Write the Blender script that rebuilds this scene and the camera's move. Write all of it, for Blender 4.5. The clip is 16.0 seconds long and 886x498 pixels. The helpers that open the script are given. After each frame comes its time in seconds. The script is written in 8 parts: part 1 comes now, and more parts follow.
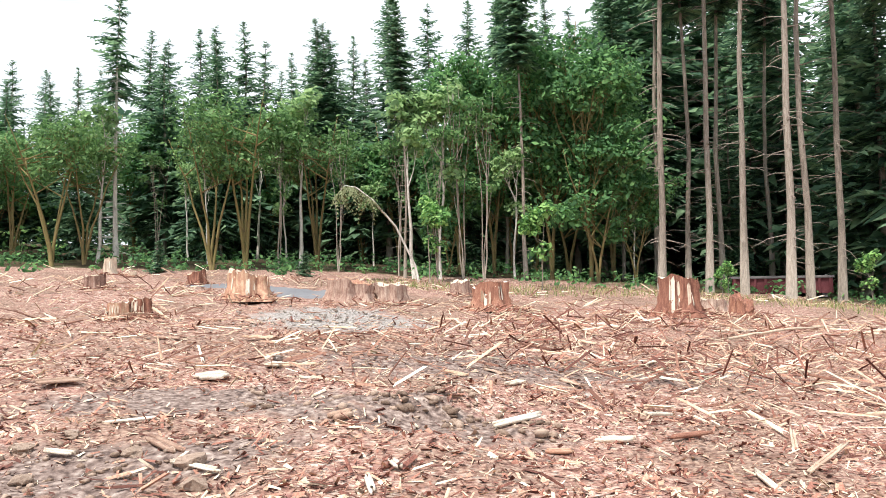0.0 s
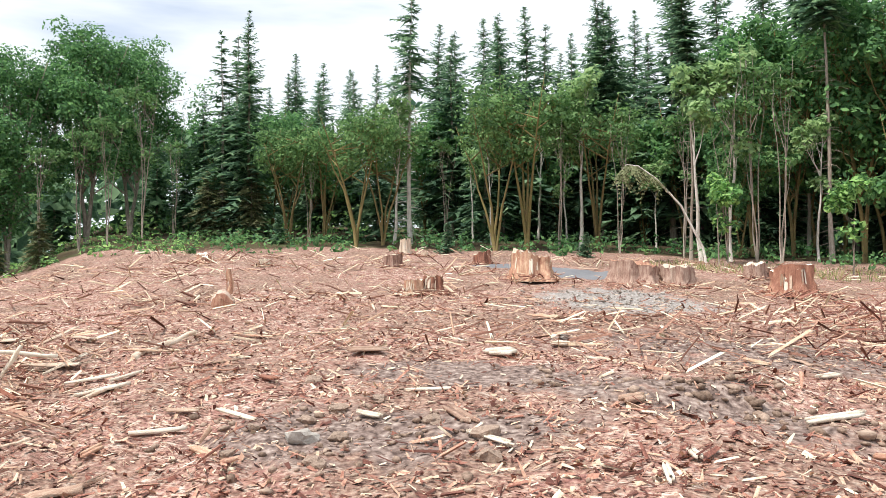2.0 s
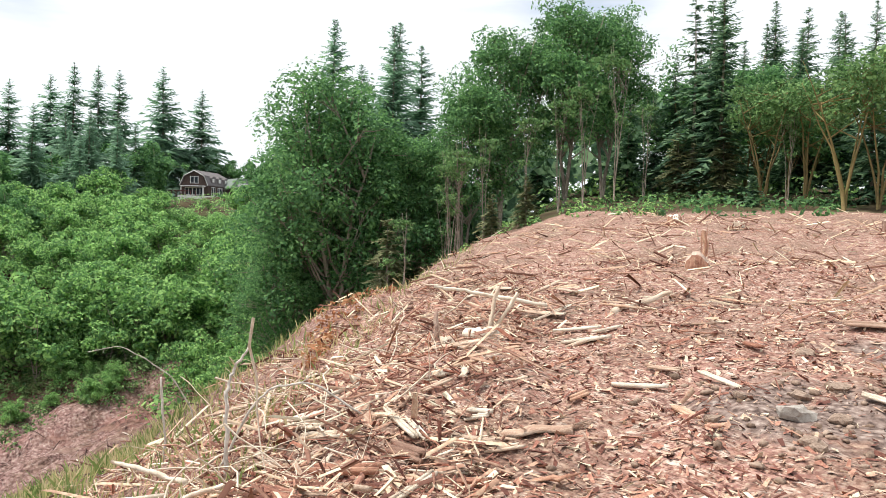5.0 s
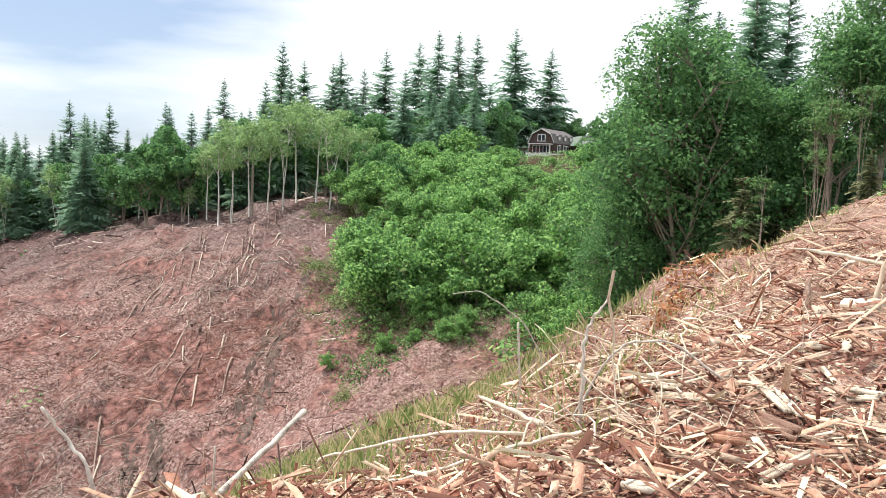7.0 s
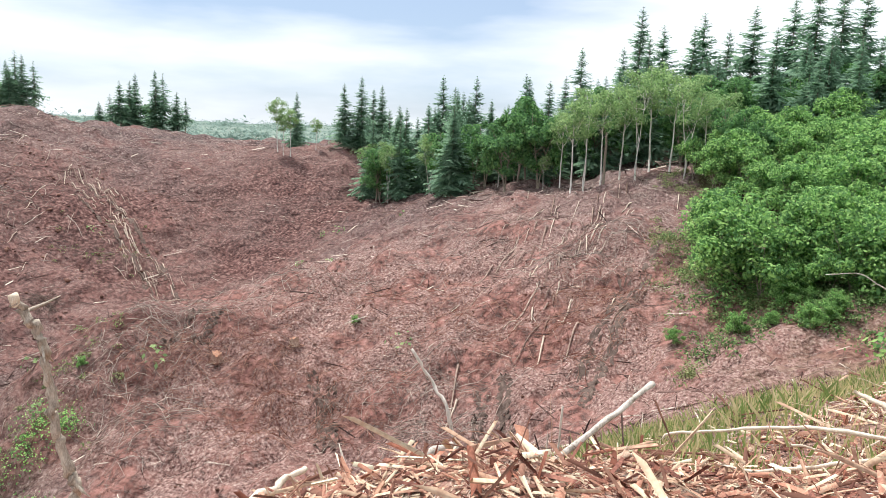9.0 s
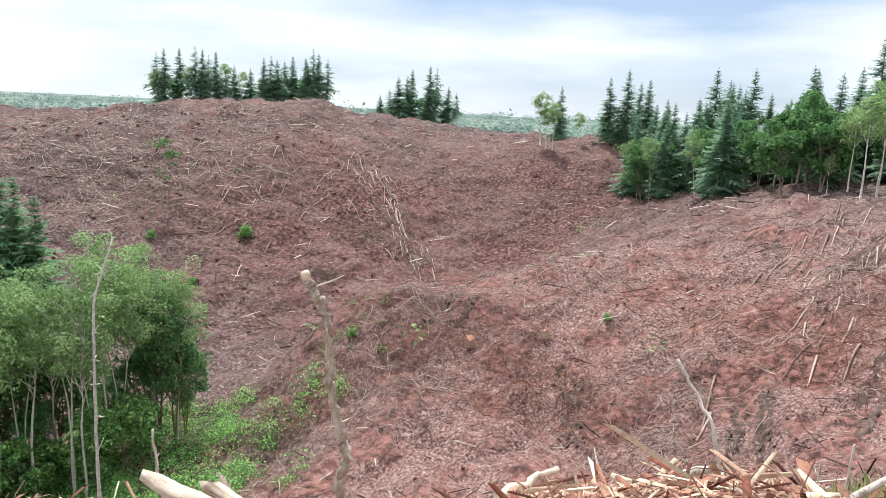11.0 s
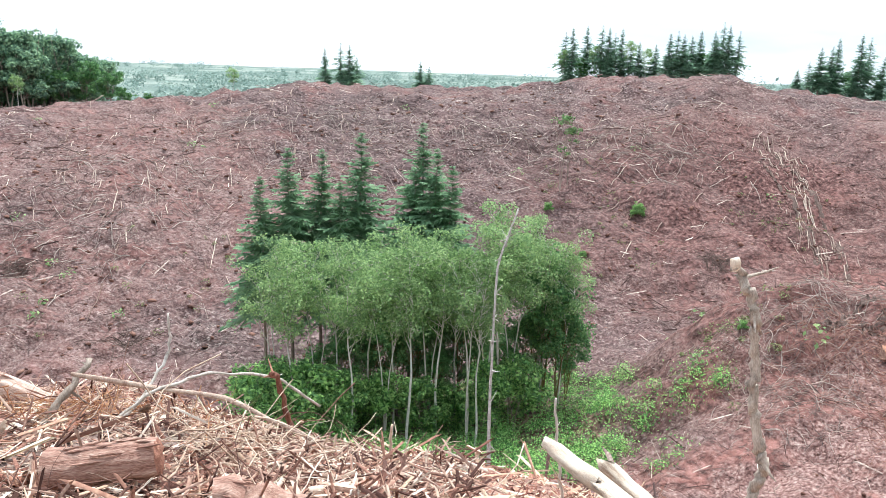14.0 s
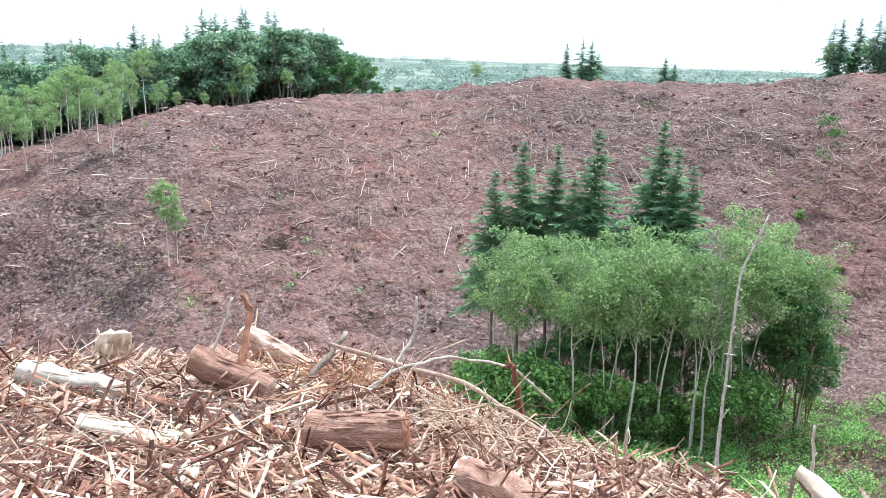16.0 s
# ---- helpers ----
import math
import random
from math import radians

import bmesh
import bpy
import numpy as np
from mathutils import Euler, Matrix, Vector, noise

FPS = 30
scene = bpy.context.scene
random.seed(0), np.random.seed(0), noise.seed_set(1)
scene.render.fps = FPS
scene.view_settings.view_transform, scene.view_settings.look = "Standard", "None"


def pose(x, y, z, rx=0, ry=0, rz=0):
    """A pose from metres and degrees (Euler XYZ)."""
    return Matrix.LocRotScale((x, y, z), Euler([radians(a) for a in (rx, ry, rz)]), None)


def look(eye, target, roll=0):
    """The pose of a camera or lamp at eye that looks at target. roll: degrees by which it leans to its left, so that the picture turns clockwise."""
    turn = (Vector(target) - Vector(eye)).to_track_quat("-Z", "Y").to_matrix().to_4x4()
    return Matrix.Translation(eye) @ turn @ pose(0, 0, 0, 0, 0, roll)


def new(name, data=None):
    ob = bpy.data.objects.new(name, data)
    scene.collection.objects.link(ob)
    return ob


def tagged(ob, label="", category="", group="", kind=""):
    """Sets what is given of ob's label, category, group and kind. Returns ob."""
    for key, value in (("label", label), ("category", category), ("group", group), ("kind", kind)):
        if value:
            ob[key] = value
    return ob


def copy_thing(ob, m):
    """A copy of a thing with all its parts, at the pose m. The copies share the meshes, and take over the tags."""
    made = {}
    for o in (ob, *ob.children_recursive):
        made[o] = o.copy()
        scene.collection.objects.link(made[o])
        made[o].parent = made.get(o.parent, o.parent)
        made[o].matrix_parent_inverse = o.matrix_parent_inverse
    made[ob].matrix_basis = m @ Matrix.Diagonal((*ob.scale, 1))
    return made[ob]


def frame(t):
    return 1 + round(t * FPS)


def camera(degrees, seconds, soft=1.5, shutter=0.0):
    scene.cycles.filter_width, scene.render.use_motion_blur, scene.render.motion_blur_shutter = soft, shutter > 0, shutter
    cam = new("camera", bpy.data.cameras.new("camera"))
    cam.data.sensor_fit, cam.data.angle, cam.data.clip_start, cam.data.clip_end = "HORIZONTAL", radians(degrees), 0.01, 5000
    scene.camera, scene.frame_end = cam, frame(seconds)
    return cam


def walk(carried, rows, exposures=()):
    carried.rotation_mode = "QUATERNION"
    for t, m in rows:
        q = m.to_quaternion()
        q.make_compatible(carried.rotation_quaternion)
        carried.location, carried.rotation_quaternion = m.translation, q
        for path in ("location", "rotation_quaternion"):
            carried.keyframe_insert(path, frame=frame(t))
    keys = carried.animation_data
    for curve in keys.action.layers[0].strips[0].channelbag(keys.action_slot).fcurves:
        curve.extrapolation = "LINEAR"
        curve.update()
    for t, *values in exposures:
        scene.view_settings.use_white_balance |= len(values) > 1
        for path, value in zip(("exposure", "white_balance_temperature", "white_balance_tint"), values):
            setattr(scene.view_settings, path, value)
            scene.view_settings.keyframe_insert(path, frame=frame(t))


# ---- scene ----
# camera and its walk
cam = camera(59.4, 16.0, soft=0.4)
PATH = [
    (0, (0.084, -0.603, 1.576), (0.097, 1.394, 1.679), -0.8),
    (0.5, (0.055, -0.521, 1.572), (-0.1, 1.471, 1.664), -0.7),
    (1, (0.026, -0.514, 1.566), (-0.306, 1.456, 1.65), -0.5),
    (1.5, (-0.001, -0.491, 1.557), (-0.511, 1.442, 1.631), -0.3),
    (2, (-0.043, -0.463, 1.541), (-0.725, 1.416, 1.603), 0.0),
    (2.5, (-0.098, -0.425, 1.527), (-0.944, 1.387, 1.579), 0.4),
    (3, (-0.131, -0.422, 1.521), (-1.133, 1.309, 1.56), 0.7),
    (3.5, (-0.169, -0.395, 1.511), (-1.331, 1.232, 1.541), 1.0),
    (4, (-0.196, -0.392, 1.507), (-1.518, 1.109, 1.524), 1.1),
    (4.2, (-0.216, -0.387, 1.501), (-1.599, 1.058, 1.51), 1.2),
    (6.3, (-0.412, -0.475, 1.467), (-2.271, 0.245, 1.308), 2.4),
    (6.5, (-0.432, -0.483, 1.457), (-2.319, 0.155, 1.288), 2.5),
    (7, (-0.466, -0.501, 1.434), (-2.413, -0.081, 1.245), 2.5),
    (7.5, (-0.498, -0.518, 1.421), (-2.477, -0.331, 1.205), 2.6),
    (8, (-0.531, -0.534, 1.409), (-2.515, -0.578, 1.165), 2.6),
    (8.5, (-0.567, -0.542, 1.396), (-2.531, -0.803, 1.124), 2.4),
    (9, (-0.591, -0.546, 1.39), (-2.516, -0.997, 1.086), 2.2),
    (9.2, (-0.618, -0.544, 1.383), (-2.525, -1.06, 1.07), 2.1),
    (11.3, (-0.703, -0.744, 1.387), (-2.319, -1.867, 1.031), 2.7),
    (11.5, (-0.72, -0.8, 1.36), (-2.297, -1.974, 0.996), 2.5),
    (12, (-0.726, -0.858, 1.354), (-2.188, -2.165, 0.964), 2.1),
    (12.5, (-0.71, -0.883, 1.356), (-2.053, -2.307, 0.95), 2.0),
    (13, (-0.744, -0.935, 1.344), (-1.955, -2.471, 0.925), 1.8),
    (13.5, (-0.733, -0.962, 1.339), (-1.812, -2.59, 0.908), 1.8),
    (14, (-0.709, -0.983, 1.336), (-1.667, -2.682, 0.893), 2.0),
    (14.5, (-0.673, -1.004, 1.333), (-1.51, -2.764, 0.882), 2.1),
    (15, (-0.642, -1.016, 1.333), (-1.351, -2.829, 0.877), 2.1),
    (15.5, (-0.613, -1.041, 1.329), (-1.176, -2.903, 0.866), 2.1),
    (16, (-0.582, -1.048, 1.333), (-0.995, -2.946, 0.859), 2.0),
]
walk(cam, [(t, look(eye, target, roll)) for t, eye, target, roll in PATH],
     exposures=((0, 0.42, 6350, 10), (3.5, 0.12, 6450, 10), (5.5, 0.24, 6550, 10), (7, 0.33, 6550, 10), (9, 0.3, 6450, 10), (11.5, 0.26, 6300, 10), (12.5, 0.4, 6200, 10), (16, 0.57, 5880, 9)))

# ------------------------------------------------------------- sky and sun
SUN_AZ, SUN_EL = 138.0, 62.0          # azimuth counted to the left of +y
world = bpy.data.worlds.new("sky")
scene.world = world
world.use_nodes = True
wn, wl = world.node_tree.nodes, world.node_tree.links
wn.clear()
w_out = wn.new("ShaderNodeOutputWorld")
w_bg = wn.new("ShaderNodeBackground")
w_sky = wn.new("ShaderNodeTexSky")
w_sky.sky_type, w_sky.sun_disc = "NISHITA", False
w_sky.sun_elevation, w_sky.sun_rotation = radians(SUN_EL), radians(-SUN_AZ)
w_sky.air_density, w_sky.dust_density, w_sky.ozone_density = 1.0, 0.4, 2.0
w_tc = wn.new("ShaderNodeTexCoord")
w_map = wn.new("ShaderNodeMapping")
w_map.inputs["Scale"].default_value = (1.0, 1.0, 5.0)
w_map.inputs["Rotation"].default_value = (0, 0, radians(20))
w_noise = wn.new("ShaderNodeTexNoise")
w_noise.inputs["Scale"].default_value, w_noise.inputs["Detail"].default_value = 1.6, 6.0
w_ramp = wn.new("ShaderNodeValToRGB")
w_ramp.color_ramp.elements[0].color = (0.0, 0.0, 0.0, 1)
w_ramp.color_ramp.elements[0].position, w_ramp.color_ramp.elements[1].position = 0.40, 0.60
# the cloud sheet thins towards the south-west, away from the bench
w_dir = wn.new("ShaderNodeVectorMath")
w_dir.operation = "DOT_PRODUCT"
w_dir.inputs[1].default_value = (-0.88, -0.47, 0.0)
w_open = wn.new("ShaderNodeMapRange")
w_open.inputs["From Min"].default_value, w_open.inputs["From Max"].default_value = 0.72, 1.0
w_open.inputs["To Min"].default_value, w_open.inputs["To Max"].default_value = 0.20, -0.12
w_sum = wn.new("ShaderNodeMath")
w_sep = wn.new("ShaderNodeSeparateXYZ")
w_low = wn.new("ShaderNodeMapRange")
w_low.inputs["From Min"].default_value, w_low.inputs["From Max"].default_value = 0.03, 0.17
w_low.inputs["To Min"].default_value, w_low.inputs["To Max"].default_value = 0.16, -0.02
w_sum2 = wn.new("ShaderNodeMath")
w_gain = wn.new("ShaderNodeVectorMath")
w_gain.operation = "MULTIPLY"
w_gain.inputs[1].default_value = (0.11, 0.112, 0.115)
w_veil = wn.new("ShaderNodeMix")
w_veil.data_type = "RGBA"
w_veil.inputs["Factor"].default_value = 0.66
w_veil.inputs["B"].default_value = (0.44, 0.54, 0.71, 1)
w_mix = wn.new("ShaderNodeMix")
w_mix.data_type = "RGBA"
w_mix.inputs["B"].default_value = (0.90, 0.945, 1.0, 1)
wl.new(w_tc.outputs["Generated"], w_map.inputs["Vector"])
wl.new(w_tc.outputs["Generated"], w_dir.inputs[0])
wl.new(w_dir.outputs["Value"], w_open.inputs["Value"])
wl.new(w_map.outputs[0], w_noise.inputs["Vector"])
wl.new(w_noise.outputs[0], w_sum.inputs[0])
wl.new(w_open.outputs[0], w_sum.inputs[1])
wl.new(w_tc.outputs["Generated"], w_sep.inputs[0])
wl.new(w_sep.outputs["Z"], w_low.inputs["Value"])
wl.new(w_sum.outputs[0], w_sum2.inputs[0])
wl.new(w_low.outputs[0], w_sum2.inputs[1])
wl.new(w_sum2.outputs[0], w_ramp.inputs[0])
wl.new(w_sky.outputs[0], w_gain.inputs[0])
wl.new(w_gain.outputs[0], w_veil.inputs["A"])
wl.new(w_ramp.outputs[0], w_mix.inputs["Factor"])
wl.new(w_veil.outputs["Result"], w_mix.inputs["A"])
wl.new(w_mix.outputs["Result"], w_bg.inputs["Color"])
w_bg.inputs["Strength"].default_value = 1.0
wl.new(w_bg.outputs[0], w_out.inputs[0])

sun = new("sun", bpy.data.lights.new("sun", "SUN"))
sun.data.energy, sun.data.angle, sun.data.color = 4.0, radians(4), (1.0, 0.95, 0.88)
s_dir = Vector((-math.sin(radians(SUN_AZ)) * math.cos(radians(SUN_EL)), math.cos(radians(SUN_AZ)) * math.cos(radians(SUN_EL)), math.sin(radians(SUN_EL))))
sun.matrix_world = look(s_dir * 100, (0, 0, 0))

# ------------------------------------------------------------- materials


def material(name, stops, scale=4.0, fine=60.0, rough=0.85, bump=0.3, vary=0.25, per="island", leaf=0.0, stretch=(1, 1, 1), bump_dist=0.02):
    """A procedural surface: stops are (position, colour) along a mix of coarse and fine noise; vary: brightness from piece to piece."""
    m = bpy.data.materials.new(name)
    m.use_nodes = True
    n, k = m.node_tree.nodes, m.node_tree.links
    bsdf = n["Principled BSDF"]
    bsdf.inputs["Roughness"].default_value = rough
    bsdf.inputs["Specular IOR Level"].default_value = 0.25
    tc = n.new("ShaderNodeTexCoord")
    mp = n.new("ShaderNodeMapping")
    mp.inputs["Scale"].default_value = stretch
    k.new(tc.outputs["Object"], mp.inputs[0])
    a, b = n.new("ShaderNodeTexNoise"), n.new("ShaderNodeTexNoise")
    a.inputs["Scale"].default_value, b.inputs["Scale"].default_value = scale, fine
    a.inputs["Detail"].default_value = b.inputs["Detail"].default_value = 4.0
    k.new(mp.outputs[0], a.inputs["Vector"])
    k.new(mp.outputs[0], b.inputs["Vector"])
    mix = n.new("ShaderNodeMath")
    mix.operation = "MULTIPLY_ADD"
    mix.inputs[1].default_value = 0.5
    half = n.new("ShaderNodeMath")
    half.operation = "MULTIPLY"
    half.inputs[1].default_value = 0.5
    k.new(b.outputs[0], half.inputs[0])
    k.new(a.outputs[0], mix.inputs[0])
    k.new(half.outputs[0], mix.inputs[2])
    fac = mix.outputs[0]
    if per == "island":
        rnd = n.new("ShaderNodeNewGeometry").outputs["Random Per Island"]
    else:
        rnd = n.new("ShaderNodeObjectInfo").outputs["Random"]
    shift = n.new("ShaderNodeMath")
    shift.operation = "MULTIPLY_ADD"
    shift.inputs[1].default_value, shift.inputs[2].default_value = vary, -vary / 2
    k.new(rnd, shift.inputs[0])
    tot = n.new("ShaderNodeMath")
    k.new(fac, tot.inputs[0])
    k.new(shift.outputs[0], tot.inputs[1])
    ramp = n.new("ShaderNodeValToRGB")
    cr = ramp.color_ramp
    while len(cr.elements) < len(stops):
        cr.elements.new(0.5)
    for e, (p, c) in zip(cr.elements, stops):
        e.position, e.color = p, (*c, 1)
    k.new(tot.outputs[0], ramp.inputs[0])
    k.new(ramp.outputs[0], bsdf.inputs["Base Color"])
    if bump:
        bp = n.new("ShaderNodeBump")
        bp.inputs["Strength"].default_value, bp.inputs["Distance"].default_value = bump, bump_dist
        k.new(fac, bp.inputs["Height"])
        k.new(bp.outputs[0], bsdf.inputs["Normal"])
    if leaf:
        tr = n.new("ShaderNodeBsdfTranslucent")
        k.new(ramp.outputs[0], tr.inputs["Color"])
        ms = n.new("ShaderNodeMixShader")
        ms.inputs[0].default_value = leaf
        k.new(bsdf.outputs[0], ms.inputs[1])
        k.new(tr.outputs[0], ms.inputs[2])
        k.new(ms.outputs[0], n["Material Output"].inputs[0])
    return m


BARK_GREY = material("bark_grey", [(0.3, (0.135, 0.111, 0.088)), (0.5, (0.297, 0.247, 0.200)), (0.7, (0.486, 0.416, 0.350))], 6, 40, 0.95, 0.8, 0.15, "object", stretch=(3, 3, 0.6))
BARK_PALE = material("bark_pale", [(0.3, (0.230, 0.196, 0.161)), (0.45, (0.506, 0.460, 0.402)), (0.65, (0.713, 0.667, 0.609))], 5, 30, 0.9, 0.4, 0.1, "object", stretch=(2, 2, 1))
BARK_ALDER = material("white_alder_bark", [(0.3, (0.30, 0.27, 0.24)), (0.45, (0.56, 0.53, 0.49)), (0.65, (0.76, 0.73, 0.69))], 3, 14, 0.9, 0.4, 0.1, "object", stretch=(1, 1, 2))
BARK_MOSS = material("bark_moss", [(0.34, (0.120, 0.090, 0.046)), (0.48, (0.240, 0.173, 0.078)), (0.6, (0.208, 0.180, 0.065)), (0.75, (0.384, 0.300, 0.169))], 3, 25, 0.95, 0.6, 0.1, "object")
FIR = material("fir_needles", [(0.25, (0.064, 0.130, 0.083)), (0.5, (0.145, 0.260, 0.152)), (0.75, (0.291, 0.445, 0.248))], 0.35, 8, 0.75, 0, 0.65, leaf=0.45)
# fir needles made paler and bluer, with distance haze put into the colour
FIR_FAR = material("fir_needles_hazed", [(0.25, (0.139, 0.248, 0.175)), (0.5, (0.240, 0.394, 0.266)), (0.75, (0.371, 0.557, 0.365))], 0.3, 5, 0.8, 0, 0.4, leaf=0.45)
FIR_DRY = material("dry_needles", [(0.25, (0.128, 0.135, 0.066)), (0.5, (0.217, 0.234, 0.119)), (0.75, (0.315, 0.342, 0.182))], 0.6, 8, 0.8, 0, 0.4, leaf=0.3)
MAPLE = material("maple_leaves", [(0.25, (0.075, 0.172, 0.073)), (0.5, (0.133, 0.288, 0.114)), (0.75, (0.233, 0.440, 0.157))], 0.4, 6, 0.8, 0, 0.6, leaf=0.45)
ALDER = material("alder_leaves", [(0.25, (0.170, 0.291, 0.129)), (0.5, (0.300, 0.458, 0.198)), (0.75, (0.460, 0.624, 0.285))], 0.4, 6, 0.8, 0, 0.6, leaf=0.45)
VINE = material("vine_maple_leaves", [(0.25, (0.075, 0.160, 0.060)), (0.5, (0.147, 0.277, 0.099)), (0.75, (0.270, 0.441, 0.165))], 0.4, 6, 0.6, 0, 0.5, leaf=0.45)
BRAMBLE = material("bramble_leaves", [(0.25, (0.106, 0.244, 0.083)), (0.5, (0.218, 0.470, 0.149)), (0.75, (0.454, 0.761, 0.247))], 0.25, 6, 0.85, 0, 0.95, leaf=0.45)
# maple green lightened and blued: the haze of distance is in the colour
HAZED_MAPLE = material("hazed_maple_leaves", [(0.25, (0.120, 0.225, 0.153)), (0.5, (0.240, 0.405, 0.261)), (0.75, (0.432, 0.615, 0.378))], 0.06, 2, 0.85, 0, 0.7, leaf=0.4)
FERN = material("fern_fronds", [(0.25, (0.085, 0.155, 0.06)), (0.5, (0.17, 0.29, 0.11)), (0.75, (0.31, 0.44, 0.18))], 0.3, 6, 0.85, 0, 0.9, leaf=0.4)
BUSH = material("bush_leaves", [(0.25, (0.103, 0.223, 0.083)), (0.5, (0.209, 0.420, 0.138)), (0.75, (0.405, 0.644, 0.220))], 0.25, 6, 0.85, 0, 0.95, leaf=0.45)
GRASS = material("grass_blades", [(0.25, (0.17, 0.25, 0.075)), (0.42, (0.30, 0.37, 0.13)), (0.55, (0.50, 0.45, 0.22)), (0.72, (0.66, 0.55, 0.33))], 0.3, 5, 0.8, 0, 0.6, leaf=0.4)
CHIP = material("shredded_wood", [(0.2, (0.123, 0.050, 0.038)), (0.36, (0.266, 0.111, 0.081)), (0.52, (0.427, 0.217, 0.154)), (0.70, (0.570, 0.395, 0.278)), (0.92, (0.798, 0.722, 0.547))], 8, 60, 0.85, 0.3, 0.75)
SLASH = material("old_branches", [(0.2, (0.07, 0.042, 0.037)), (0.5, (0.17, 0.102, 0.088)), (0.72, (0.26, 0.18, 0.155)), (0.86, (0.44, 0.36, 0.31)), (0.97, (0.76, 0.69, 0.59))], 3, 30, 0.9, 0.2, 0.9)
PALE_WOOD = material("fresh_wood", [(0.3, (0.48, 0.34, 0.25)), (0.46, (0.68, 0.55, 0.42)), (0.62, (0.84, 0.76, 0.63))], 3, 50, 0.8, 0.5, 0.25, "object", stretch=(6, 6, 1))
RED_WOOD = material("cedar_heartwood", [(0.3, (0.17, 0.07, 0.05)), (0.48, (0.38, 0.18, 0.12)), (0.6, (0.55, 0.33, 0.22)), (0.72, (0.72, 0.55, 0.38))], 3, 40, 0.85, 0.5, 0.3, "object", stretch=(6, 6, 0.8))
PALE_SHARD = material("torn_sapwood", [(0.3, (0.38, 0.23, 0.165)), (0.46, (0.60, 0.45, 0.335)), (0.62, (0.81, 0.72, 0.59))], 4, 50, 0.85, 0.6, 0.3, "object", stretch=(1, 7, 7))
WHITE_WOOD = material("white_torn_wood", [(0.36, (0.42, 0.32, 0.24)), (0.46, (0.66, 0.56, 0.44)), (0.60, (0.82, 0.76, 0.65))], 4, 50, 0.8, 0.6, 0.1, "object", stretch=(1, 7, 7))
RED_SHARD = material("torn_heartwood", [(0.28, (0.194, 0.080, 0.055)), (0.42, (0.369, 0.174, 0.118)), (0.55, (0.514, 0.299, 0.202)), (0.70, (0.679, 0.527, 0.377))], 4, 50, 0.85, 0.6, 0.25, "object", stretch=(0.8, 7, 7))
BARK_SHARD = material("torn_bark", [(0.3, (0.26, 0.15, 0.11)), (0.5, (0.46, 0.31, 0.23)), (0.7, (0.63, 0.49, 0.38))], 4, 50, 0.95, 0.8, 0.35, "object", stretch=(0.8, 7, 7))
BARK_RED = material("cedar_bark", [(0.3, (0.15, 0.08, 0.06)), (0.44, (0.33, 0.20, 0.155)), (0.56, (0.50, 0.36, 0.285)), (0.7, (0.68, 0.55, 0.44))], 4, 40, 0.95, 0.9, 0.2, "object", stretch=(5, 5, 0.7))
LOG_RED = material("stripped_cedar", [(0.3, (0.20, 0.095, 0.07)), (0.44, (0.40, 0.235, 0.18)), (0.56, (0.57, 0.40, 0.32)), (0.7, (0.74, 0.60, 0.50))], 4, 40, 0.9, 0.9, 0.2, "object", stretch=(6, 6, 0.5))
STONE = material("grey_stone", [(0.3, (0.17, 0.14, 0.115)), (0.5, (0.32, 0.275, 0.235)), (0.7, (0.47, 0.43, 0.385))], 4, 40, 0.9, 0.6, 0.3)
SOIL = material("clod_soil", [(0.3, (0.115, 0.078, 0.057)), (0.5, (0.276, 0.193, 0.144)), (0.7, (0.460, 0.345, 0.270))], 5, 45, 0.95, 0.8, 0.25)
RED_EARTH = material("red_clods", [(0.3, (0.08, 0.042, 0.032)), (0.5, (0.17, 0.088, 0.066)), (0.7, (0.29, 0.165, 0.125))], 5, 30, 0.95, 0.8, 0.4)
BROW_STICK = material("torn_branches", [(0.2, (0.164, 0.076, 0.054)), (0.42, (0.329, 0.176, 0.125)), (0.6, (0.513, 0.343, 0.240)), (0.78, (0.697, 0.554, 0.398)), (0.9, (0.817, 0.766, 0.583))], 3, 30, 0.9, 0.2, 0.85)
POLE = material("weathered_stem", [(0.3, (0.21, 0.175, 0.145)), (0.5, (0.47, 0.40, 0.33)), (0.7, (0.74, 0.66, 0.56))], 8, 60, 0.9, 0.6, 0.1, "object", stretch=(3, 3, 0.8))
PILE_STICK = material("weathered_torn_wood", [(0.2, (0.110, 0.056, 0.044)), (0.42, (0.250, 0.139, 0.105)), (0.6, (0.430, 0.288, 0.221)), (0.78, (0.640, 0.509, 0.404)), (0.92, (0.840, 0.749, 0.639))], 3, 30, 0.9, 0.2, 0.9)
LYING_POLE = material("lying_poles", [(0.2, (0.20, 0.13, 0.105)), (0.5, (0.40, 0.30, 0.25)), (0.8, (0.68, 0.58, 0.48))], 3, 30, 0.9, 0.2, 0.7)
FIR_YOUNG = material("young_fir_needles", [(0.25, (0.128, 0.238, 0.138)), (0.5, (0.229, 0.390, 0.220)), (0.75, (0.364, 0.557, 0.315))], 0.3, 5, 0.8, 0, 0.4, leaf=0.45)
PILE_RED = material("dark_torn_wood", [(0.2, (0.070, 0.032, 0.024)), (0.38, (0.200, 0.093, 0.068)), (0.52, (0.370, 0.200, 0.146)), (0.68, (0.560, 0.372, 0.279)), (0.88, (0.820, 0.660, 0.522))], 8, 60, 0.85, 0.3, 0.85)
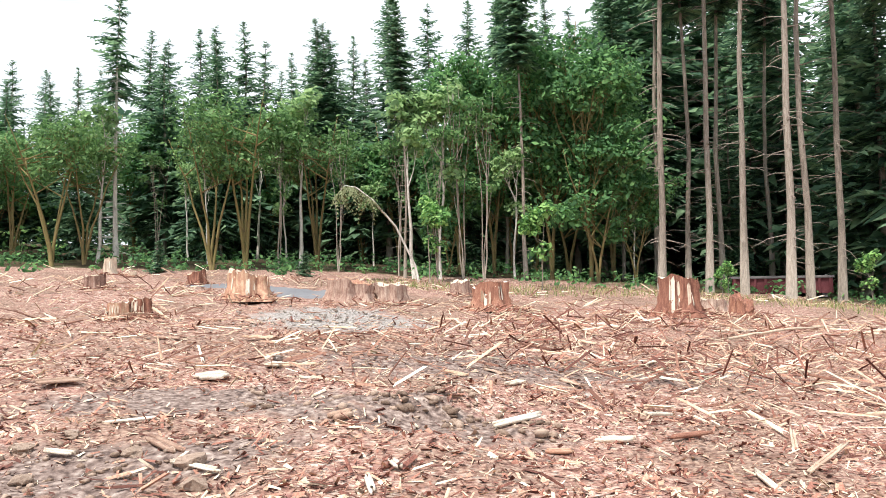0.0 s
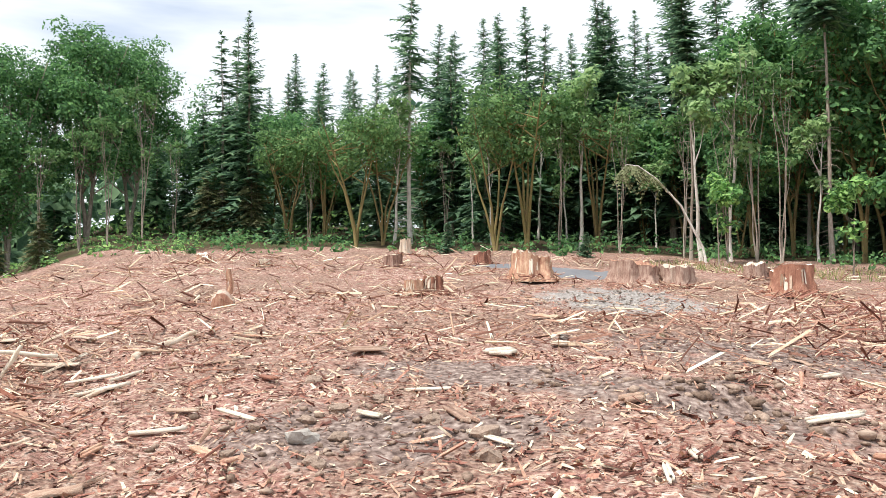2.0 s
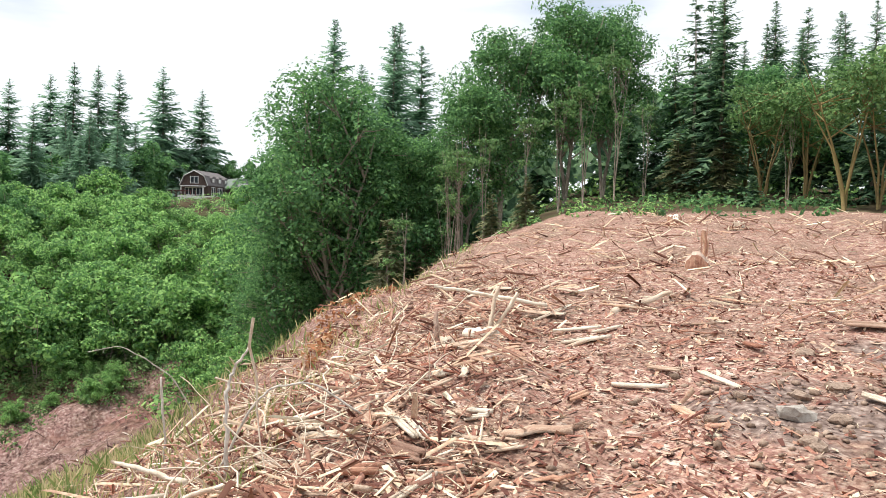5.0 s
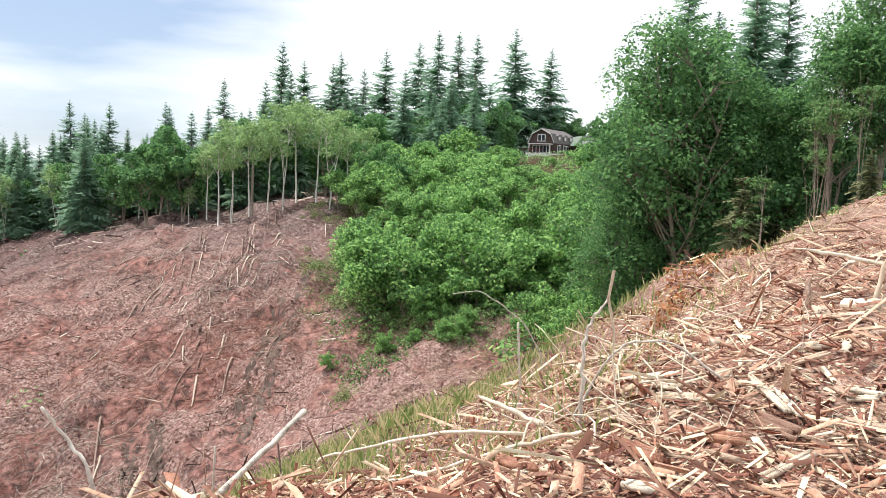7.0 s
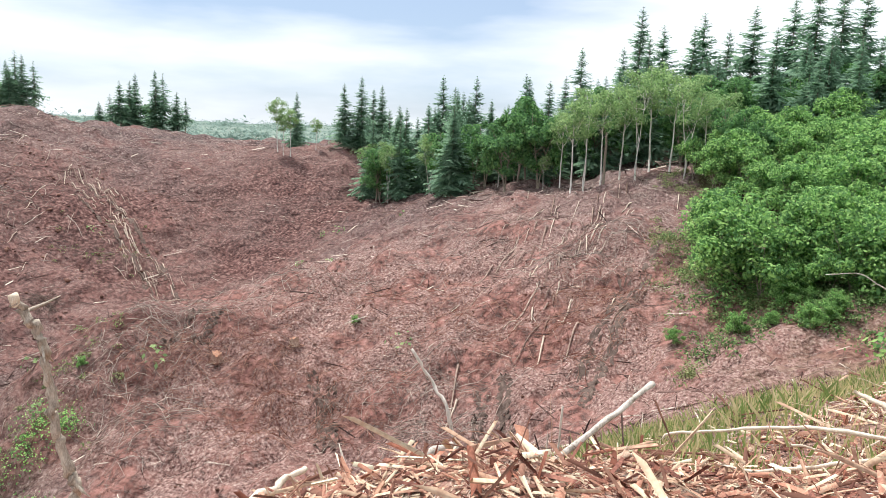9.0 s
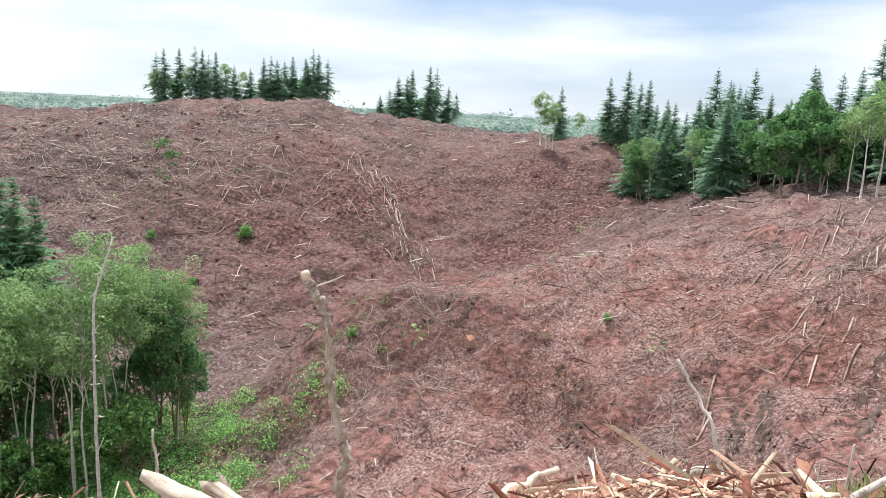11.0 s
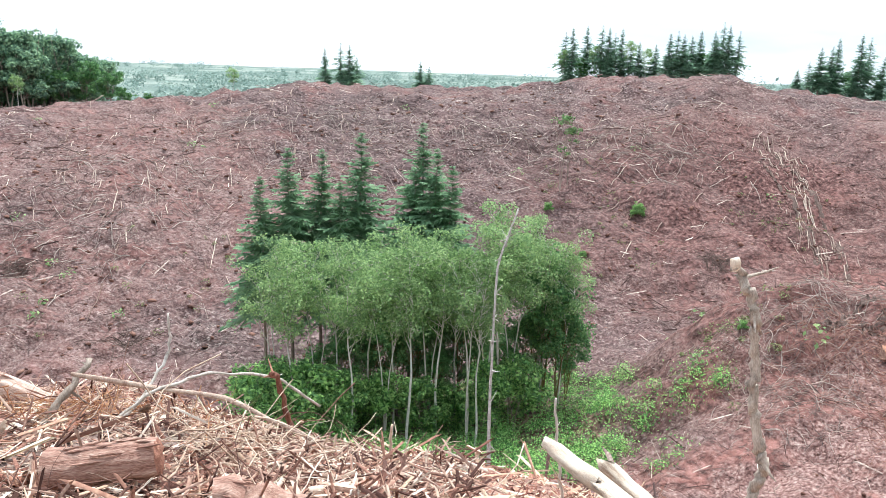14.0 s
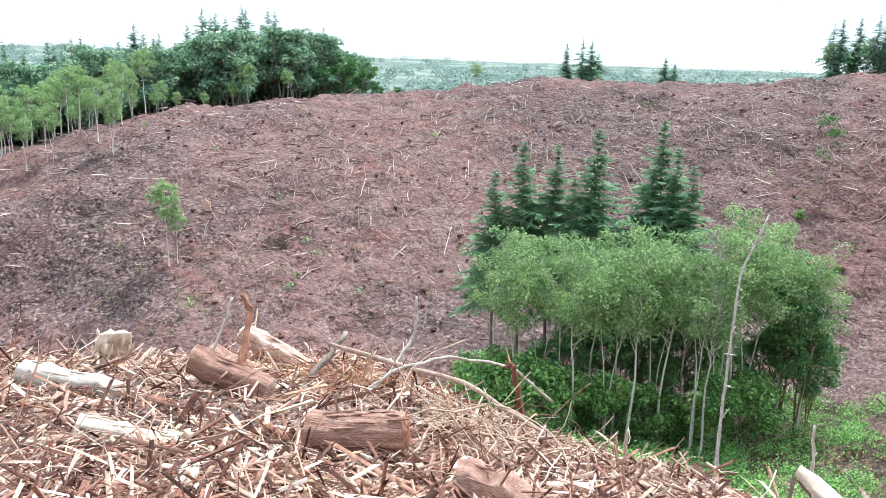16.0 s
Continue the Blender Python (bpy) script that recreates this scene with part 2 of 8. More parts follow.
# darker than the clod soil; also colours the dark heaps on the hillside
RUT_SOIL = material("dark_rut_soil", [(0.3, (0.06, 0.042, 0.036)), (0.5, (0.12, 0.085, 0.072)), (0.7, (0.24, 0.18, 0.15))], 3, 25, 0.95, 0.6, 0.1)
WEED = material("weeds", [(0.25, (0.13, 0.17, 0.07)), (0.5, (0.22, 0.29, 0.12)), (0.75, (0.38, 0.40, 0.20))], 0.3, 6, 0.85, 0, 0.7, leaf=0.4)
# distance haze is painted into this pale blue-green leaf colour
HAZY_WOODS = material("haze_tinted_woods", [(0.25, (0.17, 0.26, 0.22)), (0.5, (0.25, 0.35, 0.31)), (0.75, (0.36, 0.46, 0.40))], 0.02, 0.4, 0.9, 0, 0.6, leaf=0.3)
CHUNK = material("torn_cedar", [(0.2, (0.167, 0.058, 0.037)), (0.42, (0.352, 0.144, 0.096)), (0.6, (0.493, 0.257, 0.178)), (0.78, (0.634, 0.406, 0.289)), (0.92, (0.739, 0.577, 0.444))], 5, 60, 0.88, 0.35, 0.85)
BRACKEN = material("dead_bracken", [(0.3, (0.26, 0.10, 0.045)), (0.5, (0.44, 0.20, 0.10)), (0.7, (0.58, 0.36, 0.20))], 2, 20, 0.9, 0, 0.5, leaf=0.3)
ASPHALT = material("asphalt", [(0.3, (0.13, 0.13, 0.14)), (0.7, (0.24, 0.24, 0.25))], 1, 60, 0.9, 0.2, 0.05)

# ------------------------------------------------------------- mesh helpers


def mesh(name, verts, faces):
    """A mesh from an array of vertices and an array (or list of arrays) of faces of one size each."""
    me = bpy.data.meshes.new(name)
    groups = faces if isinstance(faces, list) else [faces]
    groups = [np.asarray(g, dtype=np.int32) for g in groups if len(g)]
    verts = np.asarray(verts, dtype=np.float32)
    loops = np.concatenate([g.ravel() for g in groups])
    sizes = np.concatenate([np.full(len(g), g.shape[1], dtype=np.int32) for g in groups])
    starts = np.concatenate([[0], np.cumsum(sizes)[:-1]]).astype(np.int32)
    me.vertices.add(len(verts))
    me.vertices.foreach_set("co", verts.ravel())
    me.loops.add(len(loops))
    me.loops.foreach_set("vertex_index", loops)
    me.polygons.add(len(sizes))
    me.polygons.foreach_set("loop_start", starts)
    me.update(calc_edges=True)
    me.validate()
    return me


def part(name, me, mat, parent=None, label="", smooth=False):
    """Links a mesh (or a bmesh) as one object under a thing."""
    if isinstance(me, bmesh.types.BMesh):
        bm, me = me, bpy.data.meshes.new(name)
        bm.to_mesh(me)
        bm.free()
    if mat is not None and not me.materials:
        me.materials.append(mat)
    if smooth:
        me.polygons.foreach_set("use_smooth", [True] * len(me.polygons))
    ob = new(name, me)
    ob.parent = parent
    if label:
        ob["label"] = label
    return ob


def thing(name, at=(0, 0, 0), label="", category="", group="", kind="", turn=0.0):
    ob = new(name)
    ob.empty_display_size = 0.1
    ob.matrix_basis = pose(*at, 0, 0, turn)
    return tagged(ob, label, category, group, kind)


class Heap:
    """Collects vertices and faces of many pieces into one mesh."""

    def __init__(self):
        self.v, self.f3, self.f4, self.n = [], [], [], 0

    def add(self, v, f):
        f = np.asarray(f)
        (self.f3 if f.shape[1] == 3 else self.f4).append(f + self.n)
        self.v.append(np.asarray(v, dtype=float))
        self.n += len(v)

    def mesh(self, name):
        return mesh(name, np.concatenate(self.v), [np.concatenate(g) for g in (self.f3, self.f4) if g])


def tube(heap, pts, radii, sides=7, cap=True, rough=0.0, rng=None):
    """A tapered tube along a line of points."""
    pts = np.asarray(pts, float)
    n = len(pts)
    d = np.gradient(pts, axis=0)
    d /= np.linalg.norm(d, axis=1)[:, None] + 1e-9
    ref = np.where(np.abs(d[:, 2:3]) > 0.9, np.array([[1.0, 0, 0]]), np.array([[0, 0, 1.0]]))
    u = np.cross(d, ref)
    u /= np.linalg.norm(u, axis=1)[:, None] + 1e-9
    for i in range(1, n):
        if np.dot(u[i], u[i - 1]) < 0:
            u[i] *= -1
    w = np.cross(d, u)
    a = np.arange(sides) / sides * 2 * np.pi
    r = np.asarray(radii, float)[:, None, None] * np.ones((1, sides, 1))
    if rough and rng is not None:
        r = r * (1 + rough * rng.uniform(-1, 1, (n, sides, 1)))
    v = pts[:, None] + r * (np.cos(a)[None, :, None] * u[:, None] + np.sin(a)[None, :, None] * w[:, None])
    i, j = np.meshgrid(np.arange(n - 1), np.arange(sides), indexing="ij")
    k = (j + 1) % sides
    f = np.stack([i * sides + j, i * sides + k, (i + 1) * sides + k, (i + 1) * sides + j], -1).reshape(-1, 4)
    base = heap.n
    heap.add(v.reshape(-1, 3), f)
    if cap:
        for row in (0, n - 1):
            heap.v.append(pts[row:row + 1])
            c = heap.n
            heap.n += 1
            q = base + row * sides + np.arange(sides)
            heap.f3.append(np.stack([q, np.roll(q, -1), np.full(sides, c)], -1))


# ------------------------------------------------------------- the lie of the land
EYE_XY = np.array([-0.5, -0.8])


def polar(az, r):
    """The place r metres from the viewpoint, az degrees to the left of +y."""
    return EYE_XY[0] - r * math.sin(radians(az)), EYE_XY[1] + r * math.cos(radians(az))


RIM = np.array([(40, -30), (20, -20), (9, -12), (3.4, -10.4), (-1.6, -9.7), (-5.1, -4.6), (-5.5, -1), (-6.3, 1.2), (-8.3, 2.9), (-13, 7.1), (-18.3, 14.0), (-27, 23.5), (-50, 50), (-110, 120)], float)
FLOOR = [(-60, 48, -2), (-41, 14, -9), (-47, 0, -15), (-46, -14, -20.5), (-38, -38, -25), (-26, -50, -27), (0, -68, -29), (40, -90, -33), (140, -150, -40)]
GULLY = [(-42, -50, -27), (-72, -66, -29), (-105, -62, -24), (-136, -46, -13.5), (-175, -46, -7)]
SPUR = [(-175, 8, -2), (-120, 2, -4), (-95.5, -0.5, -4.3), (-90, -11.5, -6.4), (-82, -23.6, -10.2), (-71, -33.5, -12.8), (-61, -39.7, -14.4), (-52, -41.6, -15.7)]
FACE = [(-121, -29, -8.9), (-108, -20, -7.4), (-62.6, -1.5, -12.8), (-56, -23, -17.5)]
HILLSIDE = [(-62, 22, -6), (-100, 36, 0), (-150, 54, 4), (-183, 66, 6.5), (-240, 90, 8)]
HILL = [(60, -85, -28), (36, -108, -20), (32, -132, -14.4), (22, -150, -10), (-8.4, -161.7, -8.6), (-51.6, -169.6, -3.9), (-97, -154.5, -2.1), (-112.5, -143.7, 0.3), (-134.6, -123.1, 1.9), (-146.8, -99.6, -3.3), (-152.6, -90.3, -4.1), (-160, -63.7, -4)]
BACKSIDE = [(-76, -50, -25), (-90, -46, -22.5), (-64, -55, -26.5), (-104, -44, -18.5), (-84, -38, -18)]
HILL_SLOPE = [(-20, -105, -18.5), (-70, -100, -17.5), (-95, -85, -17.5), (10, -100, -21)]
BEYOND = [(130, -230, -36), (20, -300, -26), (-130, -290, -20), (-260, -180, -16), (-300, -60, -12), (-320, 80, 0)]
UNDER = [(60, 14, -2.0), (60, 25, -2.4), (48, 30, -2.5), (74, 8, -1.3), (74, 15, -3.2), (74, 25, -5.8), (89, 8, -2.2), (89, 15, -5), (89, 25, -9), (110, 8, -3.2), (110, 15, -7.8), (110, 25, -13),
         (130, 8, -3.4), (130, 15, -8.5), (130, 25, -14), (130, 38, -20), (155, 12, -5.5), (155, 20, -10.5), (155, 35, -19), (185, 18, -8.5), (185, 30, -16), (185, 50, -25), (202, 18, -7.5), (202, 30, -14), (202, 50, -23), (220, 24, -9), (220, 45, -20)]
UNDER = [(*polar(a, r), z) for a, r, z in UNDER] + [(-45, 36, -1.5)]
BACK = [(-10, 14, -4), (-4, 5, -4), (-18, 24, -4), (-36, 48, -4), (0, -4, -5), (5, -14, -9), (14, 0, -8), (6, 34, -8), (40, 30, -8), (60, -40, -20), (-40, 90, -4), (-120, 120, 0)]


def along(line, step=14.0):
    out = []
    for a, b in zip(line[:-1], line[1:]):
        a, b = np.array(a, float), np.array(b, float)
        n = max(1, int(np.linalg.norm((b - a)[:2]) // step))
        out += [a + (b - a) * i / n for i in range(n)]
    return out + [np.array(line[-1], float)]


CTRL = np.array([p for line in (FLOOR, GULLY, SPUR, HILLSIDE, HILL) for p in along(line)] + [np.array(p, float) for line in (FACE, HILL_SLOPE, BACKSIDE, BEYOND, BACK, UNDER) for p in line])
C_MEAN = -12.0
_d = np.sqrt(((CTRL[:, None, :2] - CTRL[None, :, :2]) ** 2).sum(-1) + 9.0)
WEIGHTS = np.linalg.solve(-_d + np.eye(len(CTRL)) * 1.2, CTRL[:, 2] - C_MEAN)


def rim_distance(x, y):
    """Metres outside the edge of the bench (negative on the bench)."""
    best, side = np.full(np.shape(x), 1e9), np.zeros(np.shape(x))
    for a, b in zip(RIM[:-1], RIM[1:]):
        ab = b - a
        t = np.clip(((x - a[0]) * ab[0] + (y - a[1]) * ab[1]) / (ab @ ab), 0, 1)
        dx, dy = x - a[0] - t * ab[0], y - a[1] - t * ab[1]
        d = np.hypot(dx, dy)
        s = np.sign(ab[0] * dy - ab[1] * dx)
        near = d < best
        best, side = np.where(near, d, best), np.where(near, s, side)
    return best * side


DIP = 0.55          # the bench sags towards the wood pile


def height(x, y):
    x, y = np.asarray(x, float), np.asarray(y, float)
    d = rim_distance(x, y) + 0.45 * np.sin(0.9 * x + 1.3 * np.sin(0.7 * y)) * np.sin(1.1 * y + 0.5)
    bench = -0.057 * np.clip(x, -60, 60) + 0.062 * np.clip(y, -60, 70) - 0.55 * (np.sqrt(d * d + 5) + d) - 0.3 * np.exp(-((x + 4.3) ** 2 + (y + 4.7) ** 2) / 2.6) - DIP * np.clip((-1.2 - y) / 4.5, 0, 1) * np.clip((10 - x) / 12, 0, 1)
    r = np.sqrt((x[..., None] - CTRL[:, 0]) ** 2 + (y[..., None] - CTRL[:, 1]) ** 2 + 9.0)
    valley = C_MEAN - (r * WEIGHTS).sum(-1)
    far = np.hypot(x, y)
    fade = np.clip((far - 280) / 250, 0, 1)
    valley = valley * (1 - fade) + fade * -14.0
    bench = np.where(bench < -60, -60, bench)
    k = 0.5
    top = np.maximum(bench, valley)
    return top + k * np.log(np.exp(np.clip((bench - top) / k, -40, 0)) + np.exp(np.clip((valley - top) / k, -40, 0))) - 0.0


def ground(x, y):
    return float(height(np.array([x], float), np.array([y], float))[0])


def lumps(x, y, amp=1.0):
    """Small swells of the ground."""
    v = np.zeros(np.shape(x))
    for f, a, p in ((0.35, 0.10, 0.3), (0.9, 0.05, 1.7), (2.1, 0.035, 4.1), (4.7, 0.028, 2.2), (8.3, 0.012, 0.9)):
        v += a * np.sin(f * x + 1.7 * np.sin(f * 0.8 * y + p)) * np.sin(f * 1.13 * y + 1.3 * np.sin(f * 0.7 * x - p))
    return amp * v


def value_noise(x, y, seed=0):
    """Smooth noise between 0 and 1 on a grid of one metre."""
    xi, yi = np.floor(x), np.floor(y)
    u, v = x - xi, y - yi
    u, v = u * u * (3 - 2 * u), v * v * (3 - 2 * v)

    def corner(i, j):
        q = np.sin((xi + i) * 127.1 + (yi + j) * 311.7 + seed * 74.7) * 43758.5453
        return q - np.floor(q)

    return (corner(0, 0) * (1 - u) + corner(1, 0) * u) * (1 - v) + (corner(0, 1) * (1 - u) + corner(1, 1) * u) * v


def rough_noise(x, y, octaves=4, seed=0, crease=False):
    """Several octaves of noise about 0; crease: with sharp dips between rounded swells."""
    out, gain, total = np.zeros(np.shape(x)), 1.0, 0.0
    for o in range(octaves):
        c, s = math.cos(0.6 * o), math.sin(0.6 * o)
        q = value_noise((x * c - y * s) * 2 ** o + 17.3 * o, (x * s + y * c) * 2 ** o - 9.1 * o, seed + o)
        out += gain * (np.abs(2 * q - 1) - 0.34 if crease else q - 0.5)
        total += gain
        gain *= 0.55
    return out / total


def relief(x, y):
    """Churned swells and gullies of the logged slopes, heaps and hollows of the bench."""
    d, r = rim_distance(x, y), np.hypot(x, y)
    slope = np.clip((d - 6) / 14, 0, 1) * np.clip((235 - r) / 30, 0, 1)
    down = 3.6 * rough_noise(x / 15, y / 15, 5, 3, True) + 1.5 * rough_noise(x / 3.4, y / 3.4, 3, 11, True)
    bench = np.clip((1.5 - d) / 2, 0, 1) * np.clip((30 - r) / 6, 0, 1)
    return slope * down + bench * (0.16 * rough_noise(x / 1.5, y / 1.5, 3, 21) + 0.07 * rough_noise(x / 0.35, y / 0.35, 2, 31))


def land(x, y):
    x, y = np.asarray(x, float), np.asarray(y, float)
    far = np.hypot(x, y)
    hills = np.clip((far - 420) / 700, 0, 1) * (7 + 5 * np.sin(x / 310 + 1.0) * np.sin(y / 270) + 3 * np.sin(x / 97 + y / 140))
    heaped = 0.14 * np.exp(-(((x + 0.4) * 0.94 + (y - 7.1) * 0.34) / 1.5) ** 2 - ((-(x + 0.4) * 0.34 + (y - 7.1) * 0.94) / 0.3) ** 2)
    return height(x, y) + relief(x, y) + heaped + lumps(x, y) + np.clip((far - 25) / 40, 0, 1) * lumps(x / 7, y / 7, 4.0) + np.clip((far - 70) / 40, 0, 1) * np.clip((260 - far) / 40, 0, 1) * lumps(x / 3.5, y / 3.5, 6.0) + hills


def spot(az, r, sink=0.1):
    x, y = polar(az, r)
    return x, y, float(land(np.array([x]), np.array([y]))[0]) - sink


RINGS = np.concatenate([[0.0], np.geomspace(0.6, 34, 175, endpoint=False), np.geomspace(34, 225, 190, endpoint=False), np.geomspace(225, 4500, 55)])
TURNS = np.radians(np.concatenate([np.linspace(-46, 212, 560, endpoint=False), np.linspace(212, 314, 40, endpoint=False)]))
STEPS = len(TURNS)
ra, aa = np.meshgrid(RINGS[1:], TURNS, indexing="ij")
gx, gy = EYE_XY[0] - ra * np.sin(aa), EYE_XY[1] + ra * np.cos(aa)
gz = np.concatenate([land(gx[i:i + 20], gy[i:i + 20]) for i in range(0, len(gx), 20)])
gv = np.concatenate([[[EYE_XY[0], EYE_XY[1], ground(*EYE_XY)]], np.stack([gx, gy, gz], -1).reshape(-1, 3)])
gi, gj = np.meshgrid(np.arange(len(RINGS) - 2), np.arange(STEPS), indexing="ij")
gk = (gj + 1) % STEPS
quads = 1 + np.stack([gi * STEPS + gj, (gi + 1) * STEPS + gj, (gi + 1) * STEPS + gk, gi * STEPS + gk], -1).reshape(-1, 4)[:, ::-1]
fan = np.stack([np.zeros(STEPS, int), 1 + np.arange(STEPS), 1 + (np.arange(STEPS) + 1) % STEPS], -1)
land_mesh = mesh("ground", gv, [fan[:, ::-1], quads])


def smooth(x, a, b):
    t = np.clip((x - a) / (b - a), 0, 1)
    return t * t * (3 - 2 * t)


def bump_at(x, y, cx, cy, rx, ry, turn=0.0):
    c, s = math.cos(radians(turn)), math.sin(radians(turn))
    u, v = (x - cx) * c + (y - cy) * s, -(x - cx) * s + (y - cy) * c
    return np.exp(-((u / rx) ** 2 + (v / ry) ** 2))


def grass_mask(x, y):
    d = rim_distance(x, y)
    az = np.degrees(np.arctan2(-(x - EYE_XY[0]), y - EYE_XY[1]))
    near = 0.55 * smooth(d, 0.5, 3) * smooth(az, 40, 58) * (1 - smooth(az, 88, 99)) * (1 - smooth(d, 9, 19))
    floor = bump_at(x, y, -29, -46, 16, 10, 25) + 0.3 * bump_at(x, y, -41, 14, 14, 8, 60) + 0.5 * bump_at(x, y, -64, 25, 25, 14, -25)
    return np.clip(near + floor, 0, 1)


def soil_and_gap_mask(x, y):
    """Bare trodden earth on the bench and the skid trails on the slopes, and darker ground under the wood pile."""
    m = bump_at(x, y, -0.9, 7.0, 2.3, 0.75, -20) + 0.75 * bump_at(x, y, -3.2, 5.0, 1.1, 0.8) + 0.8 * bump_at(x, y, -1.8, 5.3, 1.0, 0.5, 20) + 0.7 * bump_at(x, y, -2.9, 7.6, 1.6, 0.5, 10) + 0.8 * bump_at(x, y, 1.5, 10.5, 4.5, 1.2, 10) + 0.7 * bump_at(x, y, 8, 9, 3, 1.5)
    # last bump: darker ground colour that deepens the shade in the pile's gaps
    m = m + 0.6 * bump_at(x, y, -2.0, 3.2, 1.6, 0.8, 30) + 1.0 * bump_at(x, y, -0.2, -6.7, 2.8, 1.5, 15)
    return np.clip(m, 0, 1)


def woods_mask(x, y):
    """Forest floor and the wooded country beyond the clearing."""
    r, az = np.hypot(x, y), np.degrees(np.arctan2(-(x - EYE_XY[0]), y - EYE_XY[1]))
    out = smooth(r, 215, 250) + smooth(r, 165, 200) * (1 - smooth(az, -172, -160)) * smooth(-az, 150, 160)
    north = smooth(r, 31, 36) * (1 - smooth(az, 50, 58)) * smooth(az, -90, -60)
    bank = smooth(r, 66, 80) * smooth(az, 40, 55) * (1 - smooth(az, 83, 87))
    return np.clip(out + north + bank, 0, 1)


def red_mask(x, y):
    """Redder churned earth on the spur and in patches on the far hill."""
    patch = smooth(rough_noise(x / 26, y / 26, 4, 41), -0.02, 0.16)
    return np.clip(1.5 * bump_at(x, y, -64, -16, 36, 27, 60) * (0.7 + 0.45 * patch) + 0.42 * patch + 0.6 * bump_at(x, y, -110, -78, 30, 9, 52), 0, 1)


def churned_mask(x, y):
    """Dark maroon earth turned up across the hill behind the spur."""
    patch = smooth(rough_noise(x / 14, y / 14, 4, 47), -0.16, 0.14)
    wide = 1.5 * bump_at(x, y, -116, -72, 44, 24, -38) + 0.7 * bump_at(x, y, -56, -40, 12, 9)
    return np.clip(wide, 0, 1) * (0.50 + 0.40 * patch)


def gravel_mask(x, y):
    return np.clip(1.2 * bump_at(x, y, *GRAVEL_AT, 1.7, 2.3, 20), 0, 1)


GRAVEL_AT = (-1.9, 15.0)
vx, vy = gv[:, 0], gv[:, 1]
# the last mask, by distance, brings in pasture with haze painted into it
for key, values in (("grass", grass_mask(vx, vy)), ("soil", soil_and_gap_mask(vx, vy)), ("fresh", 1 - smooth(rim_distance(vx, vy), -0.5, 3.0)), ("woods", woods_mask(vx, vy)), ("red", red_mask(vx, vy)), ("gravel", gravel_mask(vx, vy)), ("churned", churned_mask(vx, vy)), ("hazy_meadow", smooth(np.hypot(vx, vy), 250, 420))):
    land_mesh.attributes.new(key, "FLOAT", "POINT").data.foreach_set("value", values.astype(np.float32))


def ground_material():
    m = bpy.data.materials.new("wood_strewn_ground")
    m.use_nodes = True
    n, k = m.node_tree.nodes, m.node_tree.links
    bsdf = n["Principled BSDF"]
    bsdf.inputs["Roughness"].default_value, bsdf.inputs["Specular IOR Level"].default_value = 0.95, 0.15
    tc = n.new("ShaderNodeTexCoord")

    def noise_of(scale, detail=5.0, stretch=(1, 1, 1), turn=0.0):
        mp = n.new("ShaderNodeMapping")
        mp.inputs["Scale"].default_value, mp.inputs["Rotation"].default_value = stretch, (0, 0, radians(turn))
        t = n.new("ShaderNodeTexNoise")
        t.inputs["Scale"].default_value, t.inputs["Detail"].default_value = scale, detail
        k.new(tc.outputs["Object"], mp.inputs[0])
        k.new(mp.outputs[0], t.inputs["Vector"])
        return t.outputs[0]

    def ramp_of(fac, stops):
        r = n.new("ShaderNodeValToRGB")
        while len(r.color_ramp.elements) < len(stops):
            r.color_ramp.elements.new(0.5)
        for e, (p, c) in zip(r.color_ramp.elements, stops):
            e.position, e.color = p, (*c, 1)
        k.new(fac, r.inputs[0])
        return r.outputs[0]

    def blend(fac, a, b):
        x = n.new("ShaderNodeMix")
        x.data_type = "RGBA"
        k.new(fac, x.inputs["Factor"])
        k.new(a, x.inputs["A"])
        k.new(b, x.inputs["B"])
        return x.outputs["Result"]

    def math_of(op, a, b):
        x = n.new("ShaderNodeMath")
        x.operation, x.use_clamp = op, True
        for i, v in enumerate((a, b)):
            if isinstance(v, (int, float)):
                x.inputs[i].default_value = v
            else:
                k.new(v, x.inputs[i])
        return x.outputs[0]

    def mask(name, scale):
        at = n.new("ShaderNodeAttribute")
        at.attribute_name = name
        edge = ramp_of(noise_of(scale), [(0.3, (0, 0, 0)), (0.7, (1, 1, 1))])
        return ramp_of(math_of("MULTIPLY", math_of("ADD", edge, 0.35), at.outputs["Fac"]), [(0.25, (0, 0, 0)), (0.5, (1, 1, 1))])

    def strands(scale, ratio, turns, lo, hi):
        """Thin crossing fibres lying in several directions."""
        out = 0.0
        for q, turn in enumerate(turns):
            f = ramp_of(noise_of(scale * (1 + 0.13 * q), 3.0, (1, ratio, 1), turn), [(lo, (0, 0, 0)), (hi, (1, 1, 1))])
            out = math_of("MAXIMUM", f, out)
        return out

    chips = ramp_of(noise_of(30, 7), [(0.36, (0.05, 0.027, 0.021)), (0.45, (0.18, 0.089, 0.068)), (0.54, (0.34, 0.195, 0.145)), (0.66, (0.62, 0.475, 0.36))])
    straw = ramp_of(noise_of(11, 4), [(0.36, (0.27, 0.125, 0.105)), (0.52, (0.46, 0.28, 0.23)), (0.64, (0.74, 0.63, 0.53))])
    chips = blend(strands(5.5, 9.0, (12, 71, 128, 160), 0.55, 0.64), chips, straw)
    fines = ramp_of(noise_of(14, 9), [(0.38, (0.13, 0.085, 0.066)), (0.6, (0.36, 0.19, 0.142))])
    chips = blend(ramp_of(noise_of(4, 6), [(0.50, (0, 0, 0)), (0.70, (0.7, 0.7, 0.7))]), chips, fines)
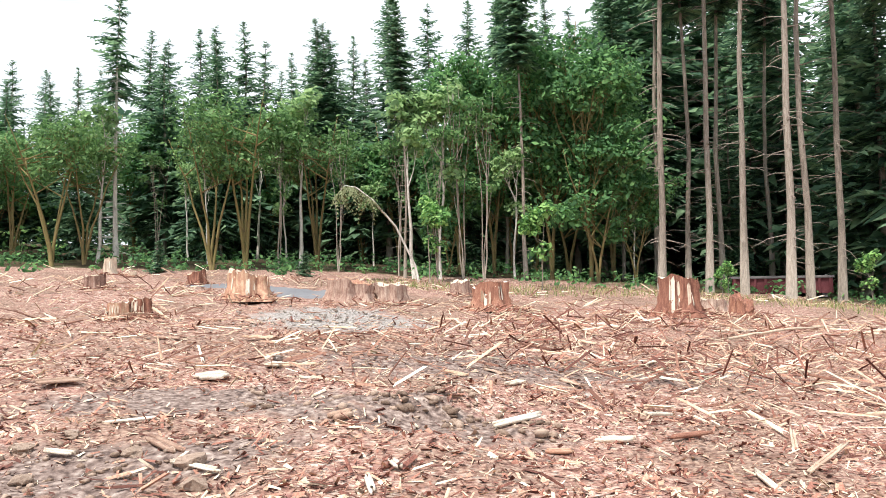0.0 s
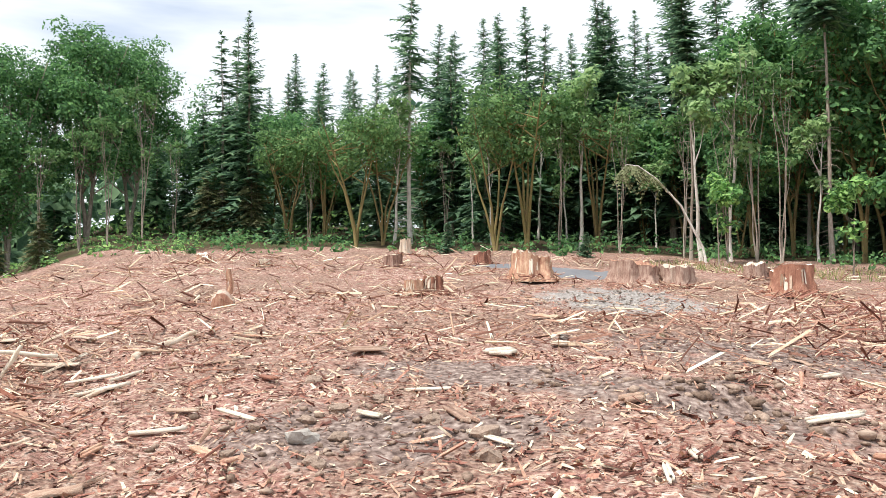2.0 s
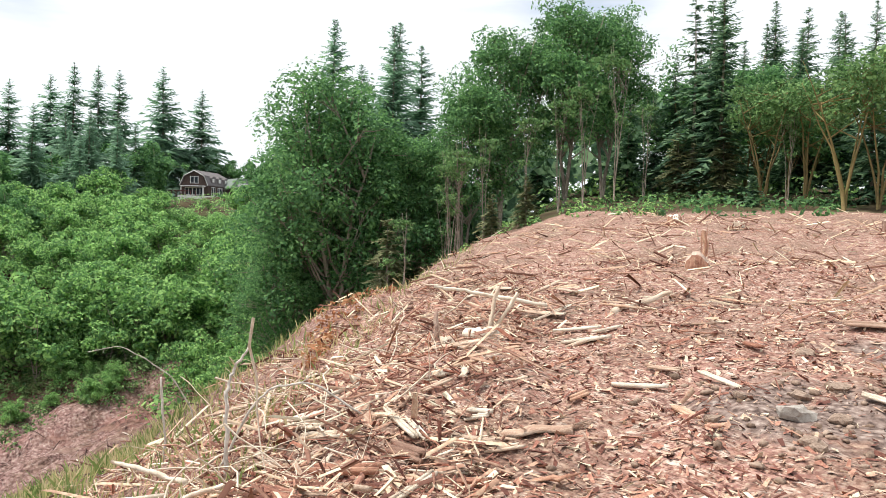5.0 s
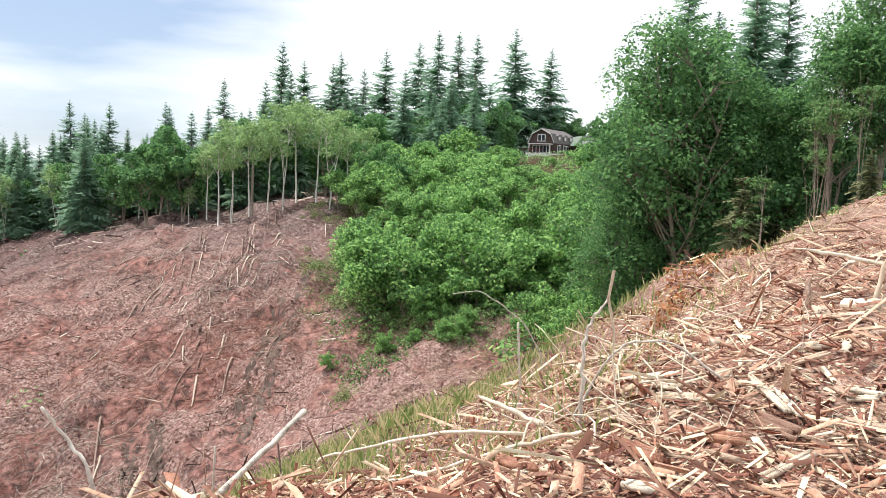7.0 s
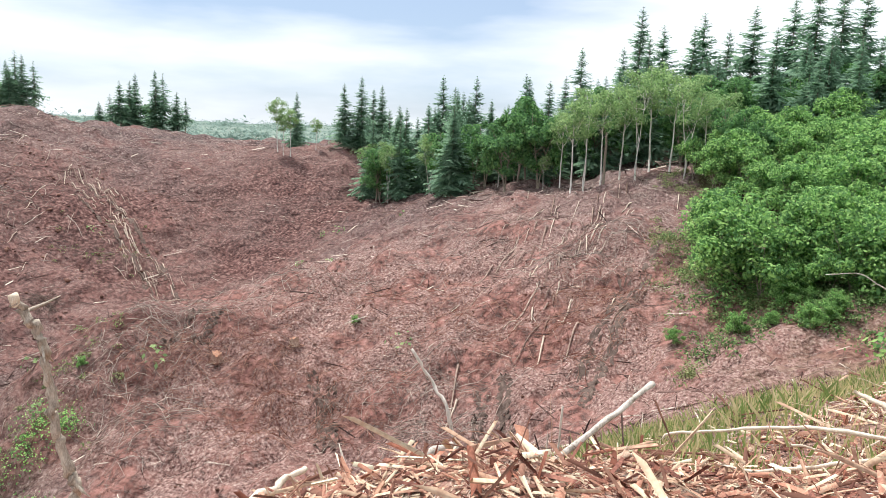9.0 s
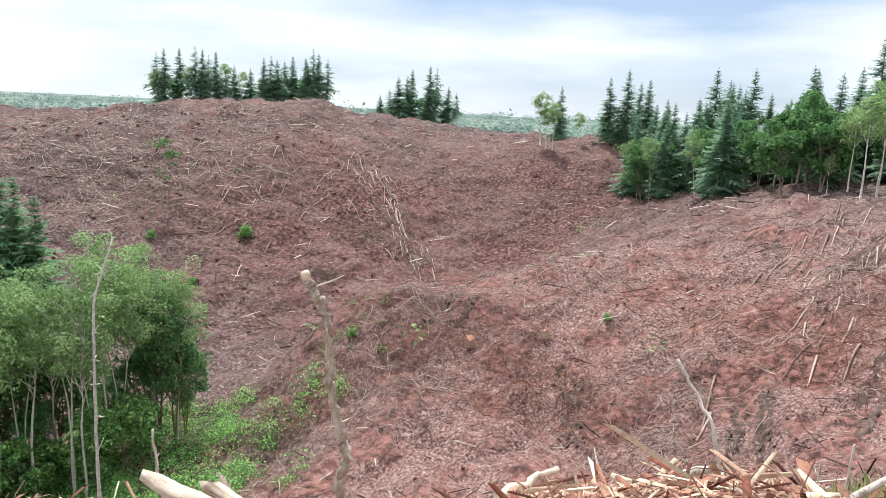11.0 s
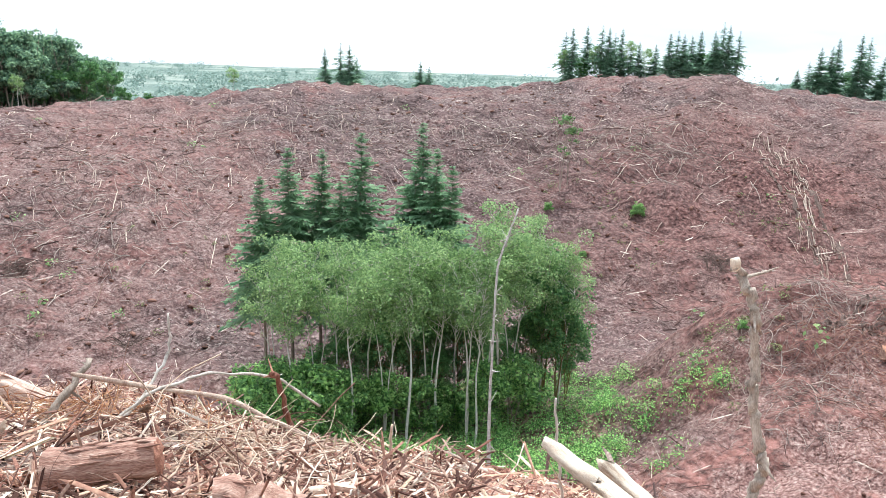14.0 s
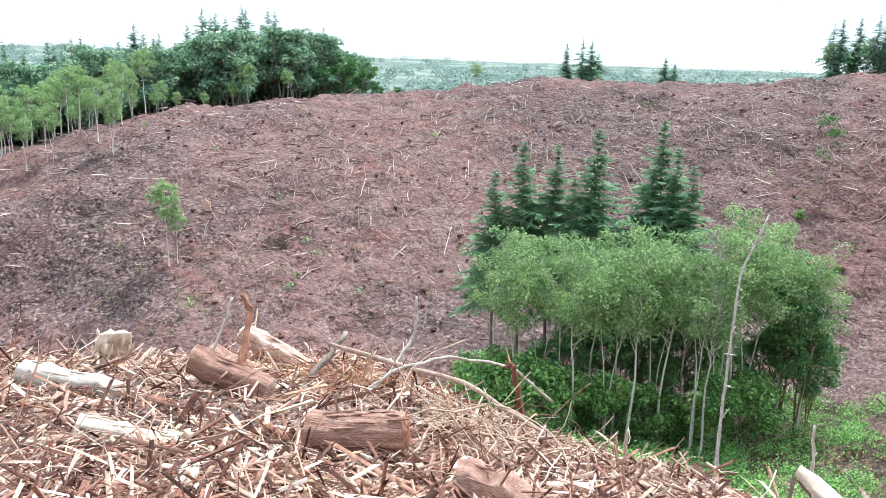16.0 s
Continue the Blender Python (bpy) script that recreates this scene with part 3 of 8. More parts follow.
    old = ramp_of(noise_of(2.6, 12), [(0.38, (0.024, 0.015, 0.015)), (0.46, (0.077, 0.050, 0.049)), (0.54, (0.142, 0.093, 0.090)), (0.62, (0.235, 0.175, 0.165)), (0.72, (0.45, 0.38, 0.35))])
    old2 = ramp_of(noise_of(0.075, 10), [(0.40, (0.04, 0.029, 0.028)), (0.46, (0.125, 0.090, 0.088)), (0.54, (0.13, 0.073, 0.068)), (0.62, (0.20, 0.096, 0.084))])
    old = blend(ramp_of(noise_of(0.45, 10), [(0.42, (0, 0, 0)), (0.60, (0.72, 0.72, 0.72))]), old, old2)
    twigs = ramp_of(noise_of(1.7, 5), [(0.36, (0.17, 0.11, 0.10)), (0.5, (0.35, 0.26, 0.235)), (0.64, (0.68, 0.59, 0.53))])
    cover = ramp_of(noise_of(0.17, 7), [(0.42, (0.1, 0.1, 0.1)), (0.62, (0.65, 0.65, 0.65))])
    old = blend(math_of("MULTIPLY", strands(2.2, 8.0, (5, 48, 97, 139), 0.59, 0.65), cover), old, twigs)
    dirt = ramp_of(noise_of(16, 9), [(0.34, (0.09, 0.062, 0.053)), (0.48, (0.205, 0.148, 0.126)), (0.6, (0.32, 0.245, 0.21)), (0.7, (0.45, 0.37, 0.32))])
    grass = ramp_of(noise_of(2.6, 10), [(0.36, (0.07, 0.055, 0.035)), (0.46, (0.17, 0.115, 0.08)), (0.54, (0.23, 0.145, 0.112)), (0.66, (0.36, 0.29, 0.21))])
    fresh = n.new("ShaderNodeAttribute")
    fresh.attribute_name = "fresh"
    rust = ramp_of(noise_of(5.0, 12), [(0.34, (0.085, 0.043, 0.037)), (0.45, (0.235, 0.130, 0.113)), (0.55, (0.34, 0.21, 0.185)), (0.68, (0.53, 0.41, 0.36))])
    bare = ramp_of(noise_of(1.6, 11), [(0.36, (0.07, 0.035, 0.03)), (0.5, (0.27, 0.122, 0.10)), (0.64, (0.42, 0.205, 0.175))])
    rust = blend(ramp_of(noise_of(0.24, 8), [(0.46, (0, 0, 0)), (0.58, (0.9, 0.9, 0.9))]), rust, bare)
    reds = n.new("ShaderNodeAttribute")
    reds.attribute_name = "red"
    old = blend(math_of("MULTIPLY", reds.outputs["Fac"], 0.85), old, rust)
    old = blend(math_of("MULTIPLY", strands(3.0, 8.0, (22, 81, 148), 0.60, 0.66), 0.3), old, twigs)
    maroon = ramp_of(noise_of(1.9, 11), [(0.36, (0.035, 0.016, 0.015)), (0.47, (0.105, 0.050, 0.045)), (0.57, (0.185, 0.095, 0.085)), (0.70, (0.33, 0.22, 0.19))])
    turned = n.new("ShaderNodeAttribute")
    turned.attribute_name = "churned"
    old = blend(turned.outputs["Fac"], old, maroon)
    duff = ramp_of(noise_of(20, 8), [(0.36, (0.07, 0.042, 0.032)), (0.5, (0.22, 0.14, 0.104)), (0.64, (0.44, 0.32, 0.24))])
    chips = blend(ramp_of(noise_of(0.55, 6), [(0.46, (0, 0, 0)), (0.62, (0.75, 0.75, 0.75))]), chips, duff)
    col = blend(fresh.outputs["Fac"], old, chips)
    col = blend(mask("soil", 3), col, dirt)
    col = blend(mask("grass", 0.8), col, grass)
    pebbles = ramp_of(noise_of(26, 8), [(0.34, (0.16, 0.14, 0.125)), (0.5, (0.33, 0.295, 0.27)), (0.66, (0.50, 0.47, 0.44))])
    col = blend(mask("gravel", 3), col, pebbles)
    floor = ramp_of(noise_of(0.4, 9), [(0.35, (0.045, 0.035, 0.02)), (0.5, (0.085, 0.062, 0.036)), (0.65, (0.10, 0.11, 0.05))])
    col = blend(mask("woods", 0.3), col, floor)
    # pale far pasture, its colour turned bluish to imitate distance haze
    hazed_field = ramp_of(noise_of(0.012, 8), [(0.4, (0.13, 0.19, 0.165)), (0.55, (0.23, 0.29, 0.25)), (0.65, (0.32, 0.36, 0.31))])
    hazy_meadow = n.new("ShaderNodeAttribute")
    hazy_meadow.attribute_name = "hazy_meadow"
    col = blend(hazy_meadow.outputs["Fac"], col, hazed_field)
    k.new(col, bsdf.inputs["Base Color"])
    swell = n.new("ShaderNodeBump")
    swell.inputs["Strength"].default_value, swell.inputs["Distance"].default_value = 1.0, 2.6
    k.new(noise_of(0.3, 12), swell.inputs["Height"])
    bp = n.new("ShaderNodeBump")
    bp.inputs["Strength"].default_value, bp.inputs["Distance"].default_value = 0.9, 0.06
    k.new(noise_of(13, 10), bp.inputs["Height"])
    pick = n.new("ShaderNodeMix")
    pick.data_type = "VECTOR"
    k.new(fresh.outputs["Fac"], pick.inputs["Factor"])
    k.new(swell.outputs[0], pick.inputs["A"])
    k.new(n.new("ShaderNodeNewGeometry").outputs["Normal"], pick.inputs["B"])
    k.new(pick.outputs["Result"], bp.inputs["Normal"])
    k.new(bp.outputs[0], bsdf.inputs["Normal"])
    return m


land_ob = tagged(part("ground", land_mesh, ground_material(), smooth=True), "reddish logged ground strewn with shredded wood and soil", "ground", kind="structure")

# ------------------------------------------------------------- trees


def fronds(heap, base, way, length, width, droop, count, rng):
    """One needled branch: pairs of narrow drooping leaf-shaped blades along a sagging line."""
    side = np.cross(way, (0, 0, 1.0))
    side /= np.linalg.norm(side) + 1e-9
    s = np.linspace(0.12, 1.0, count)
    p = base + np.outer(s * length, way)
    p[:, 2] -= droop * length * s ** 1.7
    for sg in (-1, 1):
        reach = width * (1.05 - 0.75 * s) * rng.uniform(0.6, 1.25, count)
        tip = p + np.outer(reach, side) * sg + np.outer(reach * 0.7, way)
        tip[:, 2] -= reach * rng.uniform(0.15, 0.95, count)
        back = p - np.outer(np.full(count, 0.20 * width + 0.07 * length), way)
        back[:, 2] += 0.02 * length
        lift = p.copy()
        lift[:, 2] -= 0.25 * reach * rng.uniform(0, 1, count)
        v = np.stack([back, lift + np.outer(np.full(count, 0.05 * length), way), tip], 1).reshape(-1, 3)
        heap.add(v, np.arange(count * 3).reshape(-1, 3))


def crown_mesh(green, twigs):
    """The leaves and the bare twigs of a crown in one mesh, with two material slots."""
    both = Heap()
    both.v, both.f3, both.f4, both.n = list(green.v), list(green.f3), list(green.f4), green.n
    n3, n4 = sum(len(f) for f in green.f3), sum(len(f) for f in green.f4)
    for group, into in ((twigs.f3, both.f3), (twigs.f4, both.f4)):
        into.extend([f + green.n for f in group])
    both.v.extend(twigs.v)
    both.n += twigs.n
    me = both.mesh("crown")
    m3, m4 = sum(len(f) for f in twigs.f3), sum(len(f) for f in twigs.f4)
    slots = np.concatenate([np.zeros(n3, int), np.ones(m3, int), np.zeros(n4, int), np.ones(m4, int)])
    if len(slots) == len(me.polygons):
        me.polygons.foreach_set("material_index", slots.astype(np.int32))
    return me


def conifer_meshes(seed, h, crown_r, start, whorls, arms, count, trunk_r, dead=0.0, droop=0.35, ragged=0.3, lean=0.0, wide=0.34):
    """Trunk and crown of a fir or spruce; start: where its green begins, as a part of its height."""
    rng = np.random.default_rng(seed)
    wood, green, twigs = Heap(), Heap(), Heap()
    z = np.linspace(0, 1, 9)
    bend = np.cumsum(rng.normal(0, 0.006, (9, 2)), 0) * h * 0.6
    axis = np.column_stack([bend[:, 0] + lean * h * z ** 2, bend[:, 1], z * h])
    tube(wood, axis, trunk_r * (1 - z * 0.93) * np.where(z < 0.02, 1.35, 1), 7)
    at = lambda q: np.array([np.interp(q, z, axis[:, i]) for i in range(3)])
    for i in range(whorls):
        f = (i + rng.uniform(0, 0.6)) / whorls
        q = start + (1 - start) * f
        spread = crown_r * (1 - f) ** 0.92 * (0.55 + 0.45 * min(1, f * 6 + 0.35)) + 0.12
        for j in range(arms):
            a = rng.uniform(0, 2 * np.pi)
            g = rng.uniform(0, 1.0) / whorls * (1 - start)
            L = spread * rng.uniform(1 - ragged * 1.6, 1 + ragged)
            if L < 0.1:
                continue
            way = np.array([math.cos(a), math.sin(a), rng.uniform(-0.15, 0.3) + 0.35 * f])
            way /= np.linalg.norm(way)
            b = at(min(q + g, 0.995))
            fronds(green, b, way, L, wide * L + 0.12, droop * (1 - f * 0.7), count, rng)
    if dead:
        for i in range(int(dead * h * 3)):
            q = rng.uniform(0.05, start + 0.12)
            a = rng.uniform(0, 2 * np.pi)
            L = rng.uniform(0.2, 1.0) ** 1.6 * crown_r * 0.7
            way = np.array([math.cos(a), math.sin(a), rng.uniform(-0.35, 0.1)])
            b = at(q)
            tube(twigs, [b, b + way * L * 0.6, b + way * L + (0, 0, -0.12 * L)], [0.022, 0.014, 0.006], 3, cap=False)
    return wood.mesh("trunk"), crown_mesh(green, twigs)


def leaves(heap, centre, radius, count, size, rng, flat=0.75):
    """A clump of leaf-shaped faces on an uneven shell, thicker above than below, with sprays reaching out of it."""
    d = rng.normal(size=(count, 3)) + (0, 0, 0.35)
    d /= np.linalg.norm(d, axis=1)[:, None]
    k = rng.uniform(0, 6.28, 3)
    knob = 1 + 0.22 * np.sin(3.1 * d[:, 0] + k[0]) * np.sin(3.7 * d[:, 1] + k[1]) + 0.14 * np.sin(6.3 * d[:, 2] + 5 * d[:, 0] + k[2])
    rad = radius * rng.uniform(0.35, 1.0, count) ** 0.4 * knob * np.where(rng.uniform(0, 1, count) < 0.06, 1.25, 1.0)
    p = centre + d * rad[:, None] * np.array([1, 1, flat])
    nrm = d * 0.8 + rng.normal(0, 0.45, (count, 3)) + (0, 0, 0.5)
    nrm /= np.linalg.norm(nrm, axis=1)[:, None]
    u = np.cross(nrm, rng.normal(size=(count, 3)))
    u /= np.linalg.norm(u, axis=1)[:, None]
    w = np.cross(nrm, u)
    s = (size * rng.uniform(0.5, 1.45, count))[:, None]
    v = np.stack([p - u * s, p + w * s * 0.55 + nrm * s * 0.1, p + u * s, p - w * s * 0.55 - nrm * s * 0.1], 1).reshape(-1, 3)
    heap.add(v, np.arange(count * 4).reshape(-1, 4))


def broadleaf_meshes(seed, h, crown_r, start, stems, clumps, per, leaf, trunk_r, spread=0.5, wide=1.0, clump_r=0.3):
    """Trunks, limbs and leaf clumps of a broadleaved tree."""
    rng = np.random.default_rng(seed)
    wood, green, twigs = Heap(), Heap(), Heap()
    mid = np.array([0, 0, h * (start + 1) / 2])
    half = h * (1 - start) / 2
    tops = []
    for i in range(stems):
        a = i / stems * 2 * np.pi + rng.uniform(-0.5, 0.5)
        out = (spread if stems > 1 else spread * 0.3) * rng.uniform(0.6, 1.2)
        z = np.linspace(0, 1, 7)
        reach = crown_r * out
        line = np.column_stack([np.cos(a) * reach * z ** 1.4, np.sin(a) * reach * z ** 1.4, z * h * rng.uniform(0.72, 0.9)])
        line[1:, :2] += np.cumsum(rng.normal(0, 0.012 * h, (6, 2)), 0) * 0.6
        tube(wood, line, trunk_r * (1 - 0.85 * z) * (0.75 if stems > 1 else 1), 6)
        tops.append(line)
    lobes = []
    for i in range(max(7, clumps // 5)):
        d = rng.normal(size=3) + (0, 0, 0.25)
        d /= np.linalg.norm(d)
        q = rng.uniform(0.5, 1.0)
        c = mid + d * q * np.array([crown_r * wide * 0.72, crown_r * 0.72, half * 0.80])
        line = tops[rng.integers(len(tops))]
        zz = np.clip(c[2] - rng.uniform(0.15, 0.4) * half * 2, h * 0.2, line[-1, 2])
        b = np.array([np.interp(zz, line[:, 2], line[:, k]) for k in range(3)])
        m = (b + c) / 2 + rng.normal(0, 0.06 * crown_r, 3) - (0, 0, 0.06 * half)
        tube(twigs, [b, m, c], [trunk_r * 0.34, trunk_r * 0.2, trunk_r * 0.07], 5, cap=False)
        lobes.append((m, c))
    for i in range(clumps):
        m, base = lobes[i % len(lobes)]
        c = base + rng.normal(0, 0.55, 3) * np.array([1, 1, 0.62]) * crown_r * (clump_r + 0.10)
        b = m + (base - m) * rng.uniform(0.3, 1.0)
        tube(twigs, [b, (b + c) / 2 + rng.normal(0, 0.03 * crown_r, 3), c], [trunk_r * 0.12, trunk_r * 0.08, 0.008], 4, cap=False)
        leaves(green, c, crown_r * clump_r * rng.uniform(0.6, 1.3), per, leaf, rng)
    return wood.mesh("trunk"), crown_mesh(green, twigs)


def tree(name, meshes, at, bark, leaf, label, category="tree", group="", turn=0.0, scale=1.0):
    ob = thing(name, at, label, category, group, turn=turn)
    ob.scale = (scale,) * 3
    part("trunk", meshes[0], bark, ob, smooth=True)
    meshes[1].materials.append(leaf)
    meshes[1].materials.append(bark)
    part("crown", meshes[1], None, ob)
    return ob


def plant(model, az, r, scale=1.0, sink=0.15, turn=None):
    """A copy of a tree at a place on the land."""
    x, y, z = spot(az, r, sink)
    ob = copy_thing(model, pose(x, y, z, 0, 0, rng_t.uniform(0, 360) if turn is None else turn))
    ob.scale = (scale,) * 3
    return ob


rng_t = np.random.default_rng(7)


def first(name, meshes, row, tall, bark, leaf, label, group=""):
    """The first of a kind, tall metres high as built, at (azimuth, distance, height)."""
    az, r, h = row
    return tree(name, meshes, spot(az, r, 0.15), bark, leaf, label, "tree", group, 0.0, h / tall)


def grove(model, tall, rows, jitter=0.0):
    for az, r, h in rows:
        plant(model, az, r, h / tall * (1 + rng_t.uniform(-jitter, jitter)))


def sight(az, r, h):
    """Keeps the growth below the open view to the house."""
    if not 67.2 < az < 73.2:
        return h
    x, y, z = spot(az, r)
    return max(0.7, min(h, 0.7 + 0.020 * r - z))


def wild(model, tall, count, az0, az1, r0, r1, h0, h1):
    rows = [(rng_t.uniform(az0, az1), rng_t.uniform(r0, r1), rng_t.uniform(h0, h1)) for _ in range(count)]
    grove(model, tall, [(a, r, sight(a, r, h)) for a, r, h in rows])


# ------------------------------------------------------------- the forest edge beyond the bench
G_TALL, L_TALL = "tall firs of the forest edge", "tall fir with bare grey stem and dead side twigs"
tall_a = first("tall_fir", conifer_meshes(11, 26, 2.0, 0.58, 44, 9, 8, 0.15, 1.2), (-17.0, 31.4, 25), 26, BARK_GREY, FIR, L_TALL, G_TALL)
tall_b = first("tall_fir", conifer_meshes(12, 26, 1.9, 0.50, 46, 9, 8, 0.13, 1.1, lean=-0.03), (-18.7, 36.4, 25), 26, BARK_GREY, FIR, L_TALL, G_TALL)
grove(tall_a, 26, [(-20.0, 34.4, 26), (-22.6, 32.4, 25), (-25.2, 30.4, 27), (-28.1, 33.4, 25), (-7.4, 34.3, 16.5), (-16.7, 40.4, 25)])
grove(tall_b, 26, [(-20.9, 38.4, 26), (-26.3, 31.4, 27), (-5.8, 40.3, 17.3), (-14.2, 41.3, 17.7), (-32.5, 36.5, 25), (1.4, 33.2, 13.5), (-23.9, 42, 25)])
G_WOOD, L_WOOD = "firs of the forest", "dark green fir with dense drooping branches"
wood_a = first("fir_tree", conifer_meshes(21, 17, 3.5, 0.06, 36, 11, 5, 0.19, 0.4), (19.5, 46, 12.9), 17, BARK_GREY, FIR, L_WOOD, G_WOOD)
wood_b = first("fir_tree", conifer_meshes(22, 17, 3.3, 0.12, 34, 11, 5, 0.2, 0.6, ragged=0.5), (16.4, 46, 13.3), 17, BARK_GREY, FIR, L_WOOD, G_WOOD)
wood_c = first("fir_tree", conifer_meshes(23, 14, 2.5, 0.02, 32, 11, 5, 0.15, 0.2), (10, 50, 13.2), 14, BARK_GREY, FIR, L_WOOD, G_WOOD)
grove(wood_a, 17, [(28.5, 51.9, 10.1), (13.3, 47.1, 14.2), (2.6, 44.2, 16.2), (-3.4, 45.2, 16), (-12.9, 46.3, 17), (-30.9, 38.5, 17), (26.2, 62.2, 13.1), (19.4, 54.3, 12.5)])
grove(wood_b, 17, [(25.9, 51.9, 10.9), (7.4, 46.1, 14.1), (-0.4, 46.2, 16), (-8.8, 46.3, 16.5), (-10.9, 44.3, 15.5), (-29.3, 40.5, 18), (28.7, 60.2, 11.9), (23, 56.3, 12.4)])
grove(wood_c, 14, [(5.2, 48.1, 14.1), (30.6, 58.2, 11.8), (32.2, 60.2, 11), (33.5, 41, 12)])
wild(wood_a, 17, 8, -40, -13, 46, 72, 15, 21)
wild(wood_a, 17, 5, -13, 4, 50, 72, 12, 15)
wild(wood_b, 17, 9, -36, -14, 46, 62, 22, 27)
wild(wood_b, 17, 8, -40, -13, 44, 74, 15, 21)
wild(wood_b, 17, 5, -13, 4, 48, 74, 12, 15)
wild(wood_a, 17, 20, -44, -14, 54, 86, 19, 25)
wild(wood_b, 17, 20, -44, -14, 52, 80, 18, 24)
wild(wood_c, 14, 10, -36, 30, 40, 52, 7, 11)
wild(wood_c, 14, 9, 2, 34, 41, 48, 7, 10)
wild(wood_b, 17, 12, 4, 27, 43, 54, 11.5, 14.5)
wild(wood_a, 17, 12, 4, 36, 56, 80, 12, 15)
wild(wood_b, 17, 12, 4, 36, 52, 80, 11, 14)
snag_fir = first("thinning_fir", conifer_meshes(24, 13, 1.35, 0.58, 26, 5, 8, 0.12, 5.0, ragged=0.7, wide=0.26), (21.6, 36.5, 12.6), 13, BARK_PALE, FIR, "half-dead fir with long bare side branches", "firs of the forest")
G_POLE = "slender trees of the forest edge"
pole_a = first("slender_alder", broadleaf_meshes(26, 9, 1.3, 0.5, 1, 26, 40, 0.13, 0.10, 0.5), (22.7, 36, 7.7), 9, BARK_PALE, ALDER, "slender pale-stemmed alder with a thin crown", G_POLE)
pole_b = first("slender_alder", broadleaf_meshes(27, 9, 1.2, 0.3, 1, 30, 34, 0.13, 0.08, 1.6), (-1.2, 32.2, 9.6), 9, BARK_PALE, ALDER, "slender leaning alder with a thin crown", G_POLE)
grove(pole_a, 9, [(16.9, 40, 5.6), (15.5, 37, 6.2), (12.3, 42.1, 7.8), (9.1, 36.1, 9.5), (3.9, 41.2, 5.2), (-14.9, 36.3, 5.2), (0.7, 32.2, 9.0)])
grove(pole_b, 9, [(10.1, 37.1, 6.2), (-6.6, 34.3, 7.0)])
thin_a = first("thin_alder", broadleaf_meshes(28, 9, 0.9, 0.28, 3, 26, 18, 0.10, 0.045, 0.7, clump_r=0.3), (-4.4, 31.5, 9.4), 9, BARK_GREY, VINE, "cluster of thin leaning stems with sparse leaves", G_POLE)
grove(thin_a, 9, [(-2.9, 32, 10), (-1.0, 31.6, 8.2), (1.9, 34, 8), (6.3, 34, 7.5), (10.6, 35, 8), (18.9, 36, 6.5), (28.9, 37, 5.5)])
G_MOSS, L_MOSS = "mossy maples of the forest edge", "mossy many-stemmed maple with a thin light green crown"
mossy_a = first("vine_maple", broadleaf_meshes(31, 8, 3.0, 0.42, 4, 60, 44, 0.10, 0.11, 0.65, clump_r=0.22), (25.4, 34.9, 6.9), 8, BARK_MOSS, VINE, L_MOSS, G_MOSS)
mossy_b = first("vine_maple", broadleaf_meshes(32, 8, 2.8, 0.40, 4, 60, 44, 0.10, 0.10, 0.75, clump_r=0.22), (15.2, 34.5, 8), 8, BARK_MOSS, VINE, L_MOSS, G_MOSS)
grove(mossy_a, 8, [(12.9, 35.1, 8.6), (27.8, 37.9, 6.1), (7.9, 37.1, 8)])
grove(mossy_b, 8, [(23.5, 35.9, 6.7), (30.4, 37.9, 6.5), (4.8, 44.1, 7.0)])
G_EDGE, L_EDGE = "leafy trees of the forest edge", "bright green maple with broad drooping leaves"
edge_a = first("maple_tree", broadleaf_meshes(33, 9, 2.9, 0.10, 2, 70, 48, 0.14, 0.10, 0.55, clump_r=0.24), (-12.5, 35.3, 8.4), 9, BARK_MOSS, MAPLE, L_EDGE, G_EDGE)
edge_b = first("maple_tree", broadleaf_meshes(36, 14, 3.6, 0.12, 2, 110, 50, 0.14, 0.13, 0.5, clump_r=0.2), (-9.2, 37, 14), 14, BARK_MOSS, MAPLE, L_EDGE, G_EDGE)
grove(edge_b, 14, [(-12, 36, 12.5), (-5, 38, 12), (-8, 42, 13), (-13.5, 40, 12.5), (-2.5, 38, 12.5)])
grove(edge_a, 9, [(31.5, 44, 8.5), (20.5, 45, 8.5), (11, 45, 9.5), (2, 43, 9), (35, 47, 8), (-10.4, 38.3, 10.6), (-15.1, 36.3, 6.5), (-6.2, 41.3, 10.1), (-1.7, 36.2, 6.2), (29, 40, 8), (30.7, 48.2, 8.0), (27.7, 50.2, 6.6), (33, 52, 9.5), (36.5, 55, 9)])
sapling_a = first("maple_sapling", broadleaf_meshes(34, 4, 1.0, 0.3, 1, 22, 30, 0.12, 0.035, 0.4), (-8.7, 28.6, 3.6), 4, BARK_GREY, BUSH, "young maple with bright leaves on a thin stem", "saplings of the forest edge")
grove(sapling_a, 4, [(-21.4, 30.2, 1.6), (-21.0, 30.5, 1.4), (-0.5, 30.8, 3.8), (-30, 30, 2.2)])
seedling = first("young_fir", conifer_meshes(35, 2, 0.6, 0.02, 16, 7, 7, 0.03, 0, droop=0.15), (18.6, 30.5, 1.3), 2, BARK_GREY, FIR, "bushy young fir at the forest edge", "young firs")
grove(seedling, 2, [(8.6, 31, 1.1), (31, 36, 1.5)])

# a young tree bowed over by its own weight
bow = thing("bowed_tree", spot(0.3, 30.7, 0.1), "thin young fir bowed over with a hanging top", "tree")
h_w, h_g = Heap(), Heap()
bow_line = np.array([(0, 0, 0), (-0.15, 0, 0.75), (-0.9, -0.2, 2.3), (-1.75, -0.5, 3.3), (-2.4, -0.65, 3.8), (-2.8, -0.8, 3.85), (-3.15, -0.85, 3.45)])
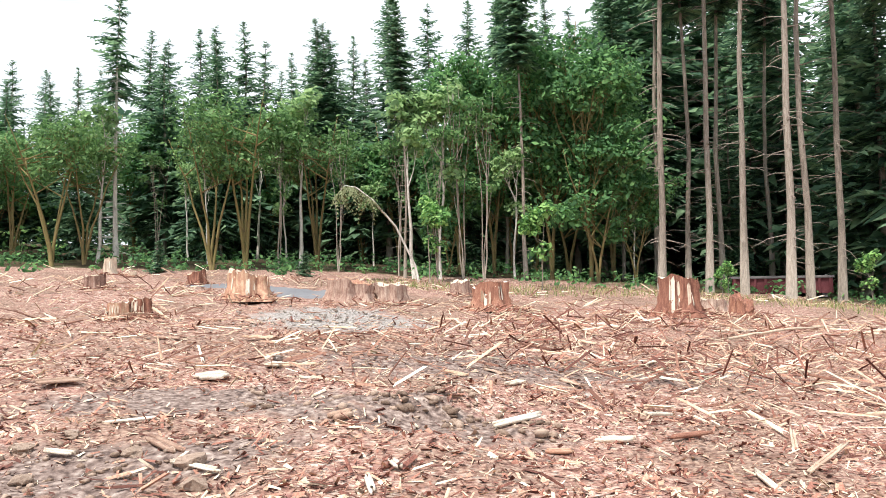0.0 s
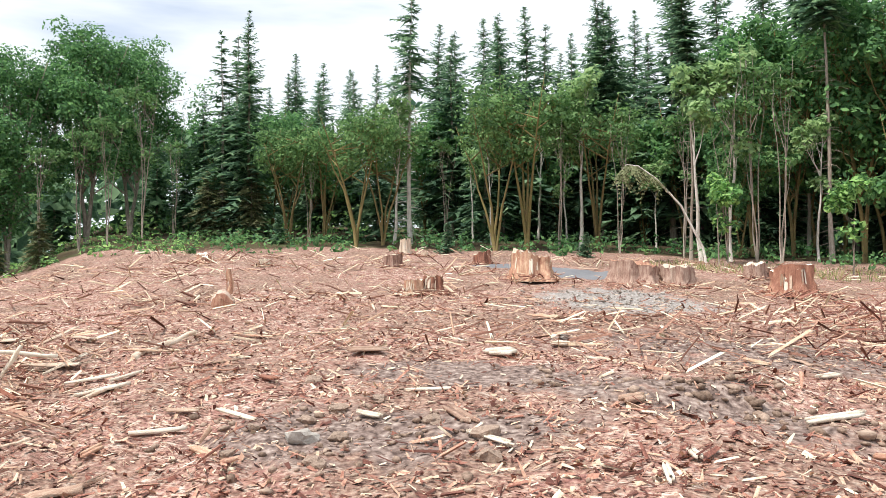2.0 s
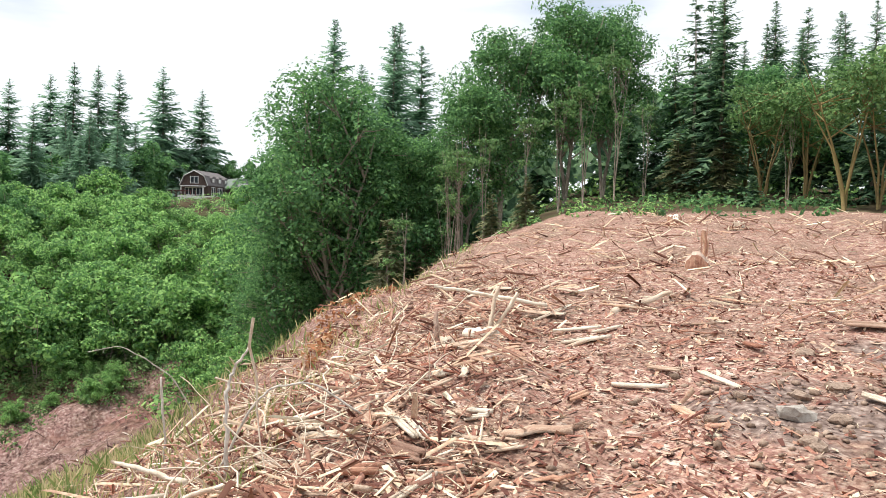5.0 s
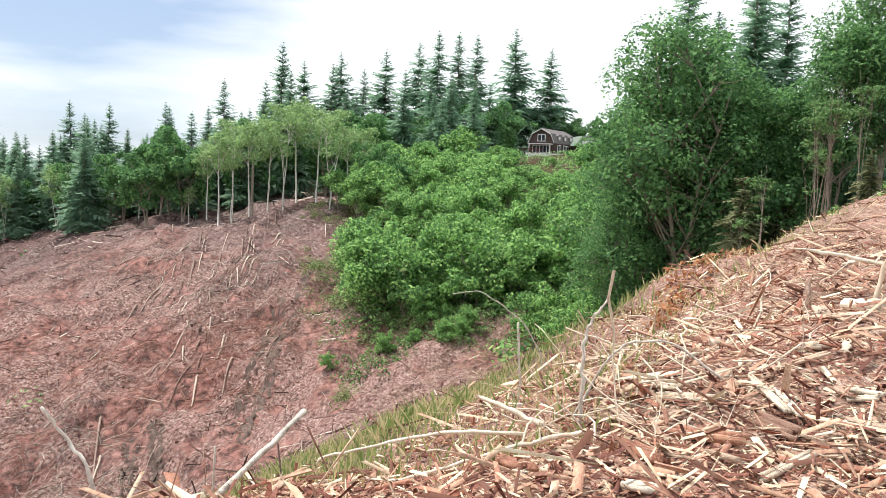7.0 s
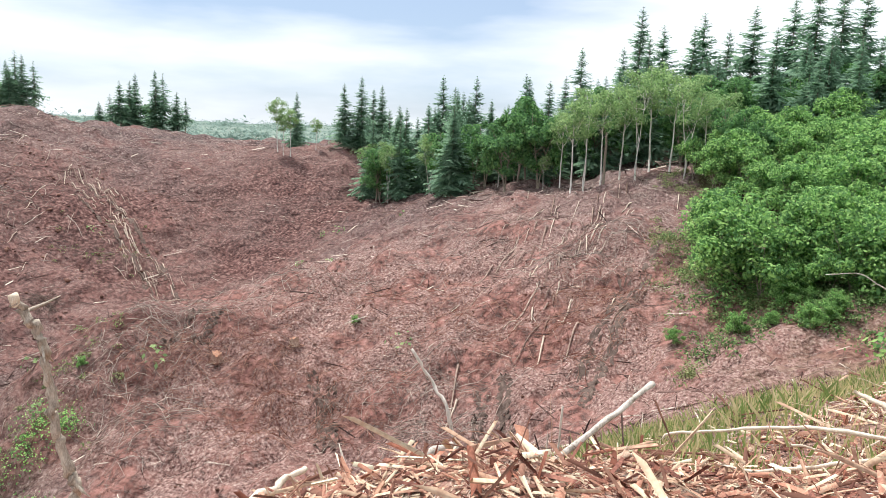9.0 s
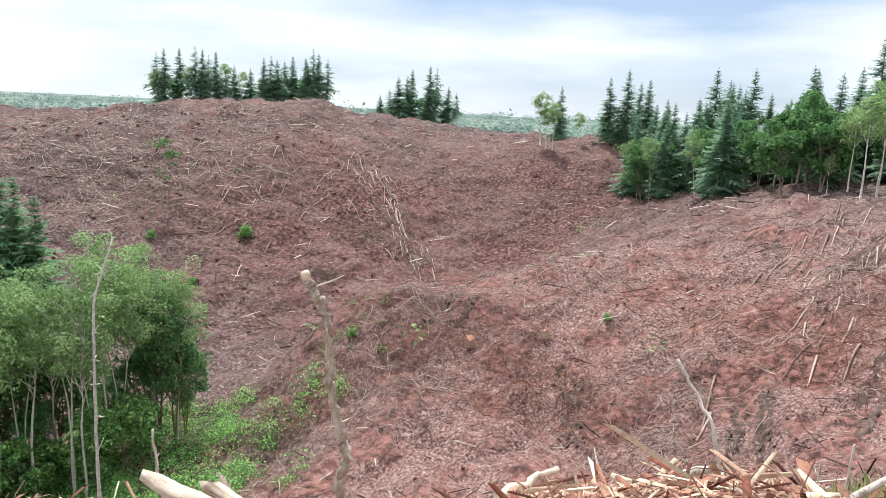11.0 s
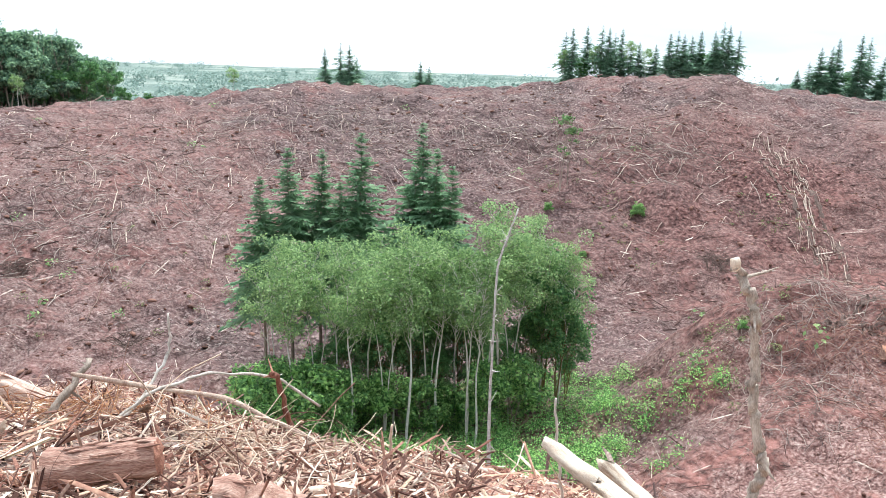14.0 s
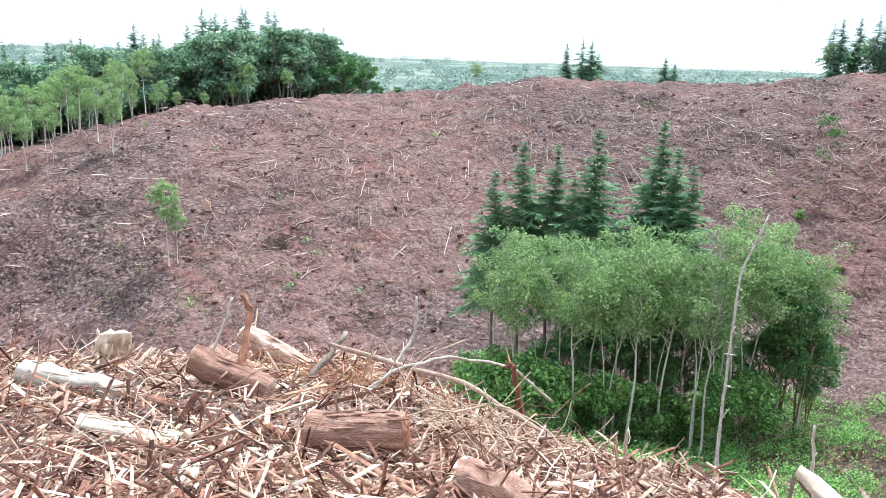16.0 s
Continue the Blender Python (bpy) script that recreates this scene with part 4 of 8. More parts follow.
tube(h_w, bow_line, [0.06, 0.052, 0.045, 0.036, 0.028, 0.018, 0.01], 6)
rng_b = np.random.default_rng(5)
for i in range(46):
    q = rng_b.uniform(3.0, 6.0)
    b = np.array([np.interp(q, range(7), bow_line[:, k]) for k in range(3)])
    a = rng_b.uniform(0, 2 * np.pi)
    fronds(h_g, b, np.array([math.cos(a) * 0.8, math.sin(a) * 0.8, -0.45]), rng_b.uniform(0.4, 1.0), 0.16, 0.5, 7, rng_b)
part("trunk", h_w.mesh("trunk"), BARK_PALE, bow, smooth=True)
part("crown", h_g.mesh("crown"), FIR_DRY, bow, "faded drooping needles")

# ------------------------------------------------------------- trees along the ravine
G_BIG, L_BIG = "maples beside the ravine", "large leafy maple at the edge of the ravine"
maple_a = first("bigleaf_maple", broadleaf_meshes(41, 13, 4.1, 0.08, 3, 240, 160, 0.085, 0.2, 0.5, clump_r=0.22), (60.6, 41.9, 17.0), 13, BARK_GREY, MAPLE, L_BIG, G_BIG)
maple_b = first("bigleaf_maple", broadleaf_meshes(42, 12, 3.6, 0.16, 2, 180, 160, 0.085, 0.16, 0.6, clump_r=0.22), (48.5, 42.1, 11.9), 12, BARK_GREY, MAPLE, L_BIG, G_BIG)
grove(maple_a, 13, [(62.0, 46.9, 15.5), (64.0, 43, 9.5), (57, 43, 12.5), (54.5, 44.5, 11.3), (59, 47, 14.1)])
grove(maple_b, 12, [(43.9, 43.1, 12.0), (41.2, 46, 11.8), (51, 42, 10.3), (65.5, 54, 7.5)])
grove(thin_a, 9, [(40.3, 38.5, 9.5), (42.5, 37.5, 7.5), (44.2, 37, 7.0), (38.3, 40, 6.5), (46.5, 36, 6.5), (49.5, 34, 6)])
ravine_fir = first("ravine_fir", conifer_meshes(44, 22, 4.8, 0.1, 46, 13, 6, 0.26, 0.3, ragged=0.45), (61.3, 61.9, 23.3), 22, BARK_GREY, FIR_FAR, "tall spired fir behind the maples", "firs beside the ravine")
grove(ravine_fir, 22, [(56.6, 50, 19.5), (54.8, 52, 18), (56.1, 55, 20.4), (59.3, 64, 20), (52.7, 60, 14.5), (48.5, 64, 12)])
grove(wood_a, 17, [(37.7, 48.2, 6.3), (39.5, 52, 8), (46, 55, 9), (36.4, 47, 8.5)])
twin = first("twin_fir", conifer_meshes(45, 11, 1.6, 0.12, 34, 5, 10, 0.13, 3.0, ragged=0.5, wide=0.28, droop=0.6), (35.1, 42.2, 11), 11, BARK_PALE, FIR, "paired fir with pale bare stem and browned skirts", "twin firs on the rise")
grove(twin, 11, [(34.2, 42.8, 11)])
G_DRY = "browned firs beside the ravine"
dry_a = first("browned_fir", conifer_meshes(46, 4, 1.3, 0.05, 18, 7, 8, 0.06, 1.0, droop=0.6), (56.6, 37, 5.7), 4, BARK_GREY, FIR_DRY, "small browned fir with hanging branches", G_DRY)
grove(dry_a, 4, [(48.9, 33.1, 2.2), (33, 40.2, 4.0), (53.9, 42, 4), (36, 41.5, 3.6), (35, 41, 3.0), (46.5, 35, 2.4)])
for az, r, h in ((51.9, 30, 4.4), (51.5, 30.3, 4.8), (51.2, 30.1, 4.2), (52.3, 30.5, 3.6), (55.2, 28, 3.4), (56.5, 27, 2.6)):
    plant(thin_a, az, r, h * 1.25 / 9)
shrub_trunk = thing("broken_snag", spot(29.9, 41.2, 2.9), "pale broken-off dead tree standing on the rise", "dead tree")
h_w = Heap()
tube(h_w, [(0, 0, 0), (0.02, 0, 1.2), (0.0, 0.03, 2.4), (0.05, 0.02, 3.1)], [0.17, 0.14, 0.13, 0.10], 9, rough=0.12, rng=rng_b)
part("trunk", h_w.mesh("trunk"), BARK_PALE, shrub_trunk)

# ------------------------------------------------------------- shrubs and trees of the ravine head
G_SH, L_SH = "shrubs in the ravine", "bright green leafy shrub in the ravine"
bush_a = first("green_shrub", broadleaf_meshes(51, 5, 3.2, -0.05, 3, 84, 80, 0.125, 0.07, 0.6, clump_r=0.19), (72, 58, 5.5), 5, BARK_GREY, BUSH, L_SH, G_SH)
bush_b = first("green_shrub", broadleaf_meshes(52, 6, 2.8, 0.0, 3, 80, 80, 0.125, 0.07, 0.6, clump_r=0.2), (77, 62, 6), 6, BARK_GREY, BUSH, L_SH, G_SH)
wild(bush_a, 5, 40, 66, 83.5, 58, 118, 4.5, 7)
wild(bush_b, 6, 26, 66, 84, 62, 125, 5, 7.5)
wild(bush_a, 5, 8, 63, 72, 50, 62, 3, 4.5)
wild(bush_a, 5, 9, 59, 68, 36, 48, 2.2, 3.6)
wild(bush_a, 5, 9, 71, 82, 57, 66, 2.8, 4.2)
wild(bush_a, 5, 20, 69, 83, 53, 62, 1.1, 2.6)
wild(bush_b, 6, 8, 81.5, 85.5, 84, 100, 5, 7.5)
grove(bush_b, 6, [(79, 110, 8.6), (76.6, 120, 9.4), (81.9, 115, 9.1), (70, 140, 2), (74, 135, 6), (76, 138, 7)])
hill_leaf = first("hillside_maple", broadleaf_meshes(53, 14, 4.6, 0.05, 2, 84, 60, 0.27, 0.2, 0.5, clump_r=0.2), (73.5, 160, 16.3), 14, BARK_GREY, MAPLE, "rounded dark green maple on the hillside", "hillside maples")
grove(hill_leaf, 14, [(75.1, 150, 14.4), (81.6, 150, 15.2), (83.6, 140, 13.9), (73.2, 215, 13), (70, 232, 13), (67.8, 215, 12.6), (69, 220, 14.4), (87.3, 130, 13.7), (65.5, 200, 13), (71, 215, 12), (97.8, 112, 14.2), (96.3, 108, 12.9), (98.7, 106, 11.5), (82.9, 94, 9.4), (81.7, 92, 8.2), (86.5, 118, 12), (89.5, 120, 13), (92, 118, 12), (79, 150, 13)])
G_SKY, L_SKY = "skyline firs", "tall dark fir on the distant skyline"
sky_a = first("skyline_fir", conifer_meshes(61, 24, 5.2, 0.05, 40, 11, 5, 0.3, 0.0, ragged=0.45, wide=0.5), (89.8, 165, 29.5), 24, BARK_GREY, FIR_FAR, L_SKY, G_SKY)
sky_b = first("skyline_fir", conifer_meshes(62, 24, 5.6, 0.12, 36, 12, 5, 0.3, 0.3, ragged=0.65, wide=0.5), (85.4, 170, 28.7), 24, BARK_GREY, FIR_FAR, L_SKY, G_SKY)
grove(sky_b, 24, [(82.6, 170, 27.4), (80.2, 165, 27.6), (72.9, 218, 36), (70.6, 220, 31), (88, 168, 26)])
grove(sky_a, 24, [(90.9, 160, 22.2), (86.2, 165, 25.8), (78.6, 155, 27.2), (77.2, 165, 30.1), (75.9, 170, 29.2), (80.8, 140, 17.3), (77.6, 135, 18.2), (75.9, 140, 17.5), (78.8, 130, 15.2), (84, 175, 24), (92.5, 170, 18), (74.8, 150, 17)])
grove(sky_a, 24, [(93.7, 125, 20.0), (103.5, 150, 20.5), (101.1, 160, 20.6), (102, 150, 17.3), (104.5, 140, 16.0), (105.3, 150, 15.1), (107.3, 165, 15.5), (109.4, 175, 16.8), (110.6, 175, 14.2), (114, 190, 13.3), (108.5, 150, 16.0), (102.8, 135, 14.1), (106.5, 140, 13.3), (99.9, 130, 12.0), (106.1, 145, 16.9)])
wild(sky_a, 24, 10, 96, 110, 148, 200, 13, 17)
wild(hill_leaf, 14, 10, 94, 103, 112, 140, 9, 13)
wild(hill_leaf, 14, 8, 102, 109, 140, 160, 9, 13)
wild(sky_a, 24, 12, 94, 103, 116, 140, 12, 18)
wild(sky_b, 24, 10, 101, 107, 142, 165, 13, 18)
wild(hill_leaf, 14, 26, 73.5, 93, 122, 165, 11, 15)
wild(sky_a, 24, 14, 73.5, 93, 118, 158, 13, 19)
wild(hill_leaf, 14, 8, 63, 72, 205, 240, 11, 14)

# alders on the spur
G_SPUR, L_ALD = "alders on the spur", "slender alder with pale trunk and light green crown"
alder_a = first("alder_tree", broadleaf_meshes(71, 17, 3.6, 0.42, 1, 56, 50, 0.17, 0.16, 0.9, clump_r=0.24), (93.9, 95, 12.4), 17, BARK_ALDER, ALDER, L_ALD, G_SPUR)
alder_b = first("alder_tree", broadleaf_meshes(72, 17, 3.9, 0.40, 2, 56, 50, 0.17, 0.15, 0.6, clump_r=0.24), (93, 100, 13.6), 17, BARK_ALDER, ALDER, L_ALD, G_SPUR)
grove(alder_a, 17, [(91.8, 96, 13.1), (90.5, 102, 13.3), (88.5, 104, 14.9), (87.1, 100, 13.7), (84.8, 102, 11.4), (94.7, 104, 11.4), (95.9, 106, 5.2)])
grove(alder_b, 17, [(89.4, 98, 14), (86.1, 96, 12.7), (83.7, 100, 10.7), (104.2, 128, 11.6), (99.2, 118, 7.0), (108.7, 150, 11.7), (107.3, 140, 11.9)])
# lone slender trees left standing on the far slope
grove(alder_a, 17, [(115.3, 168, 12.2), (114.9, 166, 9.9), (114.4, 165, 11.1), (112.6, 172, 7.8), (165.8, 215, 10)])
grove(thin_a, 9, [(142.1, 125.6, 16), (141.6, 126.5, 13)])
grove(alder_a, 17, [(-172.3, 95, 11.5), (-172.9, 95.5, 8)])
dead_pole = thing("standing_snag", spot(91.6, 97, 0.2), "pale limbless dead trunk among the alders", "dead tree")
h_w = Heap()
tube(h_w, [(0, 0, 0), (0.12, 0, 2.6), (0.05, 0.05, 5.2), (0.15, 0, 6.8)], [0.2, 0.17, 0.15, 0.1], 9, rough=0.1, rng=rng_b)
part("trunk", h_w.mesh("trunk"), BARK_GREY, dead_pole)

# the stand of alders left in the hollow
G_CL = "alders in the hollow"
clump_a = first("alder_tree", broadleaf_meshes(73, 17.5, 3.2, 0.52, 1, 84, 70, 0.10, 0.13, 0.6, clump_r=0.24), (162, 56.3, 17.5), 17.5, BARK_ALDER, ALDER, L_ALD, G_CL)
clump_b = first("alder_tree", broadleaf_meshes(74, 17.5, 3.3, 0.50, 2, 84, 70, 0.10, 0.12, 0.45, clump_r=0.24), (159.9, 58.4, 16.9), 17.5, BARK_ALDER, ALDER, L_ALD, G_CL)
grove(clump_a, 17.5, [(157.3, 55.4, 17.4), (152.8, 56.4, 18.9), (150.6, 58.5, 17.8), (146, 61.5, 19.8), (155.9, 61.4, 17.1), (158.3, 61.4, 16.7), (149.2, 62.5, 16.5), (154, 59, 16), (147.4, 57, 16)])
grove(clump_b, 17.5, [(154.6, 57.4, 16.6), (148.1, 57.5, 18.8), (144.9, 62.5, 17.6), (151.3, 60.5, 17.7), (163.2, 59.3, 16.4), (146.8, 60.5, 17)])
grove(clump_b, 17.5, [(142.7, 65.5, 18.0), (141.1, 64.5, 14.6)])
grove(edge_b, 14, [(142.4, 66, 15.5), (141.3, 64.5, 12), (143.2, 68, 16), (140.6, 66, 10)])
grove(edge_b, 14, [(154.8, 63.4, 11), (152.3, 64.5, 11.2), (148.9, 65.5, 11), (157.4, 63.4, 10.6), (146, 64, 9), (150.5, 62, 8), (160, 62, 9), (144, 66, 9), (153.5, 67, 12), (156, 66, 12), (147.5, 68, 11), (150.5, 67, 12)])
grove(bush_b, 6, [(158.5, 56.5, 7), (161, 56, 8), (155, 58.5, 6.5), (163.3, 57.5, 8.5), (151.5, 59, 6), (147, 59.5, 6.5), (144.5, 61, 7.5), (153, 60, 4), (149.5, 60.5, 4), (156.5, 59.5, 4.5), (146.5, 61, 3.6)])
grove(bush_a, 5, [(163.5, 54, 5), (161.5, 53.5, 4.2), (158, 54, 3.2), (155, 53, 2.6), (151, 54, 2.6), (159.5, 56, 4.5), (161.3, 55.5, 4.8), (163, 57, 4)])
hollow_fir = first("hollow_fir", conifer_meshes(75, 23, 3.5, 0.40, 36, 11, 7, 0.2, 0.3, ragged=0.6, wide=0.4), (163.8, 69.3, 20.8), 23, BARK_GREY, FIR_YOUNG, "straight young fir behind the alders", "firs in the hollow")
grove(hollow_fir, 23, [(161.8, 69.3, 23.1), (159.6, 70.4, 23.3), (156.9, 69.4, 24.7), (152.2, 71.5, 25.7), (151.2, 68.5, 23.6), (150.2, 67.5, 22.6), (158.1, 67.4, 20.8), (152.8, 69.4, 22.2)])

# firs along the far crest and the woods beyond
grove(sky_a, 24, [(141.9, 201.5, 14.4), (140.9, 206.5, 15.2), (139.4, 201.5, 13), (138.5, 206.5, 14.4), (135.3, 201.5, 12.3), (133.3, 206.5, 13.5), (131.5, 201.5, 13.5), (124.8, 206.5, 14.3), (123.5, 201.5, 14.2), (159.4, 236.3, 16.2), (132.4, 203, 12)])
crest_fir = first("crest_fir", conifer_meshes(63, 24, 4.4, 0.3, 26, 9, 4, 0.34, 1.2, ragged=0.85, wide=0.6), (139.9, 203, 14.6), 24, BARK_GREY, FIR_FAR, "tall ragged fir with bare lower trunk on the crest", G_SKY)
grove(crest_fir, 24, [(138.9, 204, 12.2), (142.3, 204, 13.2), (137.9, 204, 9.5), (134.7, 203, 13.6), (131.9, 205, 14.2), (130.9, 202, 13.0), (126.4, 203, 8.5), (121.6, 204, 9), (123.1, 205, 15.2), (158.3, 238, 17.5)])
grove(sky_b, 24, [(137.3, 206.5, 11.1), (134.3, 201.5, 12.3), (133.8, 205, 12), (132.2, 201.5, 10), (127, 201.5, 6.6), (125.7, 201.5, 11.2), (122.2, 201.5, 10.3), (157.6, 236.3, 16.5), (152.7, 236.4, 12), (152, 236.4, 10.1), (157.1, 241.3, 14.1), (136.2, 206.5, 10.4), (125.2, 204, 12)])
grove(hill_leaf, 14, [(141.2, 206, 8.5), (139.6, 205, 9), (134.8, 206, 9), (133, 208, 9), (124, 208, 8)])
grove(alder_b, 17, [(140.2, 203, 10), (138, 204, 10.5), (136.8, 204, 9), (142.4, 202, 9)])
grove(sky_a, 24, [(-168.1, 240.8, 25), (-170.8, 235.9, 26.3), (-172, 235.9, 25.2), (-169, 245.8, 23), (-175.7, 241, 23.8), (-177.6, 236, 26.4), (-179.1, 239, 27.3), (179.9, 236.1, 25.4), (178.8, 239.1, 23.5), (177.5, 231.1, 21.5), (-166.7, 250.8, 24.4), (-173.3, 240.9, 20.4), (-174.3, 240.9, 20.2), (-165, 250.7, 20)])
wild(sky_a, 24, 22, -180, -158, 222, 262, 25, 31)
# hillside maple again, with haze painted into its leaves
shoulder = first("shoulder_maple", broadleaf_meshes(54, 14, 4.4, 0.05, 2, 84, 60, 0.25, 0.2, 0.5, clump_r=0.2), (-175, 222, 21), 14, BARK_GREY, HAZED_MAPLE, "rounded maple in the distant woods, painted blue-green for haze", "hillside maples")
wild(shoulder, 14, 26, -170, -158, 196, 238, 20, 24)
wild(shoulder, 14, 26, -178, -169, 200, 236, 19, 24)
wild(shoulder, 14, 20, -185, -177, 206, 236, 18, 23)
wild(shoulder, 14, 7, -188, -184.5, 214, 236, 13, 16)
wild(alder_a, 17, 16, -172, -158, 150, 190, 11, 15)
wild(sky_b, 24, 14, -185, -166, 222, 250, 25, 32)
grove(hill_leaf, 14, [(176.9, 216, 17.4), (175.3, 213, 14.7), (173.7, 209, 10.3), (172.9, 206, 6.8), (178.4, 216, 16.3), (180, 221, 15.8), (-178.5, 221, 13.8), (-176.9, 223, 14.7), (-175.1, 226, 16.1), (-173.2, 230.9, 17.1), (171.3, 226, 4.9), (-170, 225, 13), (-167, 215, 13), (-164, 190, 12), (-161, 180, 12)])
grove(alder_a, 17, [(-178.1, 196, 12.7), (179.2, 196, 9.2), (-175.1, 191, 7.0), (-173.3, 186, 7.2), (-172, 181, 8.0), (-170.4, 176, 8.3), (-169, 166, 6.6), (-168.1, 161, 8.5), (-166.7, 151, 6.0), (-165, 141, 6.8), (-163.8, 131, 9.0), (-161.9, 131, 10.1), (-177, 196, 9.2)])
wild(alder_b, 17, 18, -174, -158, 128, 195, 8, 12)

# ------------------------------------------------------------- house on the hillside
WALL_BROWN = material("brown_shingle_wall", [(0.3, (0.05, 0.034, 0.03)), (0.7, (0.10, 0.07, 0.06))], 2, 20, 0.9, 0.2, 0.1)
ROOF_GREY = material("roof_shingle", [(0.3, (0.12, 0.11, 0.11)), (0.7, (0.22, 0.20, 0.20))], 2, 20, 0.9, 0.2, 0.1)
ROOF_GREEN = material("green_roof", [(0.3, (0.16, 0.20, 0.17)), (0.7, (0.26, 0.31, 0.27))], 2, 20, 0.8, 0.2, 0.1)
TRIM_WHITE = material("white_trim", [(0.3, (0.68, 0.67, 0.66)), (0.7, (0.80, 0.79, 0.78))], 2, 20, 0.7, 0.0, 0.05)
GLASS = material("dark_window", [(0.3, (0.03, 0.04, 0.05)), (0.7, (0.05, 0.06, 0.07))], 1, 5, 0.08, 0.0, 0.0)
CONTAINER_RED = material("faded_red_paint", [(0.3, (0.09, 0.025, 0.03)), (0.6, (0.16, 0.045, 0.05)), (0.8, (0.22, 0.09, 0.08))], 2, 25, 0.7, 0.2, 0.1)


def box(bm, x0, x1, y0, y1, z0, z1):
    m = Matrix.LocRotScale(((x0 + x1) / 2, (y0 + y1) / 2, (z0 + z1) / 2), None, (x1 - x0, y1 - y0, z1 - z0))
    bmesh.ops.create_cube(bm, size=1, matrix=m)


def box_part(name, mat, parent, *dims, label=""):
    bm = bmesh.new()
    box(bm, *dims)
    bmesh.ops.bevel(bm, geom=bm.edges[:], offset=0.01, segments=1, affect="EDGES")
    return part(name, bm, mat, parent, label)


def prism(section, y0, y1):
    """A solid with one outline in x and z, drawn out along y."""
    bm = bmesh.new()
    a = [bm.verts.new((x, y0, z)) for x, z in section]
    b = [bm.verts.new((x, y1, z)) for x, z in section]
    bm.faces.new(a[::-1])
    bm.faces.new(b)
    n = len(a)
    for i in range(n):
        bm.faces.new((a[i], a[(i + 1) % n], b[(i + 1) % n], b[i]))
    bmesh.ops.recalc_face_normals(bm, faces=bm.faces[:])
    return bm


def window(parent, x0, x1, z0, z1, y, panes=1):
    """A framed window in the wall plane y, facing -y."""
    w = box_part("window", GLASS, parent, x0, x1, y - 0.06, y + 0.05, z0, z1)
    for name, dims in (("frame_head", (x0 - 0.08, x1 + 0.08, y - 0.12, y, z1, z1 + 0.12)), ("frame_sill", (x0 - 0.1, x1 + 0.1, y - 0.14, y, z0 - 0.12, z0))):
        box_part(name, TRIM_WHITE, w, *dims)
    for i in range(panes + 1):
        x = x0 + (x1 - x0) * i / panes
        box_part("mullion", TRIM_WHITE, w, x - 0.07, x + 0.07, y - 0.11, y, z0, z1)
    return w


hx, hy, hz = spot(70.9, 196, 0.0)
house = thing("house", (hx, hy, hz + 1.7), "brown shingled house with gambrel roof and white trim", "house", turn=70 - 26)
GAMBREL = [(-3.6, 2.5), (-2.6, 4.7), (0, 6.0), (2.6, 4.7), (3.6, 2.5)]
part("wall", prism([(-3.4, -3), (3.4, -3)] + [(x * 0.96, z - 0.12) for x, z in GAMBREL[::-1]], 0, 12), WALL_BROWN, house)
for sg in (-1, 1):
    for (x0, z0), (x1, z1) in ((GAMBREL[4], GAMBREL[3]), (GAMBREL[3], GAMBREL[2])):
        part("roof", prism([(sg * x0, z0 - 0.1), (sg * x1, z1 - 0.1), (sg * x1, z1 + 0.12), (sg * x0, z0 + 0.12)], -0.5, 12.5), ROOF_GREY, house)
        part("bargeboard", prism([(sg * x0, z0 - 0.14), (sg * x1, z1 - 0.14), (sg * x1, z1 + 0.10), (sg * x0, z0 + 0.10)], -0.62, -0.51), TRIM_WHITE, house)
window(house, -1.1, 0.9, 3.0, 4.5, 0, 2)
window(house, -2.4, 2.4, 0.2, 1.8, 0, 5)
part("porch_roof", prism([(-3.0, 2.1), (3.0, 2.1), (3.0, 2.3), (-3.0, 2.3)], -1.5, -0.02), TRIM_WHITE, house)
for x in (-2.8, 2.8):
    box_part("porch_post", TRIM_WHITE, house, x - 0.09, x + 0.09, -1.4, -1.22, -0.6, 2.1)
part("side_wall", prism([(-5.6, -3), (5.6, -3), (5.6, 2.6), (-5.6, 2.6)], -0.1, 0.1), WALL_BROWN, house).matrix_basis = pose(3.42, 6, 0, 0, 0, 90)
for y0, y1, n in ((1.6, 3.4, 2), (5.0, 7.6, 3), (9.0, 10.6, 2)):
    w = window(house, y0, y1, 0.2, 2.0, 0, n)
    w.matrix_basis = pose(3.56, 0, 0, 0, 0, 90)
for y in (2.6, 6.0, 9.4):
    dormer = part("dormer", prism([(-0.75, 3.2), (0.75, 3.2), (0.75, 4.3), (0, 4.8), (-0.75, 4.3)], -0.2, 1.5), ROOF_GREY, house)
    dormer.matrix_basis = pose(3.3, y, 0, 0, 0, 90)
    box_part("dormer_window", TRIM_WHITE, dormer, -0.5, 0.5, -0.26, -0.21, 3.3, 4.2)
cottage = thing("garage_building", (*spot(67.7, 200, 0)[:2], hz + 1.7), "small outbuilding with a greenish roof beside the house", "house", turn=70 + 20)
part("wall", prism([(-2.8, -3), (2.8, -3), (2.8, 2.4), (-2.8, 2.4)], 0, 5), WALL_BROWN, cottage)
part("roof", prism([(-3.2, 2.2), (3.2, 2.2), (1.3, 4.7), (-1.3, 4.7)], -0.5, 5.5), ROOF_GREEN, cottage)
window(cottage, -1.6, 1.6, 0.8, 1.9, 0, 3)
part("dormer", prism([(-1.3, 2.7), (1.3, 2.7), (1.3, 3.5), (-1.3, 3.5)], -0.6, 0.9), TRIM_WHITE, cottage)
